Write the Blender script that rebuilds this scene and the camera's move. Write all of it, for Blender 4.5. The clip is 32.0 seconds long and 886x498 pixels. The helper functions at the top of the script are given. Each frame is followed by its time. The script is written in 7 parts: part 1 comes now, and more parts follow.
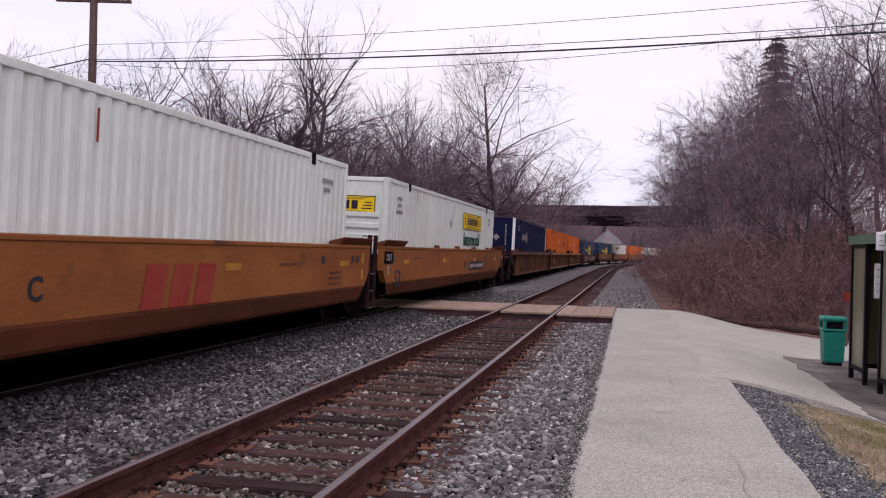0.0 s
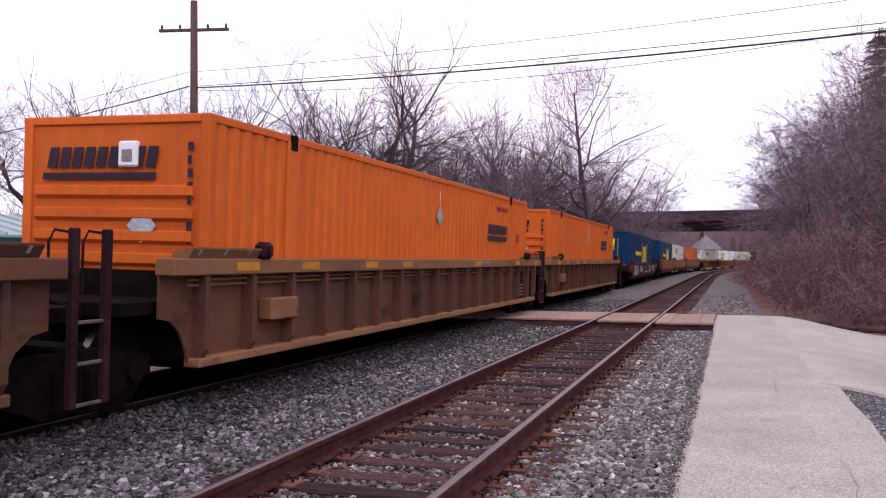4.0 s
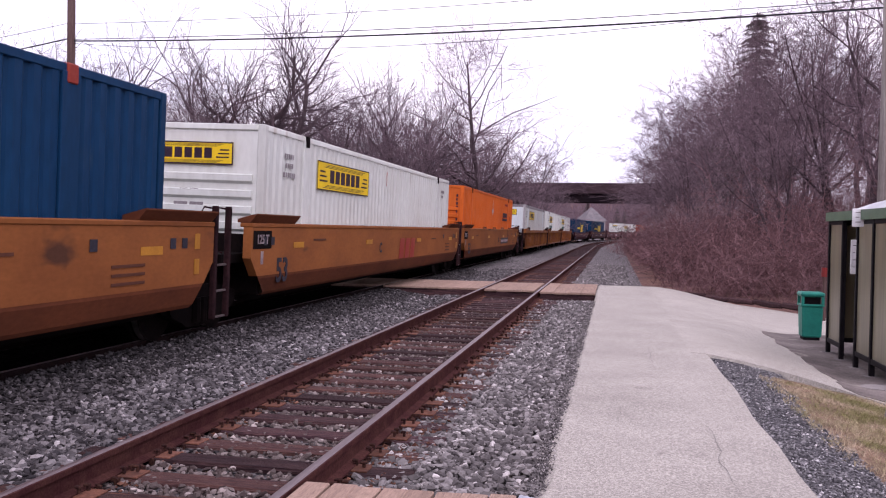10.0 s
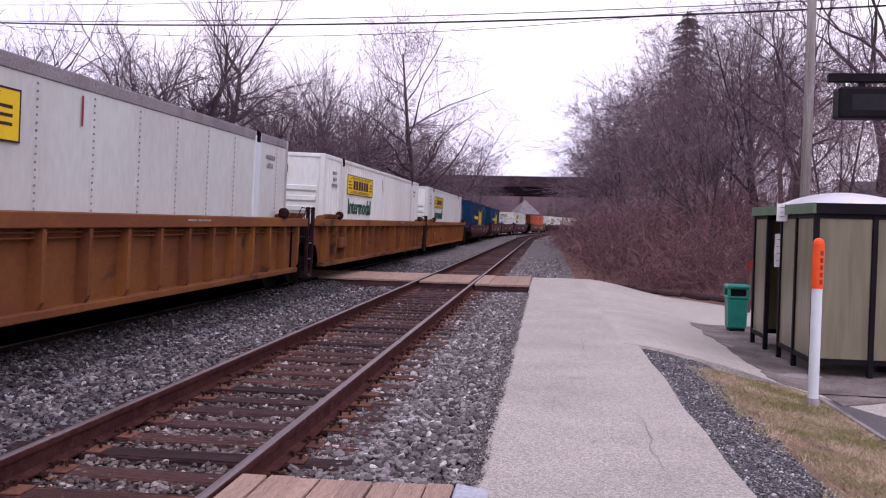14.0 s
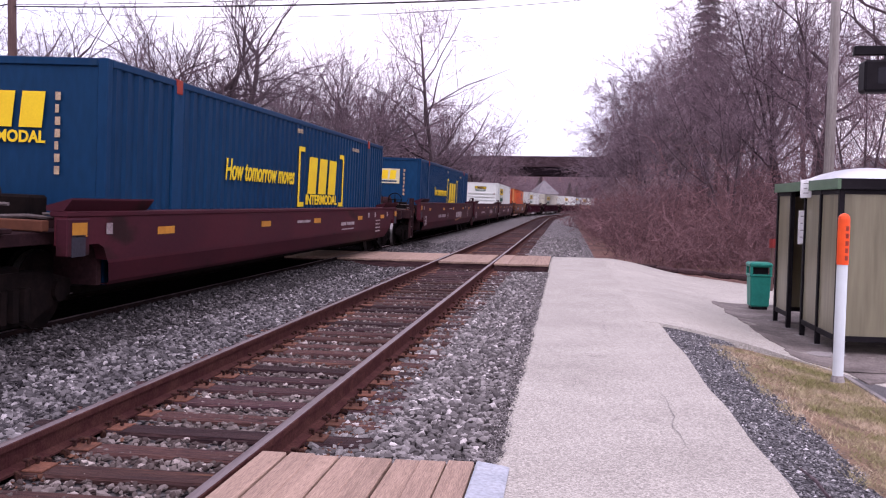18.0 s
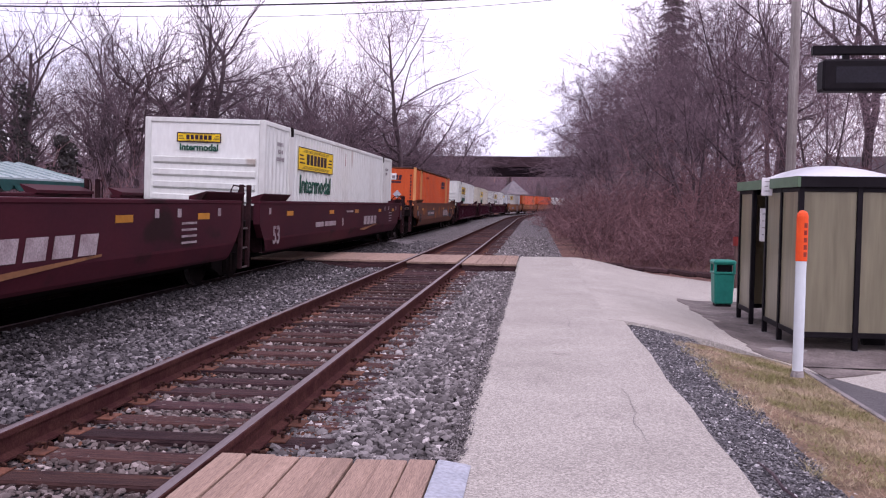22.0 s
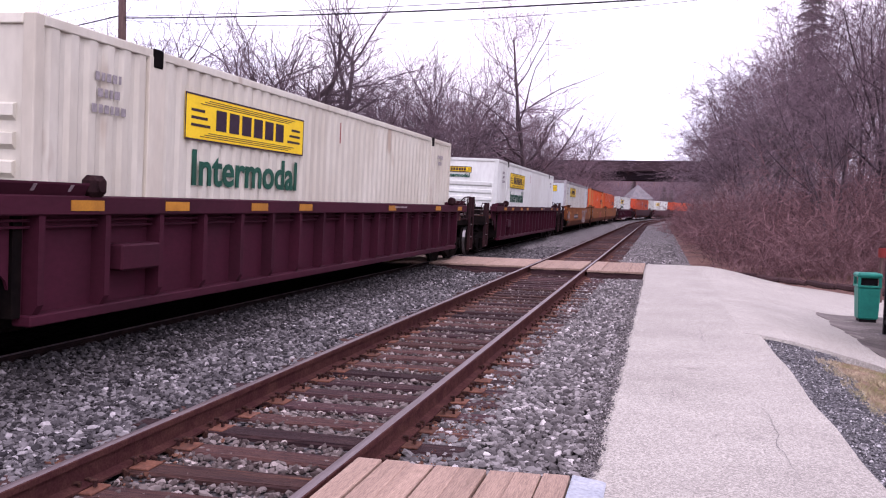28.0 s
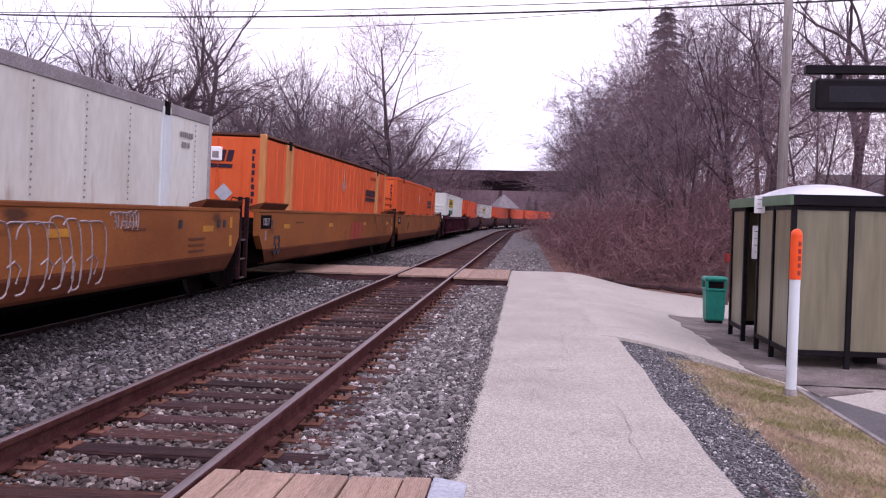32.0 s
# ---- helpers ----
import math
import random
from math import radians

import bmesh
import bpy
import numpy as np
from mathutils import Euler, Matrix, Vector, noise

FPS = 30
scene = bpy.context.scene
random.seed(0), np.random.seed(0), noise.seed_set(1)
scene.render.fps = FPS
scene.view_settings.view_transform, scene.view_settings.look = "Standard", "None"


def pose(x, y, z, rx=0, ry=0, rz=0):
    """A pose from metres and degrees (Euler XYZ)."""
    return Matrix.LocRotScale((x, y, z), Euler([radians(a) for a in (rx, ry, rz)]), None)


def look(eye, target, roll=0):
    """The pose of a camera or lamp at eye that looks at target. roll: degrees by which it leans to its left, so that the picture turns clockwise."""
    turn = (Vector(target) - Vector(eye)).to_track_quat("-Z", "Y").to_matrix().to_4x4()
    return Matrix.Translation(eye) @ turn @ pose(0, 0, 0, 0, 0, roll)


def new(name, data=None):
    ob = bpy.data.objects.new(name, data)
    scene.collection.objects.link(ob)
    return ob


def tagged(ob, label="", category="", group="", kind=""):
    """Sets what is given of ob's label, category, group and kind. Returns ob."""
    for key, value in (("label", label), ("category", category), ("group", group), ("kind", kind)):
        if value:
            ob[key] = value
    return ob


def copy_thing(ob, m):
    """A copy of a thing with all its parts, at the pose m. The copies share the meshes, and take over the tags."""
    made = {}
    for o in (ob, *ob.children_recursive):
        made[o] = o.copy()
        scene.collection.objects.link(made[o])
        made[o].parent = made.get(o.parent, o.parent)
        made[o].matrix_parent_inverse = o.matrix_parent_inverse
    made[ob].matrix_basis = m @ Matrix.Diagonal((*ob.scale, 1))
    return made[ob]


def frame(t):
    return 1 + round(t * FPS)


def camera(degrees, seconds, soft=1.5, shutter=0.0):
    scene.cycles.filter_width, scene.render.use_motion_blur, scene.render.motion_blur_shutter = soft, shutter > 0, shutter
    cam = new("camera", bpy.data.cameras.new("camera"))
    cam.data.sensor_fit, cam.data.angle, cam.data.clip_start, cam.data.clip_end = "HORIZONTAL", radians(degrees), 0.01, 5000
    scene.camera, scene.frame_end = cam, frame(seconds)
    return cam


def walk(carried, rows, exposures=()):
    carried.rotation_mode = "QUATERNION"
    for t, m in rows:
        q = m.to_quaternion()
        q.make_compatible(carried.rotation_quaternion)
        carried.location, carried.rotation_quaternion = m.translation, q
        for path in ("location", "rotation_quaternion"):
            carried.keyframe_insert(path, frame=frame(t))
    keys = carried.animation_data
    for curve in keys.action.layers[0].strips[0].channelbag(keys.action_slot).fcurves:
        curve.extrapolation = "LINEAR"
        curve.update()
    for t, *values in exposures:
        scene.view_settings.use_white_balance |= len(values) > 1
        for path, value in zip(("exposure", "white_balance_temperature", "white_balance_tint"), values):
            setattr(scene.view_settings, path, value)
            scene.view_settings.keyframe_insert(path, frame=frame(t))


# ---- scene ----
cam = camera(53.3, 32.0, soft=1.15)

# seconds, eye, yaw to the left, pitch, roll
ROWS = [
    (0, (-0.073, 0.055, 1.538), 11.97, 0.07, 1.43),
    (0.5, (-0.068, 0.046, 1.543), 12.48, 0.43, 2.37),
    (1, (-0.072, 0.031, 1.535), 13.07, 1.42, 2.18),
    (1.5, (-0.063, 0.007, 1.526), 11.64, 2.16, 1.96),
    (2, (-0.067, -0.003, 1.539), 11.90, 0.81, 1.66),
    (2.5, (-0.065, -0.003, 1.531), 15.97, 0.63, 1.38),
    (4.5, (-0.072, -0.121, 1.538), 18.26, 0.72, 0.15),
    (5, (-0.043, -0.172, 1.563), 18.47, 0.63, 0.84),
    (5.5, (-0.050, -0.135, 1.555), 16.07, -0.76, 0.87),
    (6, (-0.038, -0.080, 1.555), 11.01, -0.61, 0.05),
    (6.5, (-0.028, -0.067, 1.556), 10.68, -0.33, 1.47),
    (7, (-0.025, -0.024, 1.564), 10.78, -0.40, 1.71),
    (7.5, (-0.062, 0.033, 1.558), 11.61, -0.57, 1.24),
    (8, (-0.060, 0.007, 1.547), 11.59, -0.40, 0.78),
    (8.5, (-0.053, -0.020, 1.549), 11.66, -0.58, 0.04),
    (9, (-0.018, -0.054, 1.554), 10.94, -0.85, 0.36),
    (9.5, (-0.014, -0.070, 1.553), 10.79, -0.96, 0.49),
    (10, (-0.038, -0.038, 1.555), 10.92, -1.31, 0.99),
    (10.5, (-0.034, -0.024, 1.550), 10.59, -1.29, 0.73),
    (11, (-0.022, -0.078, 1.549), 10.18, -0.80, 1.27),
    (11.5, (-0.030, -0.065, 1.557), 11.85, -0.92, 1.81),
    (12, (-0.049, -0.082, 1.545), 11.00, -1.03, 2.07),
    (12.5, (-0.073, -0.109, 1.538), 9.69, -1.11, 2.29),
    (13, (-0.073, -0.099, 1.551), 9.10, -0.94, 1.92),
    (13.5, (-0.062, -0.101, 1.543), 8.31, -1.12, 1.68),
    (14, (-0.062, -0.061, 1.550), 6.65, -1.74, 1.43),
    (14.5, (-0.070, -0.078, 1.546), 7.29, -1.31, -0.96),
    (16.5, (-0.049, -0.029, 1.520), 7.50, -1.77, 1.31),
    (17, (-0.048, -0.071, 1.511), 8.37, -1.10, 1.16),
    (17.5, (-0.063, -0.049, 1.518), 8.88, -2.44, 0.94),
    (18, (-0.067, -0.005, 1.517), 7.87, -2.99, 1.04),
    (18.5, (-0.055, -0.031, 1.518), 8.45, -2.52, 1.30),
    (19, (-0.054, -0.044, 1.515), 8.08, -2.26, 1.88),
    (19.5, (-0.045, 0.000, 1.517), 6.70, -2.55, 3.30),
    (20, (-0.029, 0.007, 1.508), 5.49, -2.23, 2.79),
    (20.5, (-0.030, -0.013, 1.510), 5.26, -2.85, 3.02),
    (21, (-0.026, -0.006, 1.517), 4.25, -1.76, 2.10),
    (21.5, (-0.012, 0.005, 1.509), 4.87, -2.75, 0.61),
    (22, (-0.008, 0.008, 1.505), 5.93, -2.92, 0.73),
    (22.5, (0.005, 0.023, 1.502), 4.97, -2.94, 1.58),
    (23, (0.000, 0.000, 1.509), 3.87, -3.84, 1.80),
    (23.5, (-0.008, 0.010, 1.498), 4.95, -3.72, 1.52),
    (24, (-0.006, 0.008, 1.492), 5.40, -3.87, 1.39),
    (24.5, (-0.027, -0.010, 1.495), 7.62, -3.68, 0.44),
    (25, (-0.033, -0.010, 1.502), 10.86, -2.78, 0.58),
    (25.5, (-0.041, -0.043, 1.501), 13.88, -2.76, 1.39),
    (27.5, (-0.116, 0.010, 1.537), 12.34, -3.49, 2.49),
    (28, (-0.108, 0.011, 1.548), 13.74, -2.84, 1.32),
    (28.5, (-0.088, -0.001, 1.541), 13.35, -2.41, 0.80),
    (29, (-0.068, -0.022, 1.503), 7.95, -2.10, 2.02),
    (29.5, (-0.102, -0.026, 1.528), 6.52, -1.63, 1.65),
    (30, (-0.074, -0.013, 1.531), 5.36, -2.12, 1.67),
    (30.5, (-0.108, -0.026, 1.525), 6.05, -1.64, 0.02),
    (31, (-0.089, -0.008, 1.536), 7.17, -2.46, 0.76),
    (31.5, (-0.061, 0.018, 1.525), 5.49, -2.78, 1.42),
    (32, (-0.057, 0.024, 1.522), 5.29, -2.07, 1.33),
]


def aim(eye, yaw, pitch, roll):
    y, p = radians(yaw), radians(pitch)
    way = Vector((-math.sin(y) * math.cos(p), math.cos(y) * math.cos(p), math.sin(p)))
    return look(eye, Vector(eye) + way, roll)


LIGHT = [(0.0, -0.4, 6480, 23), (2.5, -0.42, 6480, 23), (4.5, 0.02, 6350, 30), (9.0, 0.15, 6330, 32), (11.0, -0.08, 6320, 33), (12.0, 0.06, 6280, 34), (13.0, -0.02, 6250, 35), (14.0, -0.16, 6220, 35), (17.0, -0.16, 6220, 35), (18.0, 0.24, 6220, 35), (19.5, 0.2, 6220, 35),
         (21.0, 0.1, 6210, 36), (22.0, -0.02, 6210, 36), (23.0, -0.04, 6200, 36), (24.0, 0.06, 6190, 37), (25.0, 0.2, 6220, 36), (27.5, 0.36, 6220, 36), (28.4, 0.34, 6190, 36), (29.0, 0.1, 6190, 36), (29.5, 0.0, 6190, 36), (31.0, -0.04, 6190, 36), (32.0, 0.05, 6210, 36)]
walk(cam, [(t, aim(eye, yaw, pitch, roll)) for t, eye, yaw, pitch, roll in ROWS], LIGHT)

# ---- light ----
world = bpy.data.worlds.new("overcast_sky")
scene.world = world
world.use_nodes = True
wn, wl = world.node_tree.nodes, world.node_tree.links
wn.clear()
w_out, w_bg = wn.new("ShaderNodeOutputWorld"), wn.new("ShaderNodeBackground")
w_sky = wn.new("ShaderNodeTexSky")
w_sky.sky_type, w_sky.sun_disc = "NISHITA", False
w_sky.sun_elevation, w_sky.sun_rotation = radians(38), radians(150)
w_gain = wn.new("ShaderNodeMix")
w_gain.data_type, w_gain.blend_type = "RGBA", "MULTIPLY"
w_gain.inputs[0].default_value = 1.0
w_gain.inputs[7].default_value = (0.10, 0.10, 0.10, 1)
w_coord, w_map, w_noise, w_ramp = (wn.new("ShaderNode" + n) for n in ("TexCoord", "Mapping", "TexNoise", "ValToRGB"))
w_map.inputs["Scale"].default_value = (1.0, 1.0, 2.6)
w_noise.inputs["Scale"].default_value, w_noise.inputs["Detail"].default_value = 2.2, 5
w_ramp.color_ramp.elements[0].position, w_ramp.color_ramp.elements[0].color = 0.36, (0.87, 0.90, 1.0, 1)
w_ramp.color_ramp.elements[1].position, w_ramp.color_ramp.elements[1].color = 0.58, (1.0, 0.985, 1.0, 1)
w_mix = wn.new("ShaderNodeMix")
w_mix.data_type = "RGBA"
w_mix.inputs[0].default_value = 0.9
wl.new(w_coord.outputs["Generated"], w_map.inputs["Vector"])
wl.new(w_map.outputs["Vector"], w_noise.inputs["Vector"])
wl.new(w_noise.outputs["Fac"], w_ramp.inputs["Fac"])
wl.new(w_sky.outputs["Color"], w_gain.inputs[6])
wl.new(w_gain.outputs[2], w_mix.inputs[6])
wl.new(w_ramp.outputs["Color"], w_mix.inputs[7])
wl.new(w_mix.outputs[2], w_bg.inputs["Color"])
w_bg.inputs["Strength"].default_value = 1.4
wl.new(w_bg.outputs["Background"], w_out.inputs["Surface"])

sun = new("sun", bpy.data.lights.new("sun", "SUN"))
sun.data.energy, sun.data.angle, sun.data.color = 1.2, radians(40), (1.0, 0.97, 0.93)
sun.matrix_world = look((30, -40, 60), (0, 10, 0))


# ---- materials ----
def surf(name, base, other=None, rough=0.8, metal=0.0, scale=3.0, cut=(0.4, 0.65), grain=40.0, grain_amount=0.25, bump=0.3, bump_dist=0.01,
         vary=0.12, stretch=(1, 1, 1), spec=0.18, spots=None):
    """A two-scale procedural surface: base colour broken by other at a large scale, by grain at a small one, with fine relief."""
    m = bpy.data.materials.new(name)
    m.use_nodes = True
    n, l = m.node_tree.nodes, m.node_tree.links
    p = n["Principled BSDF"]
    other = other or tuple(c * 0.7 for c in base)
    tc, info, mp = n.new("ShaderNodeTexCoord"), n.new("ShaderNodeObjectInfo"), n.new("ShaderNodeVectorMath")
    mul = n.new("ShaderNodeVectorMath")
    mul.operation = "MULTIPLY"
    mul.inputs[1].default_value = stretch
    shift = n.new("ShaderNodeVectorMath")
    shift.operation = "SCALE"
    shift.inputs[0].default_value = (17.0, 31.0, 11.0)
    l.new(info.outputs["Random"], shift.inputs["Scale"])
    l.new(tc.outputs["Object"], mul.inputs[0])
    l.new(mul.outputs[0], mp.inputs[0])
    l.new(shift.outputs[0], mp.inputs[1])
    big, fine = n.new("ShaderNodeTexNoise"), n.new("ShaderNodeTexNoise")
    big.inputs["Scale"].default_value, big.inputs["Detail"].default_value, big.inputs["Roughness"].default_value = scale, 6, 0.62
    fine.inputs["Scale"].default_value, fine.inputs["Detail"].default_value = grain, 3
    l.new(mp.outputs[0], big.inputs["Vector"])
    l.new(mp.outputs[0], fine.inputs["Vector"])
    ramp = n.new("ShaderNodeValToRGB")
    ramp.color_ramp.elements[0].position, ramp.color_ramp.elements[1].position = cut
    ramp.color_ramp.elements[0].color, ramp.color_ramp.elements[1].color = (*base, 1), (*other, 1)
    l.new(big.outputs["Fac"], ramp.inputs["Fac"])
    last = ramp.outputs["Color"]
    if spots:
        colour, s_scale, s_cut = spots
        sn, sr, sm = n.new("ShaderNodeTexNoise"), n.new("ShaderNodeValToRGB"), n.new("ShaderNodeMix")
        sn.inputs["Scale"].default_value, sn.inputs["Detail"].default_value = s_scale, 4
        sr.color_ramp.elements[0].position, sr.color_ramp.elements[1].position = s_cut, s_cut + 0.07
        sm.data_type = "RGBA"
        l.new(mp.outputs[0], sn.inputs["Vector"])
        l.new(sn.outputs["Fac"], sr.inputs["Fac"])
        l.new(sr.outputs["Color"], sm.inputs[0])
        l.new(last, sm.inputs[6])
        sm.inputs[7].default_value = (*colour, 1)
        last = sm.outputs[2]
    g = n.new("ShaderNodeMapRange")
    g.inputs["From Min"].default_value, g.inputs["From Max"].default_value = 0.3, 0.7
    g.inputs["To Min"].default_value, g.inputs["To Max"].default_value = 1 - grain_amount, 1 + grain_amount
    l.new(fine.outputs["Fac"], g.inputs["Value"])
    r = n.new("ShaderNodeMapRange")
    r.inputs["To Min"].default_value, r.inputs["To Max"].default_value = 1 - vary, 1 + vary
    l.new(info.outputs["Random"], r.inputs["Value"])
    both = n.new("ShaderNodeMath")
    both.operation = "MULTIPLY"
    l.new(g.outputs[0], both.inputs[0])
    l.new(r.outputs[0], both.inputs[1])
    tint = n.new("ShaderNodeVectorMath")
    tint.operation = "SCALE"
    l.new(last, tint.inputs[0])
    l.new(both.outputs[0], tint.inputs["Scale"])
    l.new(tint.outputs[0], p.inputs["Base Color"])
    p.inputs["Roughness"].default_value, p.inputs["Metallic"].default_value = rough, metal
    p.inputs["Specular IOR Level"].default_value = spec
    if bump:
        b = n.new("ShaderNodeBump")
        b.inputs["Strength"].default_value, b.inputs["Distance"].default_value = bump, bump_dist
        l.new(fine.outputs["Fac"], b.inputs["Height"])
        l.new(b.outputs["Normal"], p.inputs["Normal"])
    return m


def island_stone(name, dark, light):
    """Crushed stone: every piece its own grey."""
    m = surf(name, dark, light, rough=0.95, scale=9, grain=60, bump=0.4, spec=0.06)
    n, l = m.node_tree.nodes, m.node_tree.links
    geo, ramp = n.new("ShaderNodeNewGeometry"), n.new("ShaderNodeValToRGB")
    e = ramp.color_ramp.elements
    e[0].position, e[0].color = 0.0, (*dark, 1)
    e[1].position, e[1].color = 1.0, (*light, 1)
    for at, u in ((0.4, 0.13), (0.75, 0.31), (0.93, 0.5)):
        e.new(at).color = (*((1 - u) * a + u * b for a, b in zip(dark, light)), 1)
    l.new(geo.outputs["Random Per Island"], ramp.inputs["Fac"])
    mix = n.new("ShaderNodeMix")
    mix.data_type, mix.blend_type = "RGBA", "MULTIPLY"
    mix.inputs[0].default_value = 0.5
    l.new(ramp.outputs["Color"], mix.inputs[6])
    tint = [k for k in n if k.bl_idname == "ShaderNodeTexNoise"][0]
    r2 = n.new("ShaderNodeMapRange")
    r2.inputs["To Min"].default_value, r2.inputs["To Max"].default_value = 0.6, 1.4
    l.new(tint.outputs["Fac"], r2.inputs["Value"])
    l.new(r2.outputs[0], mix.inputs[7])
    l.new(mix.outputs[2], n["Principled BSDF"].inputs["Base Color"])
    return m


def ballast_bed(name, dark, light, size):
    """Stones seen from afar: cells of several greys with relief, gap shade painted at their edges."""
    m = surf(name, dark, light, rough=1.0, scale=0.8, grain=30, spec=0.0)
    n, l = m.node_tree.nodes, m.node_tree.links
    tc, vo, ramp, hsv = n.new("ShaderNodeTexCoord"), n.new("ShaderNodeTexVoronoi"), n.new("ShaderNodeValToRGB"), n.new("ShaderNodeSeparateColor")
    vo.inputs["Scale"].default_value = 1 / size
    l.new(tc.outputs["Object"], vo.inputs["Vector"])
    l.new(vo.outputs["Color"], hsv.inputs[0])
    e = ramp.color_ramp.elements
    e[0].color, e[1].color = (*dark, 1), (*light, 1)
    e[0].position, e[1].position = 0.2, 1.0
    l.new(hsv.outputs[0], ramp.inputs["Fac"])
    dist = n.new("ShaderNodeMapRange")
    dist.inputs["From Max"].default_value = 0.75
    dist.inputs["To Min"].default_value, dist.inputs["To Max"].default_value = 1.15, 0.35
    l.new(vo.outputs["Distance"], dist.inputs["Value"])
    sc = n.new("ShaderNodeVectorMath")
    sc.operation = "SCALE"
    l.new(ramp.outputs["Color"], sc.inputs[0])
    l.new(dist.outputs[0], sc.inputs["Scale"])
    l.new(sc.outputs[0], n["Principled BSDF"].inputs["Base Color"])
    b = n.new("ShaderNodeBump")
    b.inputs["Strength"].default_value, b.inputs["Distance"].default_value, b.invert = 1.0, size * 0.6, True
    l.new(vo.outputs["Distance"], b.inputs["Height"])
    l.new(b.outputs["Normal"], n["Principled BSDF"].inputs["Normal"])
    return m


def aggregate(m, size, low, high):
    """Exposed stone in a paved surface: small cells, each a little lighter or darker."""
    n, l = m.node_tree.nodes, m.node_tree.links
    p = n["Principled BSDF"]
    tc, vo, sep, mr = n.new("ShaderNodeTexCoord"), n.new("ShaderNodeTexVoronoi"), n.new("ShaderNodeSeparateColor"), n.new("ShaderNodeMapRange")
    vo.inputs["Scale"].default_value = 1 / size
    l.new(tc.outputs["Object"], vo.inputs["Vector"])
    l.new(vo.outputs["Color"], sep.inputs[0])
    mr.inputs["To Min"].default_value, mr.inputs["To Max"].default_value = low, high
    l.new(sep.outputs[0], mr.inputs["Value"])
    sc = n.new("ShaderNodeVectorMath")
    sc.operation = "SCALE"
    l.new(p.inputs["Base Color"].links[0].from_socket, sc.inputs[0])
    l.new(mr.outputs[0], sc.inputs["Scale"])
    l.new(sc.outputs[0], p.inputs["Base Color"])
    return m


M_ASPHALT = surf("pale_asphalt", (0.43, 0.405, 0.365), (0.335, 0.312, 0.28), rough=0.9, scale=1.0, cut=(0.3, 0.75), grain=90, grain_amount=0.3, bump=0.3, bump_dist=0.004, spots=((0.31, 0.287, 0.26), 2.3, 0.70))
aggregate(M_ASPHALT, 0.012, 0.72, 1.27)
M_SLAB = surf("stained_slab", (0.22, 0.19, 0.178), (0.10, 0.084, 0.08), rough=0.85, scale=1.1, cut=(0.35, 0.62), grain=40, grain_amount=0.35, bump=0.4, spots=((0.27, 0.24, 0.22), 1.9, 0.64))
M_LOT = surf("dark_asphalt", (0.10, 0.095, 0.10), (0.14, 0.13, 0.135), rough=0.9, scale=0.7, grain=70, grain_amount=0.35, bump=0.4)
M_CONCRETE = surf("concrete", (0.25, 0.23, 0.225), (0.12, 0.11, 0.11), rough=0.9, scale=1.5, grain=50, bump=0.3)
# near bed holds the shade of gaps under loose stones; far bed paler
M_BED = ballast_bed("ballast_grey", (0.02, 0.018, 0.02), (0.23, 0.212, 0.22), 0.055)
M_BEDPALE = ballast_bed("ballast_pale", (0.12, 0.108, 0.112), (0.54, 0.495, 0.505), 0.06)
# near-black bed colour that holds the shade under the train
M_BEDSHADE = ballast_bed("ballast_under_train_shade", (0.003, 0.0022, 0.003), (0.016, 0.0135, 0.0145), 0.055)
M_STONE = island_stone("crushed_stone", (0.028, 0.0255, 0.029), (0.47, 0.44, 0.45))
M_STONE_PALE = island_stone("crushed_stone_pale", (0.065, 0.058, 0.06), (0.6, 0.56, 0.555))
M_STONE_RUST = island_stone("rust_stained_stone", (0.075, 0.034, 0.025), (0.27, 0.135, 0.092))
M_STONE_DARK = island_stone("dark_crushed_stone", (0.02, 0.018, 0.02), (0.24, 0.222, 0.228))
M_STONE_CRIB = island_stone("brown_dusted_stone", (0.045, 0.031, 0.03), (0.5, 0.43, 0.41))
M_FINE = ballast_bed("fine_gravel", (0.05, 0.048, 0.053), (0.27, 0.262, 0.28), 0.02)
M_DIRT = surf("leaf_litter", (0.1, 0.052, 0.046), (0.19, 0.104, 0.086), rough=1.0, scale=0.5, grain=14, grain_amount=0.6, bump=0.8, bump_dist=0.05)
M_GRASSGROUND = surf("dry_turf", (0.25, 0.165, 0.115), (0.14, 0.098, 0.066), rough=1.0, scale=2.2, grain=60, grain_amount=0.5, bump=0.8, bump_dist=0.02)
M_GRASS = surf("dry_grass", (0.5, 0.4, 0.285), (0.26, 0.245, 0.11), rough=1.0, scale=1.6, cut=(0.42, 0.6), grain=20, grain_amount=0.4, bump=0)
M_RAIL = surf("rail_rust", (0.05, 0.0185, 0.019), (0.075, 0.032, 0.027), rough=0.9, scale=6, grain=60, bump=0.3, spec=0.03)
# darker copy of the rail colour, for the shade under the train
M_RAILSHADE = surf("shaded_rail", (0.012, 0.008, 0.009), (0.02, 0.011, 0.011), rough=0.9, scale=6, grain=60, bump=0.3, spec=0.03)
M_RAILTOP = surf("worn_rail_head", (0.18, 0.14, 0.148), (0.095, 0.066, 0.07), rough=0.48, metal=0.4, scale=3, cut=(0.4, 0.75), stretch=(8, 0.3, 1), bump=0.1, spec=0.4)
M_TIEBROWN = surf("weathered_tie_wood", (0.082, 0.04, 0.035), (0.044, 0.022, 0.024), rough=0.9, scale=4, stretch=(0.5, 8, 8), grain=25, grain_amount=0.5, bump=0.8, bump_dist=0.012, vary=0.4, spots=((0.16, 0.07, 0.045), 1.6, 0.6))
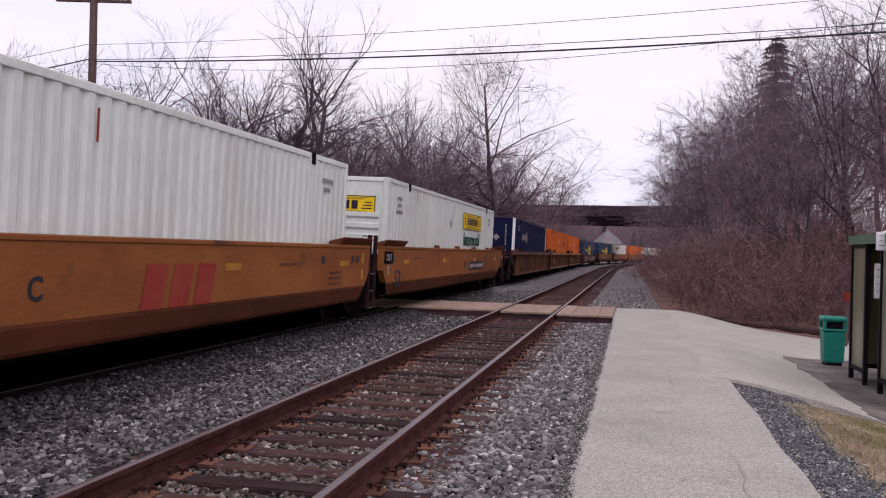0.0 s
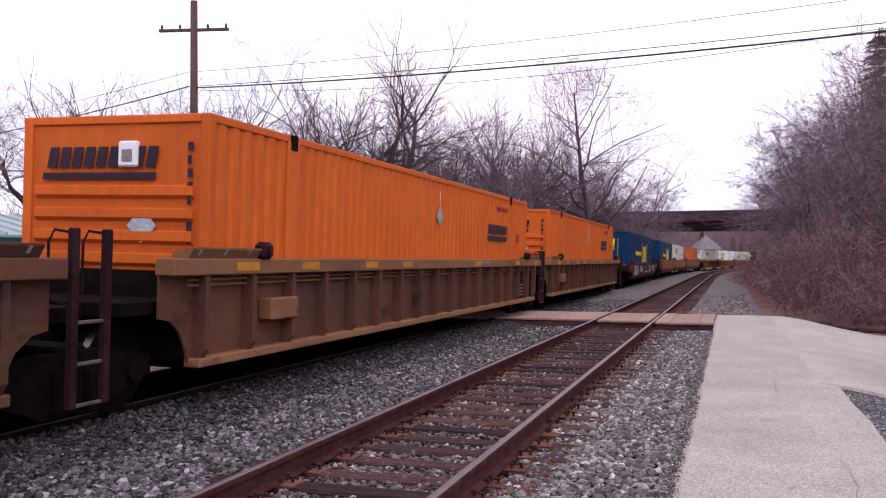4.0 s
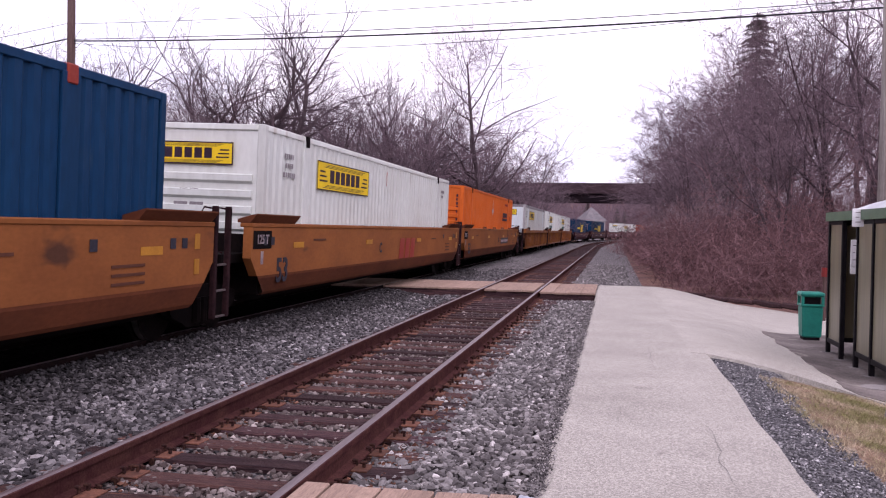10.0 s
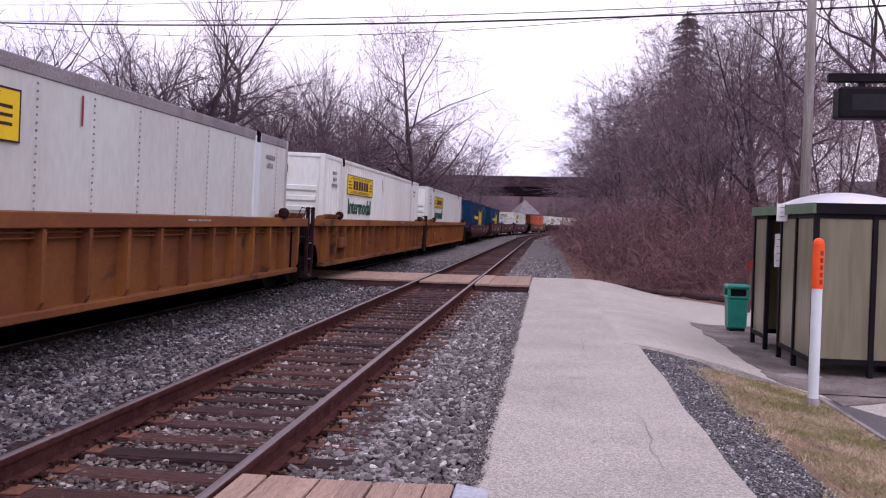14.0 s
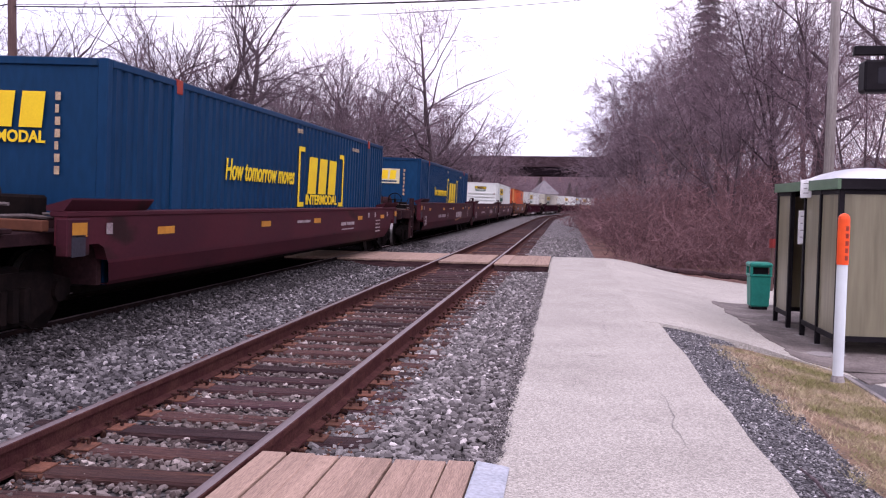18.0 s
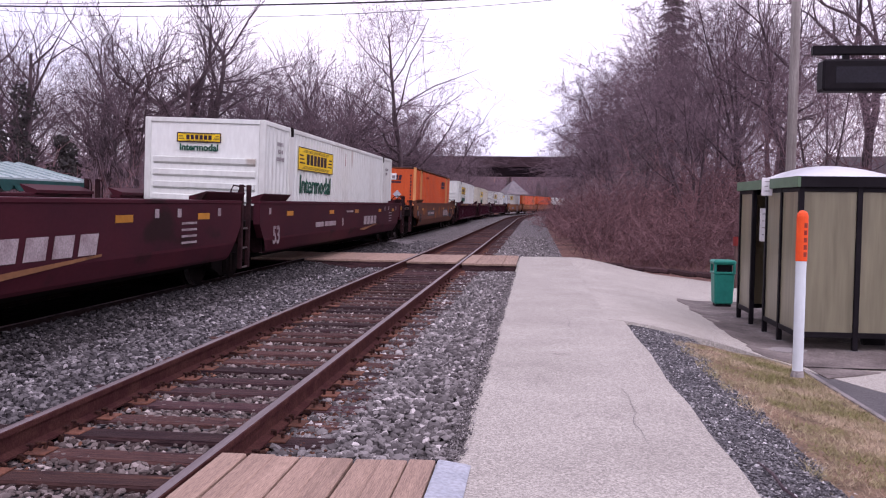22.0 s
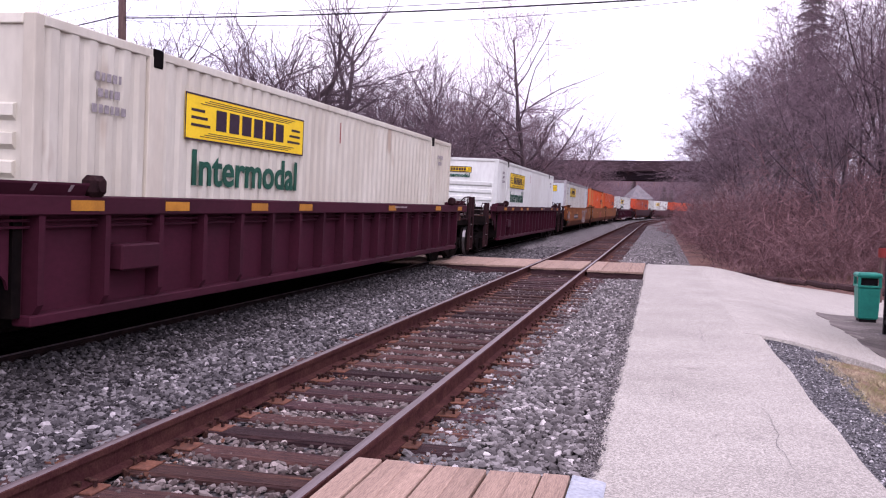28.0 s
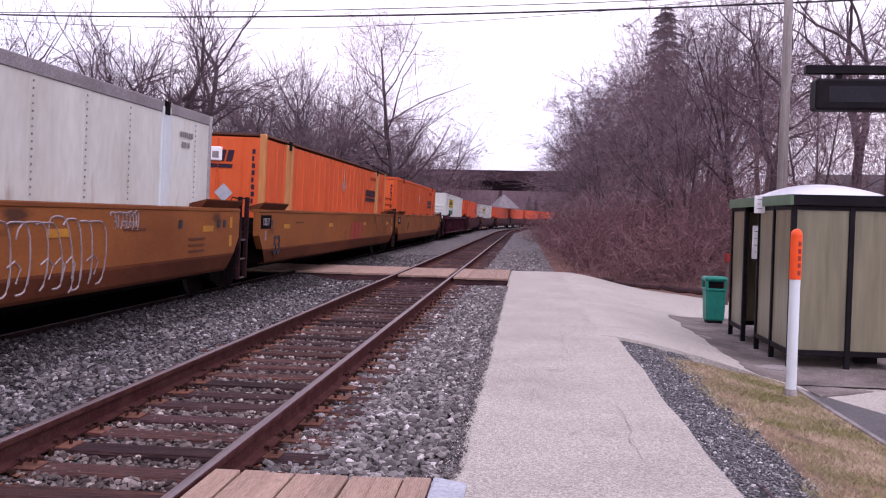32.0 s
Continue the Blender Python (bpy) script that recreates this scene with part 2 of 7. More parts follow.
M_TIE = surf("creosote_wood", (0.034, 0.0165, 0.021), (0.08, 0.042, 0.042), rough=0.9, scale=4, stretch=(0.5, 8, 8), grain=25, grain_amount=0.5, bump=0.8, bump_dist=0.012, vary=0.4)
M_SPIKE = surf("dark_spike_steel", (0.03, 0.014, 0.014), (0.06, 0.028, 0.02), rough=0.9, scale=30, grain=60, bump=0.2, vary=0.3, spec=0.05)
M_PLATE = surf("rusty_tie_plate", (0.165, 0.068, 0.044), (0.1, 0.045, 0.034), rough=0.9, scale=9, grain=50, bump=0.3, vary=0.3)
M_PLANK = surf("crossing_timber", (0.37, 0.255, 0.2), (0.27, 0.185, 0.148), rough=0.85, scale=2.2, stretch=(9, 0.5, 9), grain=30, grain_amount=0.3, bump=0.5, vary=0.1)
M_STEEL = surf("galvanised_steel", (0.46, 0.49, 0.55), (0.38, 0.41, 0.47), rough=0.45, metal=0.5, scale=5, bump=0.1)
M_BARK = surf("bark", (0.06, 0.042, 0.05), (0.108, 0.08, 0.089), rough=1.0, scale=2, stretch=(3, 3, 0.6), grain=18, grain_amount=0.4, bump=0.8, bump_dist=0.02, vary=0.25)
M_TWIG = surf("twigs", (0.165, 0.115, 0.138), (0.225, 0.165, 0.188), rough=1.0, scale=0.5, grain=3, bump=0, vary=0.25)
M_TWIGGREY = surf("grey_twigs", (0.09, 0.066, 0.08), (0.13, 0.098, 0.115), rough=1.0, scale=0.5, grain=3, bump=0, vary=0.25)
M_VINE = surf("pale_brush_twigs", (0.24, 0.165, 0.177), (0.31, 0.22, 0.232), rough=1.0, scale=0.4, grain=3, bump=0, vary=0.25)
M_BRUSH = surf("brush_stems", (0.155, 0.082, 0.09), (0.222, 0.130, 0.135), rough=1.0, scale=0.6, grain=3, bump=0, vary=0.3)
M_NEEDLE = surf("conifer_needles", (0.07, 0.058, 0.058), (0.1, 0.08, 0.074), rough=0.9, scale=1.5, grain=8, bump=0)
M_IVY = surf("dark_evergreen_leaf", (0.035, 0.032, 0.034), (0.055, 0.05, 0.046), rough=0.8, scale=2, grain=8, bump=0, vary=0.2)
M_WOODPOLE = surf("weathered_pole", (0.20, 0.18, 0.17), (0.28, 0.26, 0.25), rough=0.95, scale=2, stretch=(6, 6, 0.4), grain=20, bump=0.5)
M_DARKPOLE = surf("creosote_pole", (0.07, 0.042, 0.04), (0.10, 0.065, 0.06), rough=0.9, scale=2, stretch=(6, 6, 0.4), grain=20, bump=0.5)
M_CABLE = surf("cable", (0.03, 0.03, 0.035), rough=0.7, bump=0)
M_GIRDER = surf("bridge_girder", (0.013, 0.009, 0.012), (0.02, 0.013, 0.015), rough=0.9, scale=0.5, grain=6, bump=0.2, spec=0.05)
M_FASCIA = surf("bridge_concrete", (0.06, 0.037, 0.043), (0.04, 0.026, 0.032), rough=0.95, scale=0.4, stretch=(1, 1, 0.5), grain=5, bump=0.2)
M_BLACK = surf("black_paint", (0.007, 0.0055, 0.0075), (0.012, 0.01, 0.013), rough=0.55, scale=4, bump=0.1, grain_amount=0.05, spec=0.1)
M_TEALDARK = surf("dark_teal_trim", (0.012, 0.075, 0.07), (0.01, 0.055, 0.052), rough=0.5, scale=3, bump=0.05, grain_amount=0.05)
M_GREENTRIM = surf("green_roof_trim", (0.1, 0.165, 0.105), (0.08, 0.13, 0.085), rough=0.45, scale=3, bump=0.05, grain_amount=0.05)
M_DOME = surf("white_roof_dome", (0.72, 0.74, 0.78), (0.58, 0.60, 0.64), rough=0.35, scale=1.4, bump=0.05, grain_amount=0.05)
M_BIN = surf("teal_plastic", (0.012, 0.21, 0.16), (0.010, 0.16, 0.125), rough=0.4, scale=4, bump=0.1, grain_amount=0.05)
M_WHITE = surf("white_plastic", (0.74, 0.74, 0.76), (0.68, 0.68, 0.7), rough=0.45, scale=5, bump=0.05, grain_amount=0.05)
M_ORANGE_CAP = surf("orange_plastic", (0.85, 0.10, 0.02), (0.75, 0.085, 0.02), rough=0.4, scale=5, bump=0.05, grain_amount=0.05)
M_REDCAP = surf("dull_red_plastic", (0.22, 0.026, 0.022), (0.17, 0.022, 0.02), rough=0.5, scale=5, bump=0.05, grain_amount=0.05)
M_PRINT = surf("dark_print", (0.03, 0.028, 0.04), rough=0.6, bump=0, vary=0)
M_YELLOWPAINT = surf("yellow_paint", (0.72, 0.46, 0.03), (0.6, 0.36, 0.03), rough=0.5, scale=4, bump=0.05)
M_SCREEN = surf("dark_screen", (0.012, 0.011, 0.018), rough=0.25, bump=0, vary=0)
M_ROOFTEAL = surf("pale_metal_roof", (0.36, 0.44, 0.45), (0.24, 0.33, 0.33), rough=0.5, scale=1.2, bump=0.05)
M_HOUSEROOF = surf("grey_shingle", (0.15, 0.14, 0.15), (0.2, 0.185, 0.195), rough=0.95, scale=1, grain=10, spec=0.05)
M_HOUSEWALL = surf("pale_siding", (0.42, 0.40, 0.41), (0.33, 0.32, 0.33), rough=0.8, scale=1)
M_GLASSDARK = surf("window_dark", (0.02, 0.02, 0.025), rough=0.15, bump=0, vary=0)

# train paints
M_WHITEBOX = surf("container_white", (0.625, 0.66, 0.63), (0.52, 0.525, 0.485), rough=0.5, scale=0.6, cut=(0.45, 0.75), stretch=(1, 1, 0.35), grain=12, grain_amount=0.06, bump=0.05, spots=((0.42, 0.38, 0.33), 1.3, 0.68))
M_CREAMBOX = surf("container_cream", (0.54, 0.56, 0.52), (0.44, 0.435, 0.39), rough=0.5, scale=0.6, stretch=(1, 1, 0.35), grain=12, grain_amount=0.06, bump=0.05, spots=((0.34, 0.29, 0.24), 1.6, 0.64))
M_WARMBOX = surf("container_warm_white", (0.60, 0.585, 0.50), (0.49, 0.46, 0.38), rough=0.5, scale=0.6, stretch=(1, 1, 0.35), grain=12, grain_amount=0.05, bump=0.05, spots=((0.4, 0.34, 0.27), 1.6, 0.66))
M_ORANGEPOST = surf("container_faded_orange", (0.6, 0.105, 0.03), (0.5, 0.084, 0.026), rough=0.5, scale=0.5, stretch=(1, 1, 0.3), grain=12, grain_amount=0.07, bump=0.05, spec=0.12, spots=((0.38, 0.1, 0.04), 1.5, 0.66))
M_ORANGEBOX = surf("container_orange", (0.6, 0.126, 0.018), (0.52, 0.102, 0.016), rough=0.55, scale=0.5, stretch=(1, 1, 0.3), grain=12, grain_amount=0.07, bump=0.05, spec=0.12)
M_FRONTWHITE = surf("bluish_white_paint", (0.6, 0.67, 0.69), (0.52, 0.57, 0.58), rough=0.5, scale=0.8, stretch=(1, 1, 0.4), grain=12, grain_amount=0.05, bump=0.05)
M_POSTGREY = surf("bare_grey_post", (0.36, 0.35, 0.355), (0.28, 0.265, 0.27), rough=0.55, metal=0.2, scale=2, bump=0.05)
M_REDBOX = surf("container_red_orange", (0.62, 0.09, 0.03), (0.5, 0.08, 0.03), rough=0.5, scale=0.5, stretch=(1, 1, 0.3), grain=12, grain_amount=0.07, bump=0.05)
M_BLUEBOX = surf("container_blue", (0.0034, 0.029, 0.079), (0.0048, 0.036, 0.092), rough=0.5, scale=0.5, stretch=(1, 1, 0.3), grain=12, grain_amount=0.12, bump=0.05, spec=0.08, spots=((0.012, 0.04, 0.085), 2.2, 0.68))
M_FADEPOST = surf("faded_orange_post", (0.56, 0.27, 0.11), (0.47, 0.2, 0.07), rough=0.6, scale=1.5, stretch=(1, 1, 0.3), grain=12, grain_amount=0.1, bump=0.05)
M_TAN = surf("stencil_tan", (0.42, 0.31, 0.2), (0.3, 0.22, 0.15), rough=0.6, scale=4, bump=0, vary=0.05)
M_PALEPANEL = surf("faded_pale_yellow", (0.62, 0.56, 0.33), (0.5, 0.48, 0.36), rough=0.6, scale=2.5, bump=0, vary=0.05)
M_NAVYBOX = surf("container_navy", (0.004, 0.0065, 0.034), (0.006, 0.009, 0.044), rough=0.5, scale=0.5, stretch=(1, 1, 0.3), grain=12, grain_amount=0.12, bump=0.05, spec=0.1)
M_GREYTRIM = surf("grey_rail_trim", (0.26, 0.24, 0.25), (0.2, 0.18, 0.19), rough=0.6, scale=2, bump=0.05)
M_LOGOYELLOW = surf("logo_yellow", (0.80, 0.56, 0.012), (0.74, 0.5, 0.012), rough=0.5, scale=2, bump=0, vary=0.05, grain_amount=0.05)
M_LOGOGREEN = surf("logo_green", (0.01, 0.085, 0.055), rough=0.5, bump=0, vary=0.05)
M_LOGORED = surf("logo_faded_red", (0.25, 0.03, 0.022), (0.28, 0.05, 0.028), rough=0.6, scale=2, bump=0, vary=0.05, grain_amount=0.1)
M_LOGOWHITE = surf("logo_white", (0.33, 0.28, 0.29), (0.22, 0.17, 0.18), rough=0.6, scale=3, bump=0, vary=0.05)
M_LOGODARK = surf("logo_dark", (0.035, 0.018, 0.035), rough=0.6, bump=0, vary=0.05)
M_CARYELLOW = surf("car_ochre", (0.245, 0.085, 0.026), (0.165, 0.054, 0.019), rough=0.7, scale=0.7, cut=(0.4, 0.7), stretch=(1, 0.6, 1.4), grain=18, grain_amount=0.07, bump=0.1, spots=((0.075, 0.032, 0.019), 1.1, 0.64), spec=0.1)
# grimy ochre, darkened further for the shade on the lower plates
M_CARLOWER = surf("car_ochre_grime_and_shade", (0.13, 0.04, 0.018), (0.08, 0.026, 0.014), rough=0.8, scale=0.8, stretch=(1, 0.6, 1.2), grain=18, grain_amount=0.1, bump=0.1, spec=0.1)
M_REFLECT = surf("reflector_strip", (0.45, 0.2, 0.025), (0.36, 0.15, 0.02), rough=0.5, scale=3, grain_amount=0.08, bump=0)
M_CARRUST = surf("car_rust_brown", (0.15, 0.05, 0.022), (0.22, 0.085, 0.02), rough=0.8, scale=0.7, stretch=(1, 0.6, 1.2), grain=18, grain_amount=0.1, bump=0.15, spots=((0.054, 0.024, 0.0168), 1.2, 0.62))
M_CARTAN = surf("car_tan_brown", (0.23, 0.11, 0.05), (0.16, 0.072, 0.036), rough=0.8, scale=0.7, stretch=(1, 0.6, 1.2), grain=18, grain_amount=0.1, bump=0.15, spots=((0.07, 0.035, 0.024), 1.2, 0.64))
M_RIBPLATE = surf("car_grimed_plate", (0.085, 0.035, 0.026), (0.12, 0.052, 0.03), rough=0.85, scale=0.7, stretch=(1, 0.6, 1.2), grain=18, grain_amount=0.1, bump=0.15, spots=((0.04, 0.02, 0.016), 1.2, 0.62))
M_CARMAROON = surf("car_maroon", (0.054, 0.0105, 0.0165), (0.038, 0.0085, 0.0145), rough=0.65, scale=0.7, stretch=(1, 0.6, 1.2), grain=18, grain_amount=0.07, bump=0.1, spots=((0.02, 0.0075, 0.0085), 1.0, 0.62), spec=0.1)
M_CARPURPLE = surf("car_dark_maroon", (0.05, 0.0095, 0.02), (0.034, 0.008, 0.015), rough=0.7, scale=0.7, stretch=(1, 0.6, 1.2), grain=18, grain_amount=0.1, bump=0.1, spec=0.1)
M_CARBROWN = surf("car_dark_brown", (0.095, 0.034, 0.021), (0.125, 0.046, 0.024), rough=0.75, scale=0.6, cut=(0.45, 0.7), stretch=(1, 0.6, 1.2), grain=18, grain_amount=0.1, bump=0.1)
# grime taken to near black: the shade under the cars is painted in
M_UNDER = surf("undergear_grime_and_shade", (0.0042, 0.003, 0.0033), (0.0092, 0.0058, 0.0055), rough=0.85, scale=4, grain=20, bump=0.2, spec=0.05)
M_TREAD = surf("bright_wheel_tread", (0.30, 0.28, 0.28), rough=0.3, metal=0.9, bump=0)
M_LADDER = surf("grimy_brown_steel", (0.019, 0.0085, 0.0105), (0.034, 0.015, 0.0165), rough=0.8, scale=3, grain=20, bump=0.1, spec=0.06)
M_RUNG = surf("worn_rung", (0.11, 0.09, 0.09), (0.07, 0.05, 0.048), rough=0.6, scale=6, bump=0)
M_TUBE = surf("bluish_white_plastic", (0.6, 0.66, 0.69), (0.54, 0.59, 0.61), rough=0.5, scale=2, bump=0, grain=10, grain_amount=0.03)
M_CHIP = island_stone("gravel_chip", (0.06, 0.058, 0.064), (0.66, 0.64, 0.65))


# ---- shapes ----
class Shape:
    """Collects boxes, tubes and sheets, and becomes one mesh."""

    def __init__(self):
        self.v, self.f = [], []

    def box(self, x0, x1, y0, y1, z0, z1):
        k = len(self.v)
        self.v += [(x, y, z) for z in (z0, z1) for x, y in ((x0, y0), (x1, y0), (x1, y1), (x0, y1))]
        self.f += [tuple(k + i for i in q) for q in ((3, 2, 1, 0), (4, 5, 6, 7), (0, 1, 5, 4), (1, 2, 6, 5), (2, 3, 7, 6), (3, 0, 4, 7))]
        return self

    def soft(self, x0, x1, y0, y1, z0, z1, r=0.01):
        """A box with its edges along its length and across taken off."""
        k = len(self.v)
        for z, d in ((z0, r), (z0 + r, 0), (z1 - r, 0), (z1, r)):
            a0, a1, b0, b1 = x0 + d, x1 - d, y0 + d, y1 - d
            e = r if d == 0 else 0
            self.v += [(a0 + e, b0, z), (a1 - e, b0, z), (a1, b0 + e, z), (a1, b1 - e, z), (a1 - e, b1, z), (a0 + e, b1, z), (a0, b1 - e, z), (a0, b0 + e, z)]
        self.f.append(tuple(k + i for i in range(7, -1, -1)))
        self.f.append(tuple(k + 24 + i for i in range(8)))
        for s in range(3):
            for i in range(8):
                a, b = k + 8 * s + i, k + 8 * s + (i + 1) % 8
                self.f.append((a, b, b + 8, a + 8))
        return self

    def prism(self, poly, axis, a, b):
        """A polygon drawn in the other two axes, drawn out along axis from a to b."""
        k, n = len(self.v), len(poly)
        for w in (a, b):
            for p, q in poly:
                self.v.append({"x": (w, p, q), "y": (p, w, q), "z": (p, q, w)}[axis])
        flip = axis == "y"
        self.f.append(tuple(k + i for i in (range(n) if flip else range(n - 1, -1, -1))))
        self.f.append(tuple(k + n + i for i in (range(n - 1, -1, -1) if flip else range(n))))
        for i in range(n):
            j = (i + 1) % n
            q = (k + i, k + j, k + n + j, k + n + i)
            self.f.append(q[::-1] if flip else q)
        return self

    def tube(self, pts, radii, n=6, cap=True):
        k = len(self.v)
        pts = [Vector(p) for p in pts]
        if not isinstance(radii, (list, tuple)):
            radii = [radii] * len(pts)
        for i, p in enumerate(pts):
            d = (pts[min(i + 1, len(pts) - 1)] - pts[max(i - 1, 0)]).normalized()
            a = d.orthogonal() if abs(d.z) > 0.9 else Vector((-d.y, d.x, 0))
            a.normalize()
            b = d.cross(a)
            self.v += [tuple(p + radii[i] * (math.cos(6.2832 * j / n) * a + math.sin(6.2832 * j / n) * b)) for j in range(n)]
        for i in range(len(pts) - 1):
            for j in range(n):
                q, r = k + i * n + j, k + i * n + (j + 1) % n
                self.f.append((q, r, r + n, q + n))
        if cap:
            self.f.append(tuple(k + j for j in range(n - 1, -1, -1)))
            self.f.append(tuple(k + (len(pts) - 1) * n + j for j in range(n)))
        return self

    def disc(self, c, r, w, axis="x", n=24):
        c = Vector(c)
        d = {"x": Vector((w, 0, 0)), "y": Vector((0, w, 0)), "z": Vector((0, 0, w))}[axis]
        return self.tube([c, c + d], r, n)

    def sheet(self, rows):
        """A quilt over rows of points."""
        k, n = len(self.v), len(rows[0])
        for r in rows:
            self.v += [tuple(p) for p in r]
        for i in range(len(rows) - 1):
            for j in range(n - 1):
                a = k + i * n + j
                self.f.append((a, a + 1, a + n + 1, a + n))
        return self

    def mesh(self, name, material, smooth=False):
        me = bpy.data.meshes.new(name)
        me.from_pydata(self.v, [], self.f)
        me.materials.append(material)
        if smooth:
            me.polygons.foreach_set("use_smooth", [True] * len(me.polygons))
        me.update()
        return me


def thing(name, label, category, at=None, group="", kind=""):
    ob = new(name)
    ob.empty_display_size = 0.2
    if at is not None:
        ob.matrix_basis = at
    return tagged(ob, label, category, group, kind)


def part(name, shape, material, parent, label="", smooth=False):
    """Links a shape, or a mesh that is shared, as one part of parent."""
    me = shape if isinstance(shape, bpy.types.Mesh) else shape.mesh(name, material, smooth)
    ob = new(name, me)
    ob.parent = parent
    return tagged(ob, label)


def solo(name, shape, material, label, category, kind="", group="", smooth=False):
    return tagged(new(name, shape.mesh(name, material, smooth)), label, category, group, kind)


def text_mesh(words, size, material, depth=0.004, align="CENTER", bold=0.0, slant=0.0, width=0.0, height=0.0):
    """Words as a mesh, standing in the y-z plane and read from +x."""
    cu = bpy.data.curves.new("words", "FONT")
    cu.body, cu.size, cu.extrude, cu.align_x, cu.align_y = words, size, depth, align, "CENTER"
    cu.resolution_u, cu.offset, cu.shear = 3, bold, slant
    ob = new("words", cu)
    bpy.context.view_layer.update()
    me = bpy.data.meshes.new_from_object(ob.evaluated_get(bpy.context.evaluated_depsgraph_get()))
    bpy.data.objects.remove(ob)
    me.transform(Matrix(((0, 0, 1, 0), (1, 0, 0, 0), (0, 1, 0, 0), (0, 0, 0, 1))))
    if width:
        ys, zs = [v.co.y for v in me.vertices], [v.co.z for v in me.vertices]
        me.transform(Matrix.Diagonal((1, width / (max(ys) - min(ys)), (height / (max(zs) - min(zs))) if height else 1, 1)))
    me.materials.clear()
    me.materials.append(material)
    return me


# ---- the line of the tracks ----
NEAR_X, FAR_X, GAUGE = -2.67, -6.95, 0.755
BEND_Y, BEND_R, BEND_END = 95.0, 485.0, 1.1


def line_at(s, x0):
    """Place and heading (to the right of +y) on a track whose straight part lies at x0, s metres along."""
    if s <= BEND_Y:
        return x0, s, 0.0
    r = BEND_R - x0
    a = (s - BEND_Y) / r
    if a <= BEND_END:
        return x0 + r * (1 - math.cos(a)), BEND_Y + r * math.sin(a), a
    d = (a - BEND_END) * r
    return (x0 + r * (1 - math.cos(BEND_END)) + d * math.sin(BEND_END), BEND_Y + r * math.sin(BEND_END) + d * math.cos(BEND_END), BEND_END)


def beside(s, x0, off, z):
    x, y, a = line_at(s, x0)
    return (x + off * math.cos(a), y - off * math.sin(a), z)


# ---- ground ----
def ease(a, b, v):
    u = min(1.0, max(0.0, (v - a) / (b - a)))
    return u * u * (3 - 2 * u)


def ground_z(x, y):
    mid = line_at(max(-500.0, min(y, 300.0)), NEAR_X)[0]
    d = x - mid
    z = -0.36
    if d < -7.0:
        z -= 0.35 * ease(-7, -9, d) if d > -9 else 0.35
        z += 1.2 * ease(-16, -45, d) if d < -16 else 0
    elif d > 3.0 and y < 27:
        z -= 0.02 * ease(3, 6, d)
    if y > 24:
        up = ease(25, 34, y) * (1 - ease(150, 175, y))
        z += 2.6 * ease(5.2, 17, d) * up + (0.18 * noise.noise((x * 0.35, y * 0.35, 0)) if d > 5 else 0)
    if y > 205:
        z += 15 * ease(215, 320, y) * ease(-8, -30, d)
    bank = 7.6 * (1 - ease(3, 13, abs(y - 143)))
    if x < -19 or x > 14:
        z += bank * (0.45 * ease(-19, -24, x) if x < 0 else 0.4 * ease(14, 19, x))
    if abs(x) > 30 or y > 60 or y < -30:
        z += 0.25 * noise.noise((x * 0.05, y * 0.05, 3)) if abs(d) > 12 else 0
    return z


xs = [-1500, -700, -350, -200, -130, -90] + list(range(-70, -20, 5)) + [v * 0.5 for v in range(-40, -22)] + list(range(-11, 31)) + list(range(34, 80, 6)) + [95, 130, 200, 350, 700, 1500]
ys = [-1500, -600, -300, -150, -80, -40, -20] + list(range(-10, 60, 2)) + list(range(60, 180, 3)) + list(range(186, 330, 8)) + [340, 420, 600, 900, 1500]
solo("ground", Shape().sheet([[(x, y, ground_z(x, y)) for x in xs] for y in ys]), M_DIRT, "brown leaf-strewn ground beside the railway", "ground", "structure", smooth=True)

# ballast bed under both tracks
steps = [-480, -240, -120, -60, -30] + list(range(-10, 76, 4)) + list(range(78, 560, 6))
FAR_SIDE = [(-1.45, -0.215), (-2.14, -0.26), (-2.5, -0.22), (-3.0, -0.13), (-3.42, -0.07), (-3.5, -0.10), (-5.05, -0.10), (-5.14, -0.07), (-5.75, -0.2), (-6.1, -0.24), (-7.4, -0.75)]


def bed_section(s):
    if s >= 27:
        return [(3.9, -0.40), (3.1, -0.26), (2.0, -0.235), (1.45, -0.225), (0, -0.235)] + FAR_SIDE
    low = 0.13 * ease(13, 18.5, s)
    return [(2.38, -0.2 - low), (2.33, -0.085 - low), (2.0, -0.125 - low * 0.8), (1.45, -0.225), (0, -0.235)] + FAR_SIDE


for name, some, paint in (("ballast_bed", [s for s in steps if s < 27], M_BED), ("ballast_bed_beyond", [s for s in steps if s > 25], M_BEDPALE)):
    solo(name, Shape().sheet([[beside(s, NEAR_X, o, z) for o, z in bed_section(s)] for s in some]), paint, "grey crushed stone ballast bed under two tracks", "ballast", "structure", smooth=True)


# black sheet between the far rails: the train's shade put into the colour
solo("stained_ballast", Shape().sheet([[beside(s, FAR_X, o, z) for o, z in ((0.72, -0.10), (0.66, -0.086), (0, -0.09), (-0.66, -0.086), (-0.72, -0.10))] for s in steps]), M_BEDSHADE, "ballast under the far track, blackened for the train's shade", "ballast", "structure", smooth=True)


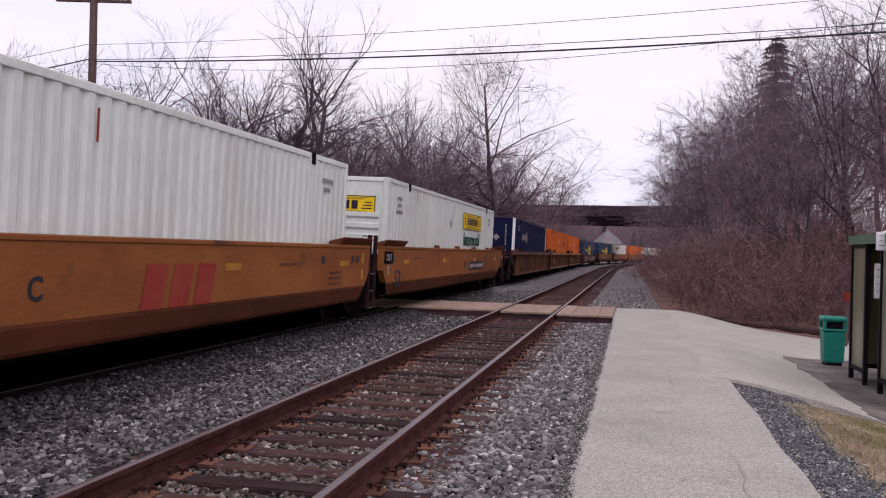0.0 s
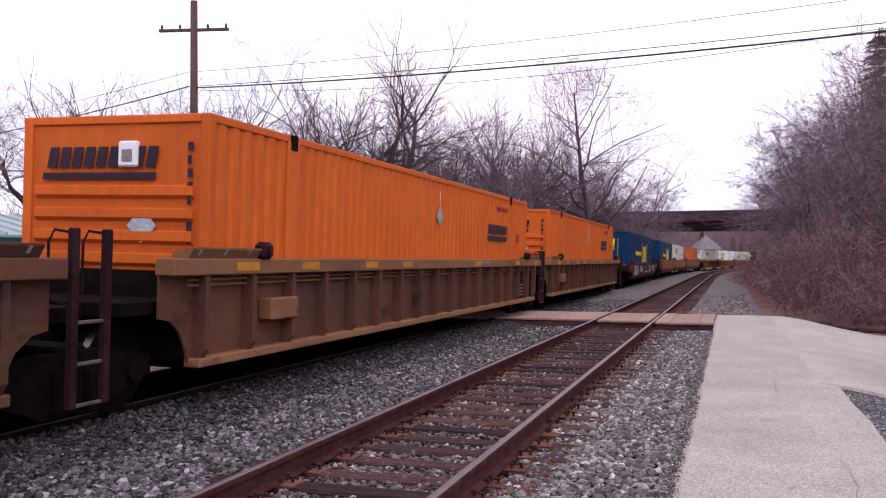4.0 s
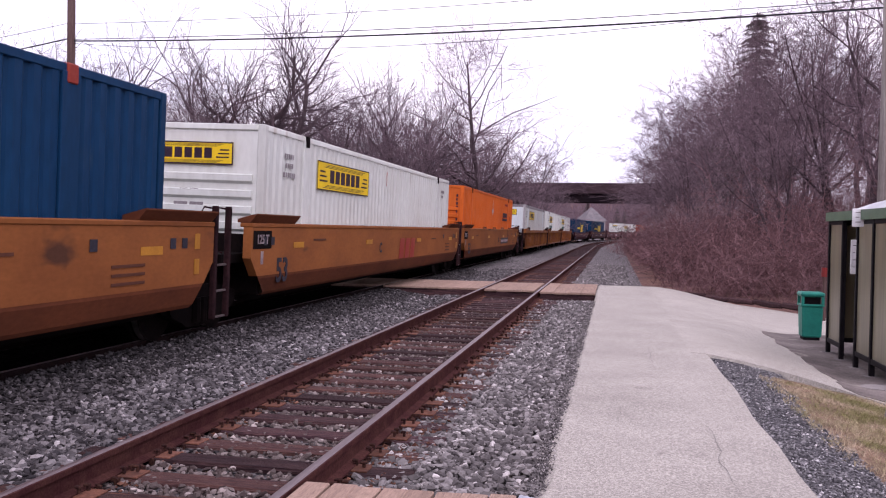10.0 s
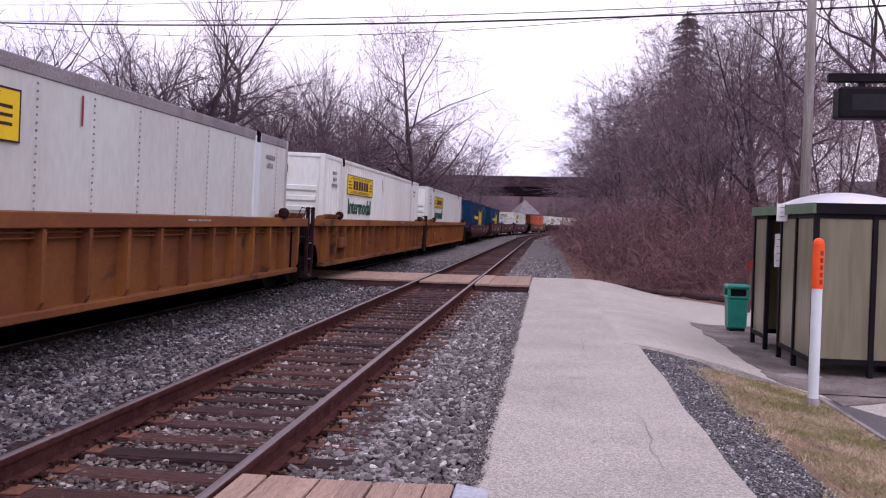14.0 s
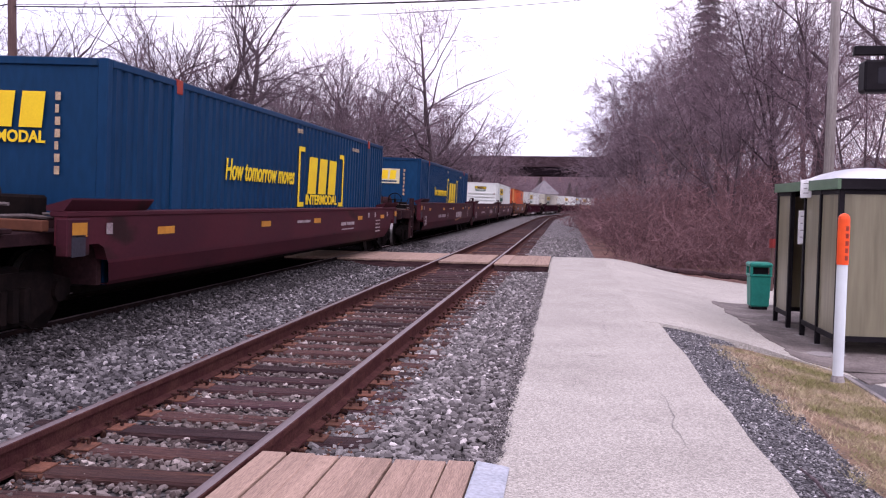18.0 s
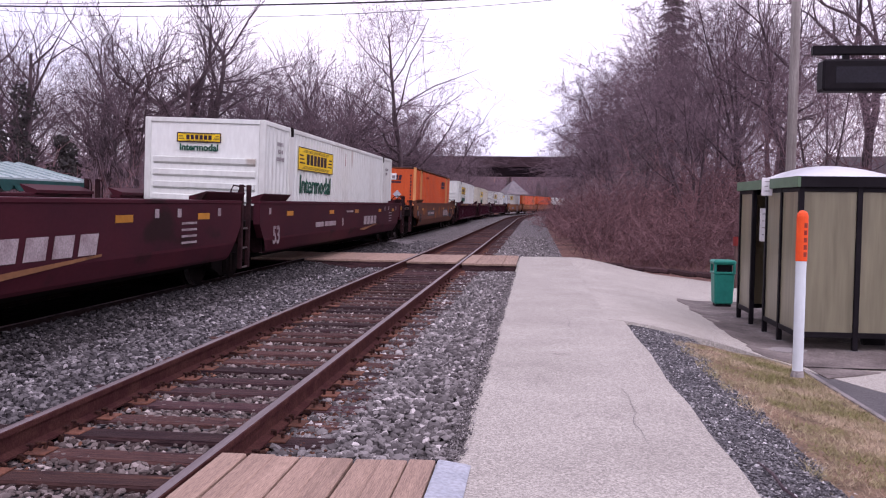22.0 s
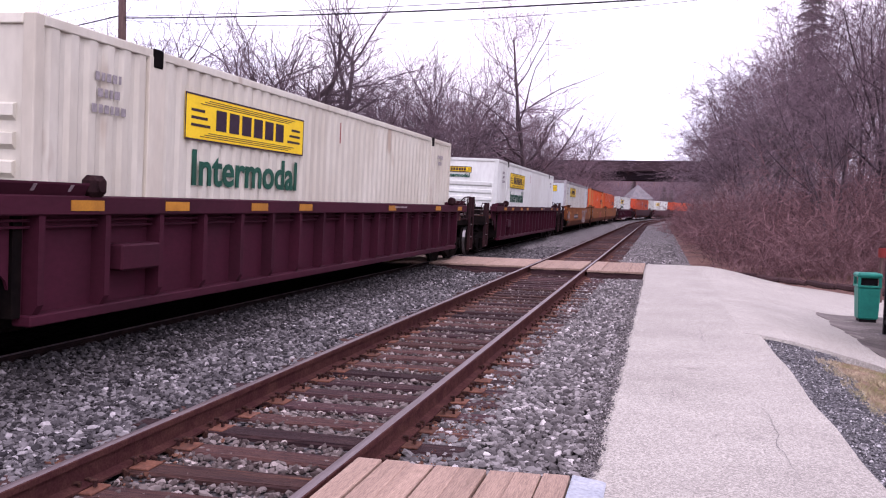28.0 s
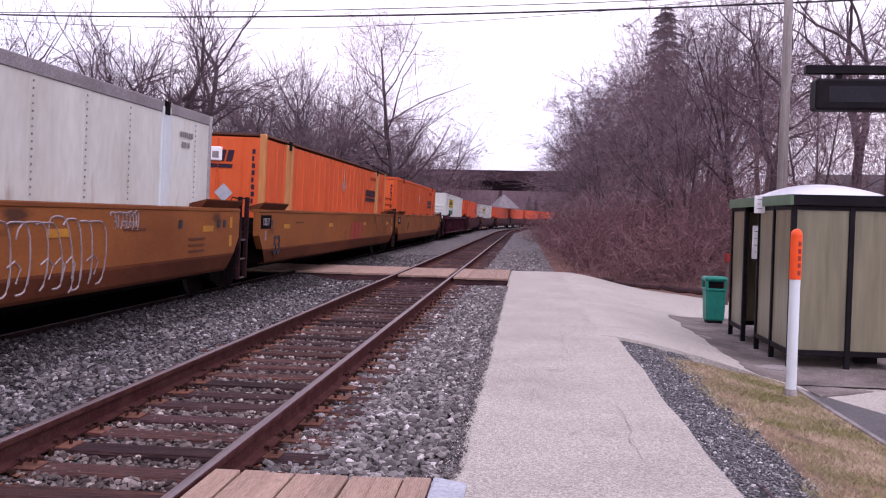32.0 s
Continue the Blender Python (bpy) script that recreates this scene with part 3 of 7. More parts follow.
def track(name, x0, label, tie_rows, free_ties, steel):
    root = thing(name, label, "railway track", kind="structure")
    for side in (-1, 1):
        c = side * GAUGE
        prof = [(-0.075, -0.182), (0.075, -0.182), (0.075, -0.168), (0.012, -0.15), (0.012, -0.05), (0.037, -0.04), (0.037, -0.006), (0.028, 0.0), (-0.028, 0.0), (-0.037, -0.006), (-0.037, -0.04), (-0.012, -0.05), (-0.012, -0.15), (-0.075, -0.168)]
        prof.append(prof[0])
        rail = part("rail", Shape().sheet([[beside(s, x0, c + o, z) for o, z in prof] for s in steps]), steel, root, "rust-brown steel rail")
        part("running_surface", Shape().sheet([[beside(s, x0, c + o, z) for o, z in ((0.031, 0.0), (0.024, 0.003), (-0.024, 0.003), (-0.031, 0.0))] for s in steps]), M_RAILTOP, rail, "worn bright top of the rail", smooth=True)
    rnd = random.Random(int(-x0 * 10))
    tie_shapes = []
    for k in range(4):
        sh = Shape().soft(-1.3, 1.3, -0.115, 0.115, -0.36, -0.186, 0.014)
        sh.v = [(x + rnd.uniform(-.012, .012), y + rnd.uniform(-.008, .008), z + rnd.uniform(-.008, .006)) for x, y, z in sh.v]
        tie_shapes.append(sh.mesh("tie", M_TIE if k % 2 else M_TIEBROWN))
    plate = Shape().soft(-0.21, 0.21, -0.095, 0.095, -0.188, -0.174, 0.004)
    plate = plate.mesh("tie_plate", M_PLATE)
    spike_ = Shape().soft(-0.011, 0.011, -0.011, 0.011, -0.18, -0.145, 0.003).soft(-0.03, 0.014, -0.018, 0.018, -0.15, -0.132, 0.006).mesh("rail_spike", M_SPIKE)
    anchor = Shape().prism([(-0.10, -0.185), (-0.085, -0.165), (0.085, -0.165), (0.115, -0.178), (0.115, -0.225), (0.09, -0.235), (0.085, -0.19), (-0.085, -0.19), (-0.09, -0.215)], "y", -0.013, 0.013).mesh("rail_anchor", M_SPIKE)
    far = Shape()
    for s, tilt in tie_rows:
        x, y, a = line_at(s, x0)
        if free_ties[0] < s < free_ties[1]:
            t = part("tie", rnd.choice(tie_shapes), M_TIE, root)
            t.matrix_basis = pose(x + rnd.uniform(-.06, .06), y, rnd.uniform(-.012, .006), 0, 0, math.degrees(-a) + tilt)
            if s < 34:
                for side in (-1, 1):
                    p = part("tie_plate", plate, M_PLATE, t)
                    p.matrix_basis = pose(side * GAUGE, rnd.uniform(-.015, .015), 0, 0, 0, rnd.uniform(-2, 2))
                    if s > 20:
                        continue
                    for dx, dy in ((-0.095, -0.05), (-0.095, 0.055), (0.095, 0.05), (0.095, -0.055), (0.165, 0.0)):
                        if rnd.random() < 0.85:
                            part("rail_spike", spike_, M_SPIKE, p).matrix_basis = pose(dx, dy, rnd.uniform(0, .02), 0, 0, (180 if dx < 0 else 0) + rnd.uniform(-15, 15))
                    for dy in (-0.16, 0.16):
                        part("rail_anchor", anchor, M_SPIKE, t).matrix_basis = pose(side * GAUGE, dy + rnd.uniform(-.02, .02), 0, 0, 0, 0 if side < 0 else 180)
        else:
            k = len(far.v)
            far.box(-1.3, 1.3, -0.115, 0.115, -0.36, -0.19)
            far.v[k:] = [(x + px * math.cos(a) + py * math.sin(a), y + py * math.cos(a) - px * math.sin(a), pz) for px, py, pz in far.v[k:]]
    if far.v:
        tagged(part("far_ties", far, M_TIE, root, "distant row of dark ties"), kind="stuff")
    return root


rnd = random.Random(4)
track("near_track", NEAR_X, "empty single track with rusty rails and dark wooden ties", [(-4 + 0.503 * k, rnd.uniform(-1, 1)) for k in range(270)], (1.5, 62), M_RAIL)
track("far_track", FAR_X, "far track with rails and ties under the train", [(2 + 0.55 * k, 0) for k in range(90)], (500, 501), M_RAILSHADE)

# ---- platform, apron and verge ----
EDGE_L, EDGE_R = -0.44, 1.22
sh = Shape()
rows_l = []
for k in range(257):
    y = -6 + k * 0.125
    y = min(y, 25.9)
    w = 0.03 * noise.noise((0.3, y * 1.3, 0)) + 0.02 * noise.noise((0.3, y * 6, 0))
    r = EDGE_R + 0.06 * noise.noise((5.0, y * 0.7, 0))
    rows_l.append([(EDGE_L + w, y, -0.20), (EDGE_L + w, y, -0.03), (EDGE_L + 0.05 + w, y, -0.004), (EDGE_L + 0.4, y, 0), (0.4, y, 0.006), (r - 0.25, y, 0), (r - 0.03, y, -0.012), (r, y, -0.16)])
solo("platform", sh.sheet(rows_l), M_ASPHALT, "worn pale asphalt platform strip along the track", "platform", "structure", smooth=False)


def verge_z(x):
    return -0.31 * ease(1.0, 3.3, x)


near_edge = lambda x: 11.75 + 0.07 * noise.noise((x * 4, 2, 0)) - 0.45 * (x - 1.2) - 0.42 * max(0, x - 2.1) ** 2 * 2
far_edge = lambda x: 25.85 - 0.12 * (x - 1.2) - 0.95 * max(0, x - 1.9) ** 1.45
cols = [0.88, 1.02] + [1.16 + 0.14 * k for k in range(29)]
rows_a = []
for k in range(33):
    u = k / 32
    rows_a.append([(x, near_edge(x) * (1 - u) + far_edge(x) * u, verge_z(x) + (-0.012 if x < 0.9 else 0.005 if x < 3 else -0.005)) for x in cols])
apron = Shape().sheet(rows_a)
apron.sheet([[(p[0], p[1], p[2]) for p in rows_a[0]], [(p[0], p[1] - 0.03, p[2] - 0.12) for p in rows_a[0]]][::-1])
solo("apron", apron, M_ASPHALT, "pale asphalt path sloping from the platform to the shelter", "path", "structure", smooth=True)
sh = Shape()
sh.sheet([[(x, y, verge_z(x) - 0.035 + 0.012 * noise.noise((x * 4, y * 4, 0))) for x in (1.04, 1.18, 1.3, 1.42, 1.54, 1.66, 1.78, 1.9, 2.02)] for y in [-6 + 0.3 * k for k in range(60)]])
solo("gravel_strip", sh, M_FINE, "strip of fine grey gravel beside the platform", "gravel", "structure", smooth=True)
sh = Shape().sheet([[(x, y, verge_z(x) - 0.02 + 0.014 * noise.noise((x * 3, y * 3, 5)) - (0.06 * (1 - ease(1.66, 1.86, x + 0.14 * noise.noise((7.0, y * 1.6, 0)))))) for x in [1.6 + 0.1 * k for k in range(14)] + [3.005]] for y in [-6 + 0.3 * k for k in range(57)]])
solo("grass_verge", sh, M_GRASSGROUND, "strip of dry brown winter turf", "grass", "structure", smooth=True)
sh = Shape()
for k in range(9):
    y0 = -6 + 1.8 * k
    sh.soft(3.0 + 0.004 * (k % 2), 3.055, y0, y0 + 1.79, -0.5, -0.3, 0.006)
solo("kerb", sh, M_CONCRETE, "low concrete kerb between grass and car park", "kerb", "structure")
sh = Shape().sheet([[(x, y, -0.318) for x in (3.06, 5, 9, 14)] for y in (-8, 0, 5, 9.6, 10.3)])
solo("road", sh, M_LOT, "dark asphalt car park beyond the kerb", "road", "structure")
slab = []
for k in range(60):
    q = 10.35 + 0.118 * k
    e = 2.69 + 0.10 * noise.noise((1.0, q * 1.4, 0)) + 0.06 * noise.noise((2.0, q * 5, 0)) + 0.3 * ease(10.9, 10.35, q)
    slab.append([(e, q, verge_z(e) - 0.03), (e + 0.015, q, verge_z(e) + 0.012)] + [(e + (3.4 - e) * u, q, max(-0.3, verge_z(e + (3.4 - e) * u)) + 0.012 - 0.006 * u) for u in (0.25, 0.5, 0.75, 1.0)] + [(6.6, q, -0.294), (6.6, q, -0.5)])
solo("pavement", Shape().sheet(slab), M_SLAB, "stained broken concrete slab under the shelter", "pavement", "structure")
for k, ring in enumerate(([(3.2 + 0.24 * (1 + 0.12 * noise.noise((0, j, 0))) * math.cos(j * 0.5236), 11.5 + 0.2 * math.sin(j * 0.5236)) for j in range(12)], [(3.14, 9.75), (3.5, 9.95), (3.85, 10.2), (3.6, 10.3), (3.1, 10.5)])):
    solo("concrete_patch", Shape().prism(ring, "z", -0.32, (-0.281, -0.302)[k]), (M_CONCRETE, M_SLAB)[k], "pale concrete patch in the slab", "pavement patch", "structure")
sh = Shape().prism([(3.67, 8.5), (6.5, 8.5), (6.5, 9.15), (3.67, 9.12)], "z", -0.33, -0.312)
solo("parking_line", sh, M_WHITE, "worn white painted line on the car park", "road marking", "structure")
sh = Shape().soft(3.2, 4.9, 7.6, 7.78, -0.33, -0.21, 0.05)
solo("wheel_stop", sh, M_WHITE, "white painted concrete wheel stop", "wheel stop")
rl = random.Random(6)
for k in range(6):
    x = 2.0 + 0.52 * k
    y0, y1 = far_edge(x) + 0.16, far_edge(x + 0.5) + 0.16
    pts = [(x + 0.5 * u, y0 + (y1 - y0) * u + rl.uniform(-.03, .03), ground_z(x, 27.0) + 0.16 + rl.uniform(-.02, .03)) for u in (0, 0.35, 0.7, 1.0)]
    solo("border_log", Shape().tube(pts, [0.07, 0.085, 0.08, 0.065], 7), M_TIE, "dark rotting log edging the path", "log")
for x, y0, y1, w in ((0.72, 5.2, 7.4, 0.0035), (0.05, 7.2, 8.6, 0.003), (0.45, 10.0, 12.5, 0.004)):
    line = []
    for k in range(15):
        u = k / 14
        q = x + 0.06 * noise.noise((x * 9, u * 6, 1.0)) + 0.02 * noise.noise((x * 5, u * 23, 2.0))
        ww = w * (0.4 + 0.9 * abs(noise.noise((x, u * 11, 4.0)))) * (1 - abs(2 * u - 1) ** 3)
        line.append([(q - ww, y0 + (y1 - y0) * u, 0.0095), (q + ww, y0 + (y1 - y0) * u, 0.0095)])
    solo("crack", Shape().sheet(line), M_CONCRETE, "fine dark crack in the platform", "crack", "structure")
stick = Shape().tube([(1.35, 5.4, -0.02), (1.37, 5.15, -0.012), (1.36, 4.9, -0.015), (1.41, 4.7, -0.03)], [0.006, 0.011, 0.01, 0.006], 6)
solo("stick", stick, M_BARK, "thin fallen stick lying on the gravel", "stick")


# ---- crossings ----
def crossing(name, y0, y1, spans, label, slots, base_z=0.004):
    root = thing(name, label, "track crossing", kind="structure")
    r = random.Random(len(name))
    meshes = {}
    for x0, x1, dy0, dy1 in spans:
        n = max(1, round((x1 - x0) / slots))
        w = (x1 - x0) / n
        for i in range(n):
            key = (round(w, 3), round(y1 + dy1 - y0 - dy0, 2), i % 3)
            if key not in meshes:
                meshes[key] = Shape().soft(0.003, w - 0.004, 0, y1 + dy1 - y0 - dy0, -0.15 if slots < 0.2 else -0.05, base_z, 0.006).mesh("plank", M_PLANK)
            ob = part("plank", meshes[key], M_PLANK, root)
            ob.matrix_basis = pose(x0 + i * w, y0 + dy0 + r.uniform(-.025, .02), r.uniform(-.006, .005), 0, 0, r.uniform(-.12, .12))
        if slots > 0.2:
            part("side_board", Shape().soft(x0 + 0.01, x1 - 0.01, y0 + dy0 + 0.03, y0 + dy0 + 0.13, -0.33, -0.055, 0.008), M_TIE, root, "dark creosoted side board")
    return root


NL, NR = NEAR_X - GAUGE, NEAR_X + GAUGE
FL, FR = FAR_X - GAUGE, FAR_X + GAUGE
near_x = crossing("near_crossing", 1.0, 4.98, [(NR + 0.10, -0.545, -0.14, 0)], "brown timber plank crossing beside the rail", 0.152, 0.03)
solo("edge_plate", Shape().prism([(-0.54, -0.1), (-0.35, -0.1), (-0.35, 0.006), (-0.38, 0.014), (-0.53, 0.034), (-0.54, 0.03)], "y", 1.0, 5.0), M_STEEL, "pale blue-grey steel ramp plate at the plank edge", "ramp plate")
crossing("far_crossing", 22.4, 26.2, [(NR + 0.06, -0.46, 0, 0), (NL + 0.10, NR - 0.10, 0.35, -0.1), (FR + 0.06, NL - 0.06, 0.7, 0.1), (FL + 0.1, FR - 0.1, 0.7, 0.1), (FL - 1.6, FL - 0.06, 0.7, 0.1)], "brown timber plank crossing over both tracks", 0.36)

# ---- road bridge ----
bridge = thing("road_bridge", "dark road bridge over the railway with steel girders", "bridge", pose(0, 143, 0, 0, 0, -1.0))
part("deck", Shape().box(-22, 17, -4.2, 4.2, 7.5, 7.95), M_FASCIA, bridge, "concrete deck")
for y, lab in ((-4.3, "near"), (4.0, "far")):
    p = part("parapet", Shape().prism([(y, 7.45), (y + 0.3, 7.45), (y + 0.3, 9.05), (y - 0.05, 9.05), (y - 0.05, 8.85), (y, 8.8)], "x", -22, 17), M_FASCIA, bridge, "brownish concrete parapet")
for k in range(5):
    y = -3.6 + 1.8 * k
    part("girder", Shape().box(-15, 13, y - 0.02, y + 0.02, 6.2, 7.5).box(-15, 13, y - 0.2, y + 0.2, 6.13, 6.2).box(-15, 13, y - 0.2, y + 0.2, 7.42, 7.499), M_GIRDER, bridge, "dark steel girder")
for x in (-17.2, 14.0):
    part("abutment", Shape().box(x - 2.2, x + 2.2, -4.4, 4.4, -2.0, 7.49), M_FASCIA, bridge, "concrete abutment")

# ---- house beyond the bridge ----
house = thing("house", "pale house with a grey hipped roof beyond the bridge", "house", pose(-4.8, 188, 0, 0, 0, 20) @ Matrix.Diagonal((0.72, 0.72, 1, 1)))
part("wall", Shape().box(-3.0, 3.0, -4, 4, -1, 3.75), M_HOUSEWALL, house)
roof = Shape()
roof.v += [(-3.5, -4.5, 3.7), (3.5, -4.5, 3.7), (3.5, 4.5, 3.7), (-3.5, 4.5, 3.7), (-0.4, -1.2, 6.7), (0.4, 1.2, 6.7)]
roof.f += [(3, 2, 1, 0), (0, 1, 4), (1, 2, 5, 4), (2, 3, 5), (3, 0, 4, 5)]
rf = part("roof", roof, M_HOUSEROOF, house)
part("chimney", Shape().box(-1.0, -0.4, 0.3, 0.9, 5.4, 7.4), M_FASCIA, rf)
for x in (-1.8, 0.0, 1.8):
    w = part("window", Shape().box(x - 0.45, x + 0.45, -4.06, -3.99, 1.6, 3.1), M_HOUSEWALL, house)
    part("pane", Shape().box(x - 0.36, x + 0.36, -4.075, -4.055, 1.7, 3.0), M_GLASSDARK, w)

# ---- shelter on the platform side ----
SX0, SX1, SY0, SY1, SZ = 3.34, 4.76, 11.62, 14.85, -0.303
M_FROST = surf("frosted_panel", (0.31, 0.285, 0.195), (0.195, 0.18, 0.122), rough=0.3, scale=1.6, cut=(0.38, 0.72), stretch=(3, 3, 0.25), grain=6, grain_amount=0.12, bump=0.05, vary=0.05)
M_FROST.node_tree.nodes["Principled BSDF"].inputs["Transmission Weight"].default_value = 0.35
shelter = thing("waiting_shelter", "black-framed waiting shelter with frosted panels and a white domed roof", "shelter")
Z1 = 1.80


def post_at(x, y, w=0.033):
    p = part("post", Shape().soft(x - w, x + w, y - w, y + w, SZ, Z1, 0.006), M_BLACK, shelter)
    part("foot_plate", Shape().soft(x - 0.09, x + 0.09, y - 0.09, y + 0.09, SZ, SZ + 0.012, 0.003), M_CONCRETE, p)


for x, y in ((SX0, SY0), (SX0, 12.44), (SX0, 14.02), (SX0, SY1), (SX1, SY0), (SX1, SY1), ((SX0 + SX1) / 2, SY0), ((SX0 + SX1) / 2, SY1), (SX1, 13.2), (SX0, 13.22)):
    post_at(x, y)


def panel(a, b, z0=-0.06, z1=1.72):
    (xa, ya), (xb, yb) = a, b
    if abs(xa - xb) < 1e-6:
        g = part("panel", Shape().box(xa - 0.006, xa + 0.006, ya + 0.035, yb - 0.035, z0, z1), M_FROST, shelter, "streaked frosted panel")
        part("bottom_rail", Shape().soft(xa - 0.025, xa + 0.025, ya + 0.03, yb - 0.03, z0 - 0.07, z0, 0.005), M_BLACK, g)
        part("top_rail", Shape().soft(xa - 0.025, xa + 0.025, ya + 0.03, yb - 0.03, z1, z1 + 0.06, 0.005), M_BLACK, g)
    else:
        g = part("panel", Shape().box(xa + 0.035, xb - 0.035, ya - 0.006, ya + 0.006, z0, z1), M_FROST, shelter, "streaked frosted panel")
        part("bottom_rail", Shape().soft(xa + 0.03, xb - 0.03, ya - 0.025, ya + 0.025, z0 - 0.07, z0, 0.005), M_BLACK, g)
        part("top_rail", Shape().soft(xa + 0.03, xb - 0.03, ya - 0.025, ya + 0.025, z1, z1 + 0.06, 0.005), M_BLACK, g)


XM = (SX0 + SX1) / 2
panel((SX0, SY0), (XM, SY0))
panel((XM, SY0), (SX1, SY0))
panel((SX0, SY1), (XM, SY1))
panel((XM, SY1), (SX1, SY1))
panel((SX0, SY0), (SX0, 12.44))
panel((SX0, 12.44), (SX0, 13.22))
panel((SX0, 14.02), (SX0, SY1))
panel((SX1, SY0), (SX1, 13.2))
panel((SX1, 13.2), (SX1, SY1))
rx0, rx1, ry0, ry1 = SX0 - 0.07, SX1 + 0.07, SY0 - 0.07, SY1 + 0.07
part("fascia", Shape().box(rx0, rx0 + 0.04, ry0, ry1, Z1 - 0.02, Z1 + 0.115), M_GREENTRIM, shelter, "green roof edge")
part("fascia", Shape().box(rx1 - 0.04, rx1, ry0, ry1, Z1 - 0.02, Z1 + 0.115), M_GREENTRIM, shelter, "green roof edge")
part("fascia", Shape().box(rx0 + 0.04, rx1 - 0.04, ry0 + 0.002, ry0 + 0.042, Z1 - 0.02, Z1 + 0.113), M_BLACK, shelter, "black roof edge")
part("fascia", Shape().box(rx0 + 0.04, rx1 - 0.04, ry1 - 0.042, ry1 - 0.002, Z1 - 0.02, Z1 + 0.113), M_BLACK, shelter, "black roof edge")
dome = []
for i in range(13):
    u = i / 12
    row = []
    for j in range(13):
        v = j / 12
        h = (4 * u * (1 - u)) ** 0.6 * (4 * v * (1 - v)) ** 0.6
        row.append((rx0 + 0.2 + (rx1 - rx0 - 0.4) * u, ry0 + 0.2 + (ry1 - ry0 - 0.4) * v, Z1 + 0.10 + 0.21 * h))
    dome.append(row)
part("dome", Shape().sheet(dome), M_DOME, shelter, "white domed plastic roof", smooth=True)
part("roof_plate", Shape().box(rx0 + 0.045, rx1 - 0.045, ry0 + 0.05, ry1 - 0.05, Z1 + 0.085, Z1 + 0.099), M_GREYTRIM, shelter, "flat grey roof edge")
part("ceiling_panel", Shape().box(rx0 + 0.045, rx1 - 0.045, ry0 + 0.05, ry1 - 0.05, Z1 + 0.06, Z1 + 0.075), M_DOME, shelter)
bn = part("bench", Shape().soft(SX1 - 0.5, SX1 - 0.08, 12.0, 14.4, 0.10, 0.15, 0.01), M_BLACK, shelter, "dark bench inside")
for y in (12.2, 13.2, 14.2):
    part("bench_leg", Shape().box(SX1 - 0.42, SX1 - 0.12, y - 0.03, y + 0.03, SZ, 0.10), M_BLACK, bn)


def small_sign(x, y, z0, z1, w, label, bars):
    s = thing("notice_sign", label, "sign", pose(x, y, 0))
    part("plate", Shape().soft(-w / 2, w / 2, -0.008, 0.008, z0, z1, 0.003), M_WHITE, s)
    for k in range(bars):
        z = z1 - (z1 - z0) * (k + 0.8) / (bars + 0.8)
        part("print_line", Shape().box(-w * 0.24, w * 0.22 - 0.02 * (k % 2), -0.0105, -0.0085, z - 0.006, z + 0.005), M_GREYTRIM, s)
    return s


small_sign(SX0 - 0.10, 12.9, 1.68, 1.93, 0.15, "small white notice on the shelter roof edge", 3)
small_sign(SX0 - 0.05, 13.22, 1.02, 1.50, 0.11, "tall narrow white notice on the shelter post", 4)

# ---- litter bin ----
bx, by = 3.42, 16.55
bin_ = thing("litter_bin", "teal green plastic litter bin with a hooded top", "bin", pose(bx, by, -0.30) @ Matrix.Diagonal((0.9, 0.9, 0.915, 1)))
body = Shape().soft(-0.20, 0.20, -0.20, 0.20, 0.06, 0.66, 0.025)
body.v = [(x * (0.88 + 0.12 * z / 0.66), y * (0.88 + 0.12 * z / 0.66), z) for x, y, z in body.v]
part("body", body, M_BIN, bin_)
hood = part("hood", Shape().soft(-0.225, 0.225, -0.225, 0.225, 0.84, 0.93, 0.03), M_BIN, bin_)
part("collar", Shape().soft(-0.215, 0.215, -0.215, 0.215, 0.655, 0.70, 0.012), M_BIN, bin_)
for x in (-0.185, 0.185):
    for y in (-0.185, 0.185):
        part("corner_post", Shape().box(x - 0.025, x + 0.025, y - 0.025, y + 0.025, 0.69, 0.85), M_BIN, bin_)
part("opening", Shape().box(-0.15, 0.15, -0.15, 0.15, 0.69, 0.845), M_BLACK, bin_)
part("base", Shape().box(-0.15, 0.15, -0.15, 0.15, 0.0, 0.065), M_BLACK, bin_)
rp = thing("pipe_marker", "small red-topped marker post among the brush", "marker post", pose(4.52, 20.5, -0.33))
part("post", Shape().disc((0, 0, 0), 0.04, 0.98, "z", 10), M_DARKPOLE, rp)
part("cap", Shape().disc((0, 0, 0.98), 0.075, 0.2, "z", 10), M_REDCAP, rp, "dull red cap")

# ---- pipeline marker ----
mk = thing("marker_post", "white round marker post with an orange top standing in dry grass", "marker post", pose(2.56, 8.85, -0.13))
part("tube", Shape().tube([(0, 0, 0), (0, 0, 1.13)], 0.05, 20), M_TUBE, mk, "bluish-white plastic tube", smooth=False)
cap = Shape().tube([(0, 0, 1.128), (0, 0, 1.56), (0, 0, 1.59), (0, 0, 1.61), (0, 0, 1.618)], [0.055, 0.055, 0.048, 0.03, 0.008], 20)
cap = part("cap", cap, M_ORANGE_CAP, mk, "rounded orange cap")
for k in range(5):
    part("print_line", Shape().prism([(0.0565 * math.cos(a), 0.0565 * math.sin(a)) for a in (-0.9, -1.2, -1.5)] + [(0.0545 * math.cos(a), 0.0545 * math.sin(a)) for a in (-1.5, -1.2, -0.9)], "z", 1.17 + 0.07 * k, 1.215 + 0.07 * k), M_LOGORED, cap)
part("collar", Shape().tube([(0, 0, 0), (0, 0, 0.06)], [0.066, 0.054], 16), M_CONCRETE, mk)

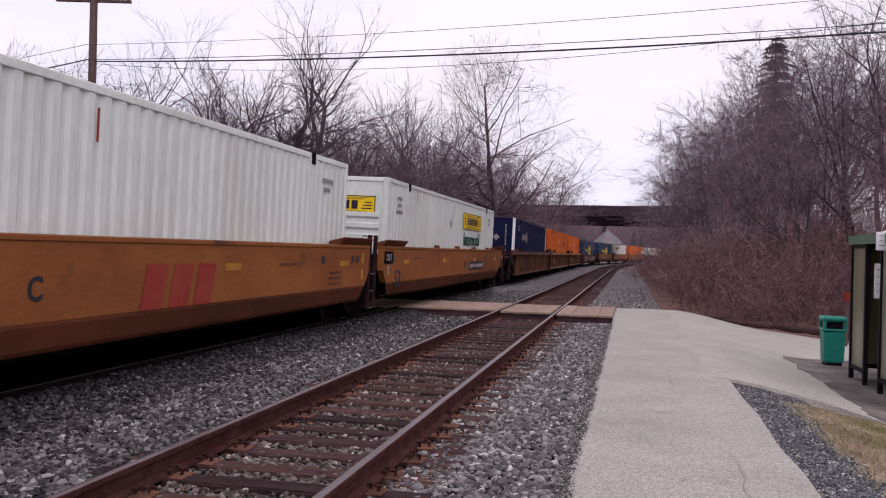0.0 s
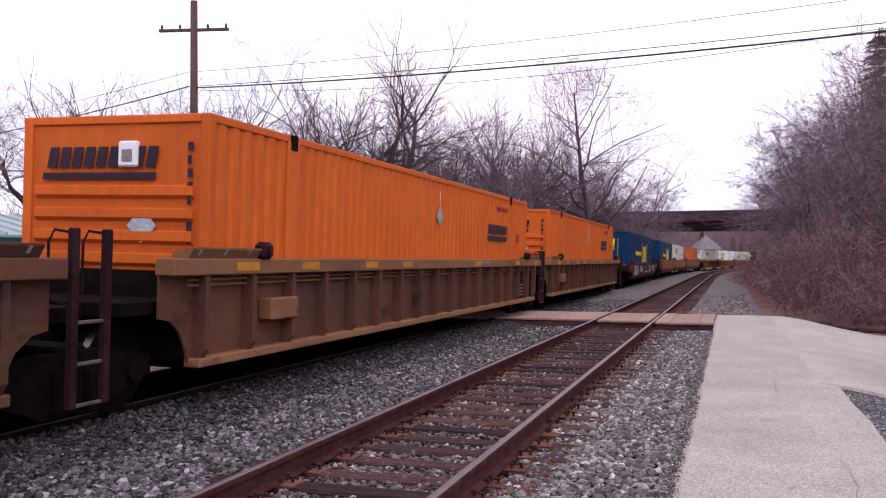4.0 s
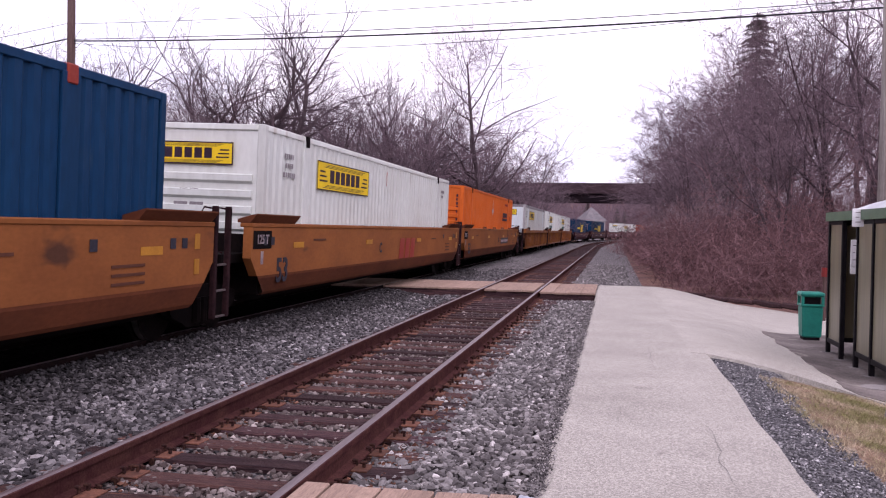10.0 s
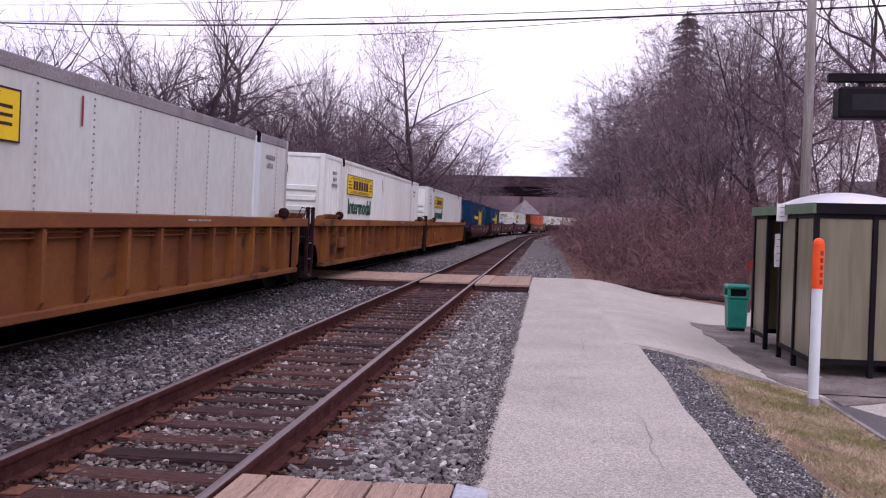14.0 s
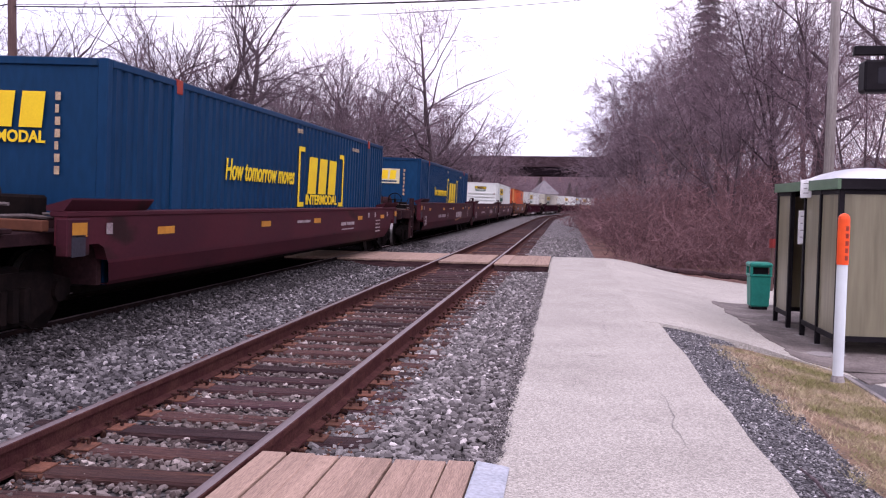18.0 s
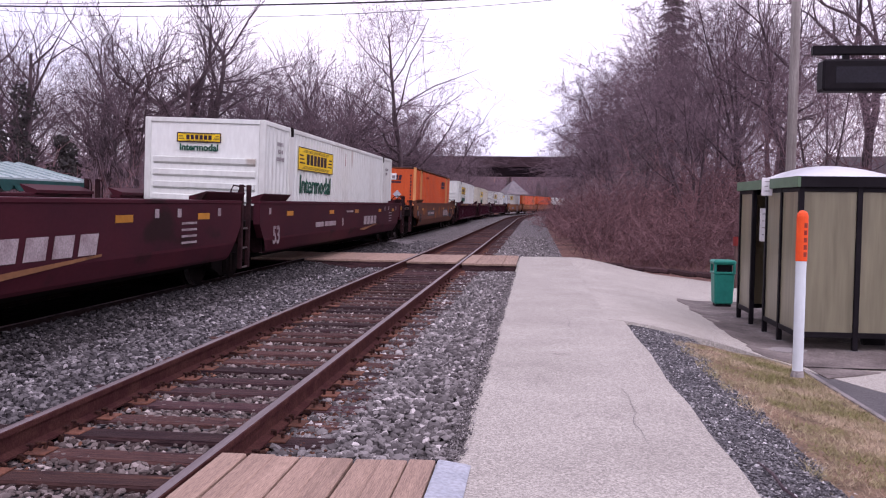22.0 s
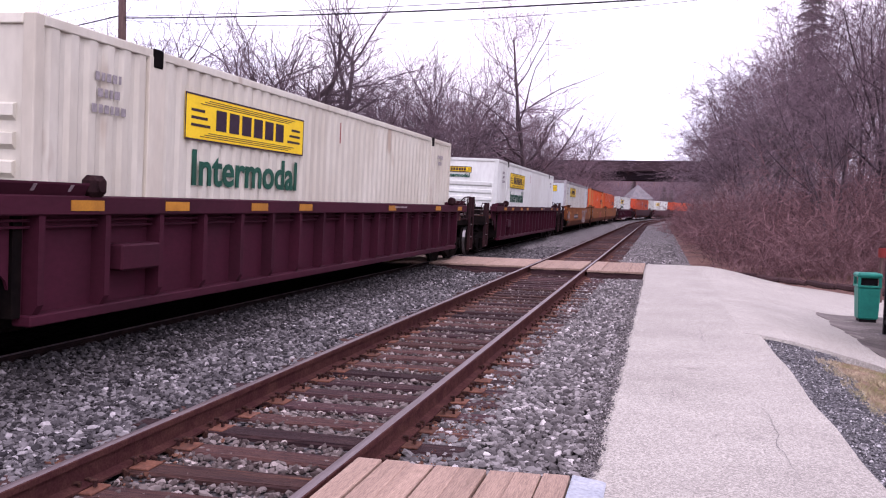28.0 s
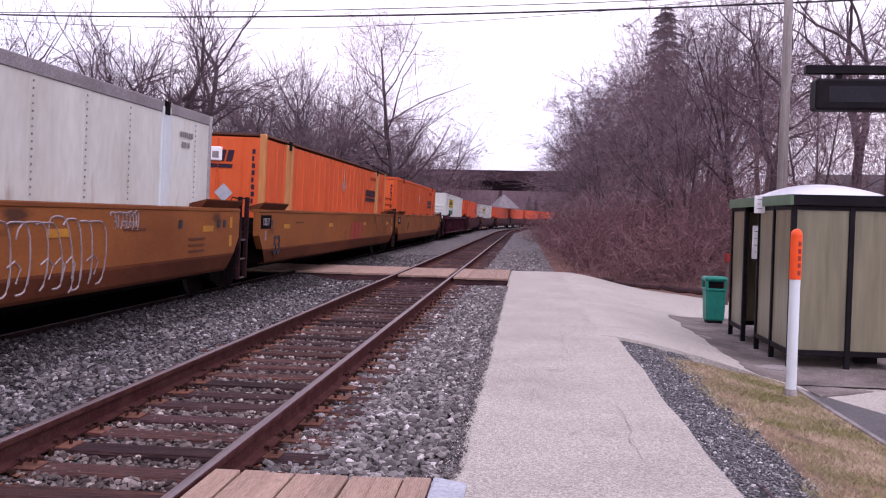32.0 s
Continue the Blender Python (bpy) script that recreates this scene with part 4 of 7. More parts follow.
# ---- display sign ----
ds = thing("display_sign", "dark passenger display hanging from a steel arm", "display sign", pose(0.03, 12.2, 0.085))
part("arm", Shape().soft(3.55, 5.7, -0.05, 0.05, 3.44, 3.56, 0.01), M_BLACK, ds)
part("post", Shape().soft(5.55, 5.75, -0.1, 0.1, -0.4, 3.6, 0.015), M_BLACK, ds)
for x in (3.98, 4.78):
    part("hanger", Shape().box(x - 0.04, x + 0.04, -0.03, 0.03, 3.36, 3.45), M_BLACK, ds)
bxs = part("housing", Shape().soft(3.66, 5.2, -0.14, 0.14, 2.96, 3.37, 0.03), M_BLACK, ds, "dark metal housing")
part("screen", Shape().box(3.82, 5.06, -0.145, -0.138, 3.06, 3.27), M_SCREEN, bxs, "unlit display")
bol = thing("bollard", "yellow steel bollard on the car park", "bollard", pose(4.98, 11.2, -0.32))
part("pipe", Shape().tube([(0, 0, 0), (0, 0, 0.85), (0, 0, 0.89), (0, 0, 0.91)], [0.075, 0.075, 0.055, 0.01], 16), M_YELLOWPAINT, bol)


# ---- poles and wires ----
def utility_pole(name, x, y, h, r, material, label, arm=None):
    z0 = ground_z(x, y) - 0.3
    p = thing(name, label, "utility pole", pose(x, y, z0))
    part("shaft", Shape().tube([(0, 0, 0), (0.02, 0, h * 0.5), (0, 0, h)], [r, r * 0.88, r * 0.74], 12), material, p, smooth=True)
    if arm:
        zc, ang, length = arm
        c, s = math.cos(radians(ang)), math.sin(radians(ang))
        sh = Shape().soft(-length / 2, length / 2, -0.05, 0.05, zc - z0 - 0.06, zc - z0 + 0.06, 0.01)
        sh.v = [(a * c - b * s, a * s + b * c, q) for a, b, q in sh.v]
        cross = part("crossarm", sh, material, p)
        for k in (-0.46, -0.2, 0.2, 0.46):
            a = k * length
            part("insulator", Shape().tube([(a * c, a * s, zc - z0 + 0.06), (a * c, a * s, zc - z0 + 0.15), (a * c, a * s, zc - z0 + 0.24)], [0.03, 0.05, 0.025], 8), M_BLACK, cross)
    return p


PL, PR = (-21.0, 31.2), (9.6, 24.6)
utility_pole("utility_pole", PL[0], PL[1], 13.2, 0.19, M_DARKPOLE, "dark brown utility pole with a crossarm", (11.02, 12.8, 2.95))
utility_pole("utility_pole", PR[0], PR[1], 12.5, 0.17, M_DARKPOLE, "dark brown utility pole among bare trees")
utility_pole("utility_pole", 5.75, 20.9, 11.0, 0.118, M_WOODPOLE, "weathered grey pole behind the shelter")
utility_pole("utility_pole", -62.0, 44.0, 12.5, 0.19, M_DARKPOLE, "dark brown utility pole beyond the trees")


def wire(name, a, b, sag, r, label):
    pts = []
    for k in range(29):
        u = k / 28
        pts.append((a[0] + (b[0] - a[0]) * u, a[1] + (b[1] - a[1]) * u, a[2] + (b[2] - a[2]) * u - 4 * sag * u * (1 - u)))
    return solo(name, Shape().tube(pts, r, 5), M_CABLE, label, "cable")


wire("overhead_cable", (*PL, 8.64), (*PR, 7.6), 0.28, 0.028, "thick black overhead cable between poles")
wire("overhead_cable", (*PL, 8.70), (*PR, 7.82), 0.22, 0.013, "thin overhead cable between poles")
wire("overhead_cable", (*PL, 9.3), (*PR, 8.65), 0.3, 0.009, "thin overhead cable between poles")
wire("overhead_cable", (*PL, 8.55), (*PR, 8.15), 0.85, 0.009, "thin sagging overhead cable between poles")
wire("overhead_cable", (*PL, 8.75), (-62, 44, 8.6), 0.7, 0.028, "thick black overhead cable leading away")
wire("overhead_cable", (*PL, 9.35), (-62, 44, 9.4), 0.6, 0.011, "thin overhead cable leading away")

# ---- shed behind the shelter
shed = thing("shed", "small grey-roofed shed among the bare trees", "shed", pose(12.0, 31.5, 0.2, 0, 0, -20))
part("wall", Shape().box(-1.9, 1.9, -1.6, 1.6, -0.6, 2.05), M_HOUSEWALL, shed, "pale siding")
part("roof", Shape().prism([(-1.9, 2.0), (0.0, 3.0), (1.9, 2.0), (1.9, 2.1), (0.0, 3.12), (-1.9, 2.1)], "x", -2.15, 2.15), M_HOUSEROOF, shed, "grey shingle gable roof")
shed_door = part("door", Shape().soft(-0.5, 0.5, -1.64, -1.602, 0.0, 1.9, 0.006), M_CONCRETE, shed)
part("handle", Shape().disc((0.38, -1.7, 0.95), 0.03, 0.06, "y", 8), M_BLACK, shed_door)

# ---- canopy beyond the far track ----
cp = thing("station_canopy", "open station canopy with a pale teal metal roof beyond the tracks", "canopy", pose(-15.0, 18.5, -0.72))
part("roof", Shape().prism([(-2.0, 2.75), (0, 3.25), (2.0, 2.75), (2.0, 2.68), (0, 3.17), (-2.0, 2.68)], "y", -6, 6), M_ROOFTEAL, cp, "pale teal ribbed metal roof")
for k in range(21):
    y = -5.9 + 0.59 * k
    part("roof_seam", Shape().prism([(-2.0, 2.755), (0, 3.255), (2.0, 2.755), (2.0, 2.79), (0, 3.29), (-2.0, 2.79)], "y", y - 0.02, y + 0.02), M_ROOFTEAL, cp)
for x in (-2.0, 2.0):
    edge = part("valance", Shape().box(x - 0.02, x + 0.02, -6, 6, 2.55, 2.7), M_TEALDARK, cp, "scalloped dark teal roof edge")
    for k in range(20):
        part("scallop", Shape().prism([(-6 + 0.6 * k + 0.3 + 0.27 * math.cos(a * 0.5236), 2.555 + 0.15 * math.sin(a * 0.5236)) for a in range(6, 13)], "x", x - 0.018, x + 0.018), M_TEALDARK, edge)
part("gable_board", Shape().prism([(-2.0, 2.5), (2.0, 2.5), (2.0, 2.7), (0, 3.2), (-2.0, 2.7)], "y", -6.03, -5.99), M_TEALDARK, cp)
for x in (-1.6, 1.6):
    part("beam", Shape().box(x - 0.08, x + 0.08, -5.9, 5.9, 2.46, 2.68), M_TEALDARK, cp)
    for y in (-5.4, -1.8, 1.8, 5.4):
        part("post", Shape().soft(x - 0.07, x + 0.07, y - 0.07, y + 0.07, -0.2, 2.47, 0.01), M_TEALDARK, cp)


# ---- the train ----
BOX_L, BOX_W, BOX_Z0, BOX_Z1 = 16.15, 1.295, 0.475, 3.225
SPEED = 13.48
MESHES = {}


def shared(key, build):
    if key not in MESHES:
        MESHES[key] = build()
    return MESHES[key]


def corrugated(y0, y1, x, z0, z1, pitch, deep, ribs):
    """A side sheet with folds. ribs: raised posts (as on a plate wall) instead of a full fold."""
    pts, y = [], y0
    n = max(1, round((y1 - y0) / pitch))
    p = (y1 - y0) / n
    for k in range(n):
        if ribs:
            pts += [(y, -deep), (y + p * 0.42, -deep), (y + p * 0.44, 0), (y + p * 0.56, 0), (y + p * 0.58, -deep)]
        else:
            pts += [(y, -deep), (y + p * 0.22, -deep), (y + p * 0.40, 0), (y + p * 0.80, 0)]
        y += p
    pts.append((y1, -deep))
    return [[(x + d, q, z) for q, d in pts] for z in (z0, z1)]


def lettering(n, y0, y1, z0, z1, seed, slant=0.0):
    """A row of plain blocks with narrow gaps standing for a maker's mark."""
    r = random.Random(seed)
    sh, w = Shape(), (y1 - y0) / n
    h = z1 - z0
    for k in range(n):
        a, b = y0 + k * w + w * 0.12, y0 + (k + 1) * w - w * 0.12
        e = slant * h
        sh.prism([(a, z0), (b, z0), (b + e, z1), (a + e, z1)], "x", 0.0, 0.004)
    return sh


def on_side(name, shape, material, parent, x, y, label=""):
    ob = part(name, shape, material, parent, label)
    ob.matrix_basis = pose(x, y, 0)
    return ob


def on_front(name, shape, material, parent, x, label=""):
    """Turns a mark drawn for the side on to the leading end."""
    ob = part(name, shape, material, parent, label)
    ob.matrix_basis = pose(x, -BOX_L / 2 - 0.004, 0, 0, 0, -90)
    return ob


def yellow_panel(parent, place, y, z0, z1, w):
    """A yellow panel with a dark frame, dark blocks and two scroll ends."""
    def yellow():
        return Shape().box(0, 0.004, -w / 2, w / 2, z0, z1).mesh("logo_panel", M_LOGOYELLOW)
    g = place("logo_panel", shared(("hp", w, z0, z1), yellow), M_LOGOYELLOW, parent, *y, "yellow panel with dark marks")
    h = z1 - z0
    t = 0.022

    def frame_():
        return (Shape().box(0.004, 0.007, -w / 2, w / 2, z0, z0 + t).box(0.004, 0.007, -w / 2, w / 2, z1 - t, z1)
                .box(0.004, 0.007, -w / 2, -w / 2 + t, z0 + t, z1 - t).box(0.004, 0.007, w / 2 - t, w / 2, z0 + t, z1 - t).mesh("logo_frame", M_LOGODARK))
    part("logo_frame", shared(("hf", w, z0, z1), frame_), M_LOGODARK, g)

    def marks():
        sh = lettering(6, -w * 0.3, w * 0.3, z0 + h * 0.28, z0 + h * 0.74, 5)
        sh.v = [(x + 0.004, a, b) for x, a, b in sh.v]
        for s in (-1, 1):
            for k in range(3):
                p, q = sorted((s * w * (0.33 + 0.02 * k), s * w * 0.46))
                zz = z0 + h * (0.3 + 0.16 * k)
                sh.box(0.004, 0.007, p, q, zz, zz + h * 0.06)
        for k in range(3):
            for lo in (z0 + h * (0.09 + 0.045 * k), z0 + h * (0.80 + 0.045 * k)):
                sh.box(0.004, 0.007, -w * (0.40 - 0.03 * k), w * (0.34 + 0.03 * k), lo, lo + h * 0.016)
        return sh.mesh("logo_mark", M_LOGODARK)
    part("logo_mark", shared(("hm", w, z0, z1), marks), M_LOGODARK, g)
    return g


TEXT = {}


def words(key, *a, **k):
    if key not in TEXT:
        TEXT[key] = text_mesh(*a, **k)
    return TEXT[key]


def container(paint, style, label, livery, group):
    """A 53-foot container, its middle at the origin, its camera side towards +x, its leading end towards -y."""
    c = thing("shipping_container", label, "container", group=group)
    L, W, a, b = BOX_L / 2, BOX_W, BOX_Z0, BOX_Z1
    trim = {"plate": M_GREYTRIM, "post": M_RIBPLATE}.get(style, paint)
    front_paint = M_FRONTWHITE if style == "plate" else paint

    def side(sgn):
        sh = Shape()
        if style == "fold":
            rows = corrugated(-L + 0.12, L - 0.12, W - 0.012, a + 0.12, b - 0.1, 0.285, 0.032, False)
        elif style == "post":
            rows = corrugated(-L + 0.12, L - 0.12, W - 0.006, a + 0.12, b - 0.1, 0.6, 0.02, True)
        else:
            rows = corrugated(-L + 0.12, L - 0.12, W - 0.012, a + 0.12, b - 0.1, 1.22, 0.004, True)
        sh.sheet(rows)
        if sgn < 0:
            sh.v = [(-x, y, z) for x, y, z in sh.v]
            sh.f = [f[::-1] for f in sh.f]
        return sh
    for sgn in (1, -1):
        part("side_wall", shared((paint.name, style, "side", sgn), lambda: side(sgn).mesh("side_wall", paint)), paint, c)
    part("roof", shared((paint.name, "roof"), lambda: Shape().box(-W + 0.03, W - 0.03, -L + 0.05, L - 0.05, b - 0.05, b - 0.02).mesh("roof", paint)), paint, c)
    part("floor", shared(("floor",), lambda: Shape().box(-W + 0.05, W - 0.05, -L + 0.1, L - 0.1, a + 0.02, a + 0.14).mesh("floor", M_UNDER)), M_UNDER, c)

    if style == "fold":
        part("front_wall", shared((paint.name, "frontf"), lambda: Shape().box(-W + 0.08, W - 0.08, -L + 0.03, -L + 0.06, a + 0.1, b - 0.08).mesh("front_wall", paint)), paint, c)
        for k in range(0 if paint in (M_BLUEBOX, M_NAVYBOX) else 4):
            rb = part("front_rib", shared((paint.name, "frib"), lambda: Shape().prism([(0.035, 0), (0.035, 0.17), (-0.02, 0.15), (-0.02, 0.05)], "x", -W + 0.2, W - 0.2).mesh("front_rib", paint)), paint, c)
            rb.matrix_basis = pose(0, -L, 1.47 + k * 0.26)
    else:
        part("front_wall", shared((front_paint.name, "frontp"), lambda: Shape().box(-W + 0.08, W - 0.08, -L + 0.01, -L + 0.05, a + 0.1, b - 0.08).mesh("front_wall", front_paint)), front_paint, c)
        if style == "post":
            for k in range(4):
                rb = part("front_rib", shared((paint.name, "fpost"), lambda: Shape().soft(-0.03, 0.03, 0, 0.02, a + 0.1, b - 0.1, 0.005).mesh("front_rib", paint)), paint, c)
                rb.matrix_basis = pose(-W + 0.5 + k * 0.53, -L - 0.008, 0)
    for x in (-0.6, 0.6):
        dr = part("rear_door", shared((paint.name, "rear"), lambda: Shape().soft(-0.585, 0.585, -0.02, 0.02, a + 0.1, b - 0.1, 0.008).mesh("rear_door", paint)), paint, c)
        dr.matrix_basis = pose(x, L - 0.05, 0)
    post_mat = M_WHITE if paint is M_NAVYBOX else {"plate": M_POSTGREY, "post": M_FADEPOST}.get(style, paint)
    for x in (-W + 0.065, W - 0.065):
        for y in (-L + 0.065, L - 0.065):
            cp_ = part("corner_post", shared((post_mat.name, "cpost"), lambda: Shape().soft(-0.065, 0.065, -0.065, 0.065, a, b, 0.012).mesh("corner_post", post_mat)), post_mat, c, "white corner post" if post_mat is M_WHITE else "")
            cp_.matrix_basis = pose(x, y, 0)
    h = 0.17 if style == "plate" else 0.05 if style == "post" else 0.1
    grey = "grey top rail" if trim is M_GREYTRIM else "dark top rail" if trim is M_RIBPLATE else ""
    for x in (-W + 0.04, W - 0.04):
        part("top_rail", shared((trim.name, h, "trl"), lambda: Shape().soft(-0.04, 0.04, -L + 0.13, L - 0.13, b - h, b - 0.002, 0.01).mesh("top_rail", trim)), trim, c, grey).matrix_basis = pose(x, 0, 0)
        part("bottom_rail", shared((paint.name, "brl"), lambda: Shape().soft(-0.04, 0.04, -L + 0.13, L - 0.13, a, a + 0.13, 0.01).mesh("bottom_rail", paint)), paint, c).matrix_basis = pose(x, 0, 0)
    for y in (-L + 0.04, L - 0.04):
        part("end_rail", shared((trim.name, h, "erl"), lambda: Shape().soft(-W + 0.13, W - 0.13, -0.04, 0.04, b - h, b - 0.002, 0.01).mesh("end_rail", trim)), trim, c, grey).matrix_basis = pose(0, y, 0)
    cast_mat = M_LOGORED if paint is M_BLUEBOX else M_UNDER
    for y in (-6.1, 6.1):
        for s in (-1, 1):
            lift_paint = {"post": M_FADEPOST, "plate": M_FRONTWHITE}.get(style, paint)
            part("lift_post", shared((lift_paint.name, "lift"), lambda: Shape().soft(-0.05, 0.05, -0.30, -0.12, a, b - 0.08, 0.008).soft(-0.05, 0.05, 0.12, 0.30, a, b - 0.08, 0.008).box(-0.04, 0.02, -0.12, 0.12, a, b - 0.09).mesh("lift_post", lift_paint) if lift_paint is M_FADEPOST else Shape().soft(-0.05, 0.05, -0.16, 0.16, a, b - 0.08, 0.008).mesh("lift_post", lift_paint)), lift_paint, c, "faded pale orange post" if lift_paint is M_FADEPOST else "").matrix_basis = pose(s * (W - 0.04), y, 0)
            part("lifting_casting", shared((cast_mat.name, "cast"), lambda: Shape().soft(-0.085, 0.085, -0.09, 0.09, b - 0.2, b + 0.006, 0.012).mesh("lifting_casting", cast_mat)), cast_mat, c, "red lifting fitting" if cast_mat is M_LOGORED else "dark lifting fitting").matrix_basis = pose(s * (W - 0.06), y, 0)
    if style == "plate":
        def rivets():
            sh = Shape()
            for k in range(13):
                y = -L + 0.74 + 1.22 * k
                for j in range(30):
                    z = a + 0.2 + j * 0.085
                    sh.box(W - 0.004, W + 0.004, y - 0.012, y + 0.012, z, z + 0.024)
            return sh.mesh("rivets", M_GREYTRIM)
        tagged(part("rivets", shared(("rivets",), rivets), M_GREYTRIM, c), kind="stuff")
    livery(c)
    return c


def stencil_lines(c, y, z, n, material, seed, step=0.16, h=0.085):
    """Unreadable stencilled lines as bars."""
    def build():
        r = random.Random(seed)
        sh = Shape()
        for k in range(n):
            w = r.uniform(0.3, 0.7)
            p = -w / 2
            while p < w / 2:
                q = r.uniform(0.04, 0.09)
                sh.box(0, 0.003, p, p + q, -k * step, h - k * step)
                p += q + 0.03
        return sh.mesh("stencil", material)
    ob = tagged(part("stencil", shared(("note", n, seed, material.name), build), material, c), kind="stuff")
    ob.matrix_basis = pose(BOX_W + 0.001, y, z)


def vertical_code(c, material, x=1.03, front=True, z=2.9, n=9):
    def build():
        r = random.Random(n)
        sh = Shape()
        for k in range(n):
            sh.box(0, 0.003, -0.034, 0.034 - 0.02 * (k % 3 == 1), -0.15 * k - 0.1, -0.15 * k)
        return sh.mesh("stencil", material)
    me = shared(("vc", n, material.name), build)
    if front:
        tagged(on_front("stencil", me, material, c, x), kind="stuff").location.z = z
    else:
        ob = tagged(part("stencil", me, material, c), kind="stuff")
        ob.matrix_basis = pose(BOX_W + 0.003, x, z)


def placard(c, y, z, s=0.17):
    def build():
        return Shape().prism([(0, -s), (s, 0), (0, s), (-s, 0)], "x", 0, 0.006).mesh("placard_holder", M_STEEL)
    ob = part("placard_holder", shared(("plac", s), build), M_STEEL, c, "diamond placard holder")
    ob.matrix_basis = pose(BOX_W, y, z)


def liv_panel(word=True, rear=False, front_word=True, shift=0.0):
    def go(c):
        y = 3.2 if rear else -3.72 + shift
        yellow_panel(c, lambda n, s, m, p, yy, lab: on_side(n, s, m, p, BOX_W + 0.002, yy, lab), (y,), 2.30, 2.86, 3.55)
        if word:
            on_side("word", words("im", "Intermodal", 0.6, M_LOGOGREEN, bold=0.012, width=3.15, height=0.44), M_LOGOGREEN, c, BOX_W + 0.004, y, "green word Intermodal").location.z = 1.95
        w, low, high = (2.0, 2.34, 2.78) if rear else (0.95, 2.72, 2.92) if front_word else (1.75, 2.55, 2.92)
        yellow_panel(c, lambda n, s, m, p, yy, lab: on_front(n, s, m, p, yy, lab), (0.0 if rear else -0.12,), low, high, w)
        if front_word and not rear:
            on_front("word", words("imf", "Intermodal", 0.19, M_LOGOGREEN, bold=0.006), M_LOGOGREEN, c, -0.12, "green word Intermodal").location.z = 2.61
        stencil_lines(c, -7.0, 2.75, 3, M_GREYTRIM, 3)
        stencil_lines(c, 6.9, 2.75, 2, M_GREYTRIM, 9)
        if rear:
            placard(c, -0.6, 2.45)
        if not front_word:
            for k, w in enumerate((0.42, 0.16, 0.26)):
                tagged(on_front("stencil", shared(("fnote", k), lambda: Shape().box(0, 0.003, -w, -0.02, -0.035, 0.035).box(0, 0.003, 0.02, w, -0.035, 0.035).mesh("stencil", M_GREYTRIM)), M_GREYTRIM, c, 0.0), kind="stuff").location.z = 2.34 - 0.22 * k
        ob = part("stripe", shared(("stripe",), lambda: Shape().box(0, 0.003, -0.02, 0.02, 0, 0.36).mesh("stripe", M_LOGORED)), M_LOGORED, c)
        ob.matrix_basis = pose(BOX_W + 0.001, -0.3, 2.62)
    return go


def liv_orange(lift=0.0):
    def go(c):
        on_side("logo_mark", shared(("sn", lift), lambda: lettering(9, -0.92, 0.92, 2.22 + lift, 2.45 + lift, 12, 0.2).prism([(-0.95, 2.05 + lift), (0.9, 2.05 + lift), (0.93, 2.17 + lift), (-0.92, 2.17 + lift)], "x", 0, 0.004).mesh("logo_mark", M_LOGODARK)), M_LOGODARK, c, BOX_W + 0.003, 4.8 - 2 * lift, "row of dark blocks over a bar")
        on_front("logo_mark", shared(("snf",), lambda: lettering(9, -0.95, 0.6, 2.62, 2.86, 12, 0.2).prism([(-1.0, 2.48), (0.58, 2.48), (0.6, 2.56), (-0.98, 2.56)], "x", 0, 0.004).mesh("logo_mark", M_LOGODARK)), M_LOGODARK, c, 0.0, "row of dark blocks over a bar")
        vertical_code(c, M_LOGODARK, 1.05)
        ob = on_front("placard_holder", shared(("plac", 0.2), lambda: Shape().prism([(0, -0.2), (0.2, 0), (0, 0.2), (-0.2, 0)], "x", 0, 0.006).mesh("placard_holder", M_STEEL)), M_STEEL, c, 0.42, "diamond placard holder")
        ob.location.z = 1.95
        on_side("stencil", words("stack", "STACK 2 HIGH ONLY", 0.2, M_LOGORED, width=1.15, height=0.11), M_LOGORED, c, BOX_W + 0.003, -3.6 if lift else 5.25, "dark red words STACK 2 HIGH ONLY").location.z = 2.86
        if not lift:
            placard(c, 0.15, 2.45, 0.2)
            part("stripe", shared(("ostripe",), lambda: Shape().box(0, 0.003, -0.012, 0.012, 2.66, 2.95).mesh("stripe", M_WHITE)), M_WHITE, c).matrix_basis = pose(BOX_W + 0.001, 0.15, 0)
        if not lift:
            on_side("stencil", words("len53", "53'", 0.3, M_LOGORED, bold=0.005), M_LOGORED, c, BOX_W + 0.003, 7.0, "painted number 53").location.z = 2.15
        part("vent", shared(("vent",), lambda: Shape().soft(0.1, 0.36, -BOX_L / 2 - 0.05, -BOX_L / 2 + 0.03, 2.62, 2.92, 0.02).mesh("vent", M_WHITE)), M_WHITE, c, "small white box on the end wall")
        part("vent_window", shared(("ventw",), lambda: Shape().box(0.16, 0.30, -BOX_L / 2 - 0.056, -BOX_L / 2 - 0.049, 2.68, 2.82).mesh("vent_window", M_GREYTRIM)), M_GREYTRIM, c)
    return go


def liv_blue_faded(c):
    liv_blue(c, False)
    on_front("logo_panel", shared(("cxp",), lambda: Shape().box(0, 0.0025, -0.6, 0.56, 2.24, 2.8).mesh("logo_panel", M_PALEPANEL)), M_PALEPANEL, c, -0.08, "faded pale yellow panel")
    on_front("logo_mark", shared(("cxs",), lambda: lettering(3, -0.5, 0.44, 2.4, 2.74, 3, 0.1).mesh("logo_mark", M_LOGOYELLOW)), M_LOGOYELLOW, c, -0.08, "three chunky yellow blocks")
    on_front("stencil", shared(("cxl",), lambda: Shape().box(0, 0.004, -0.5, 0.46, 2.29, 2.35).mesh("stencil", M_BLUEBOX)), M_BLUEBOX, c, -0.08)


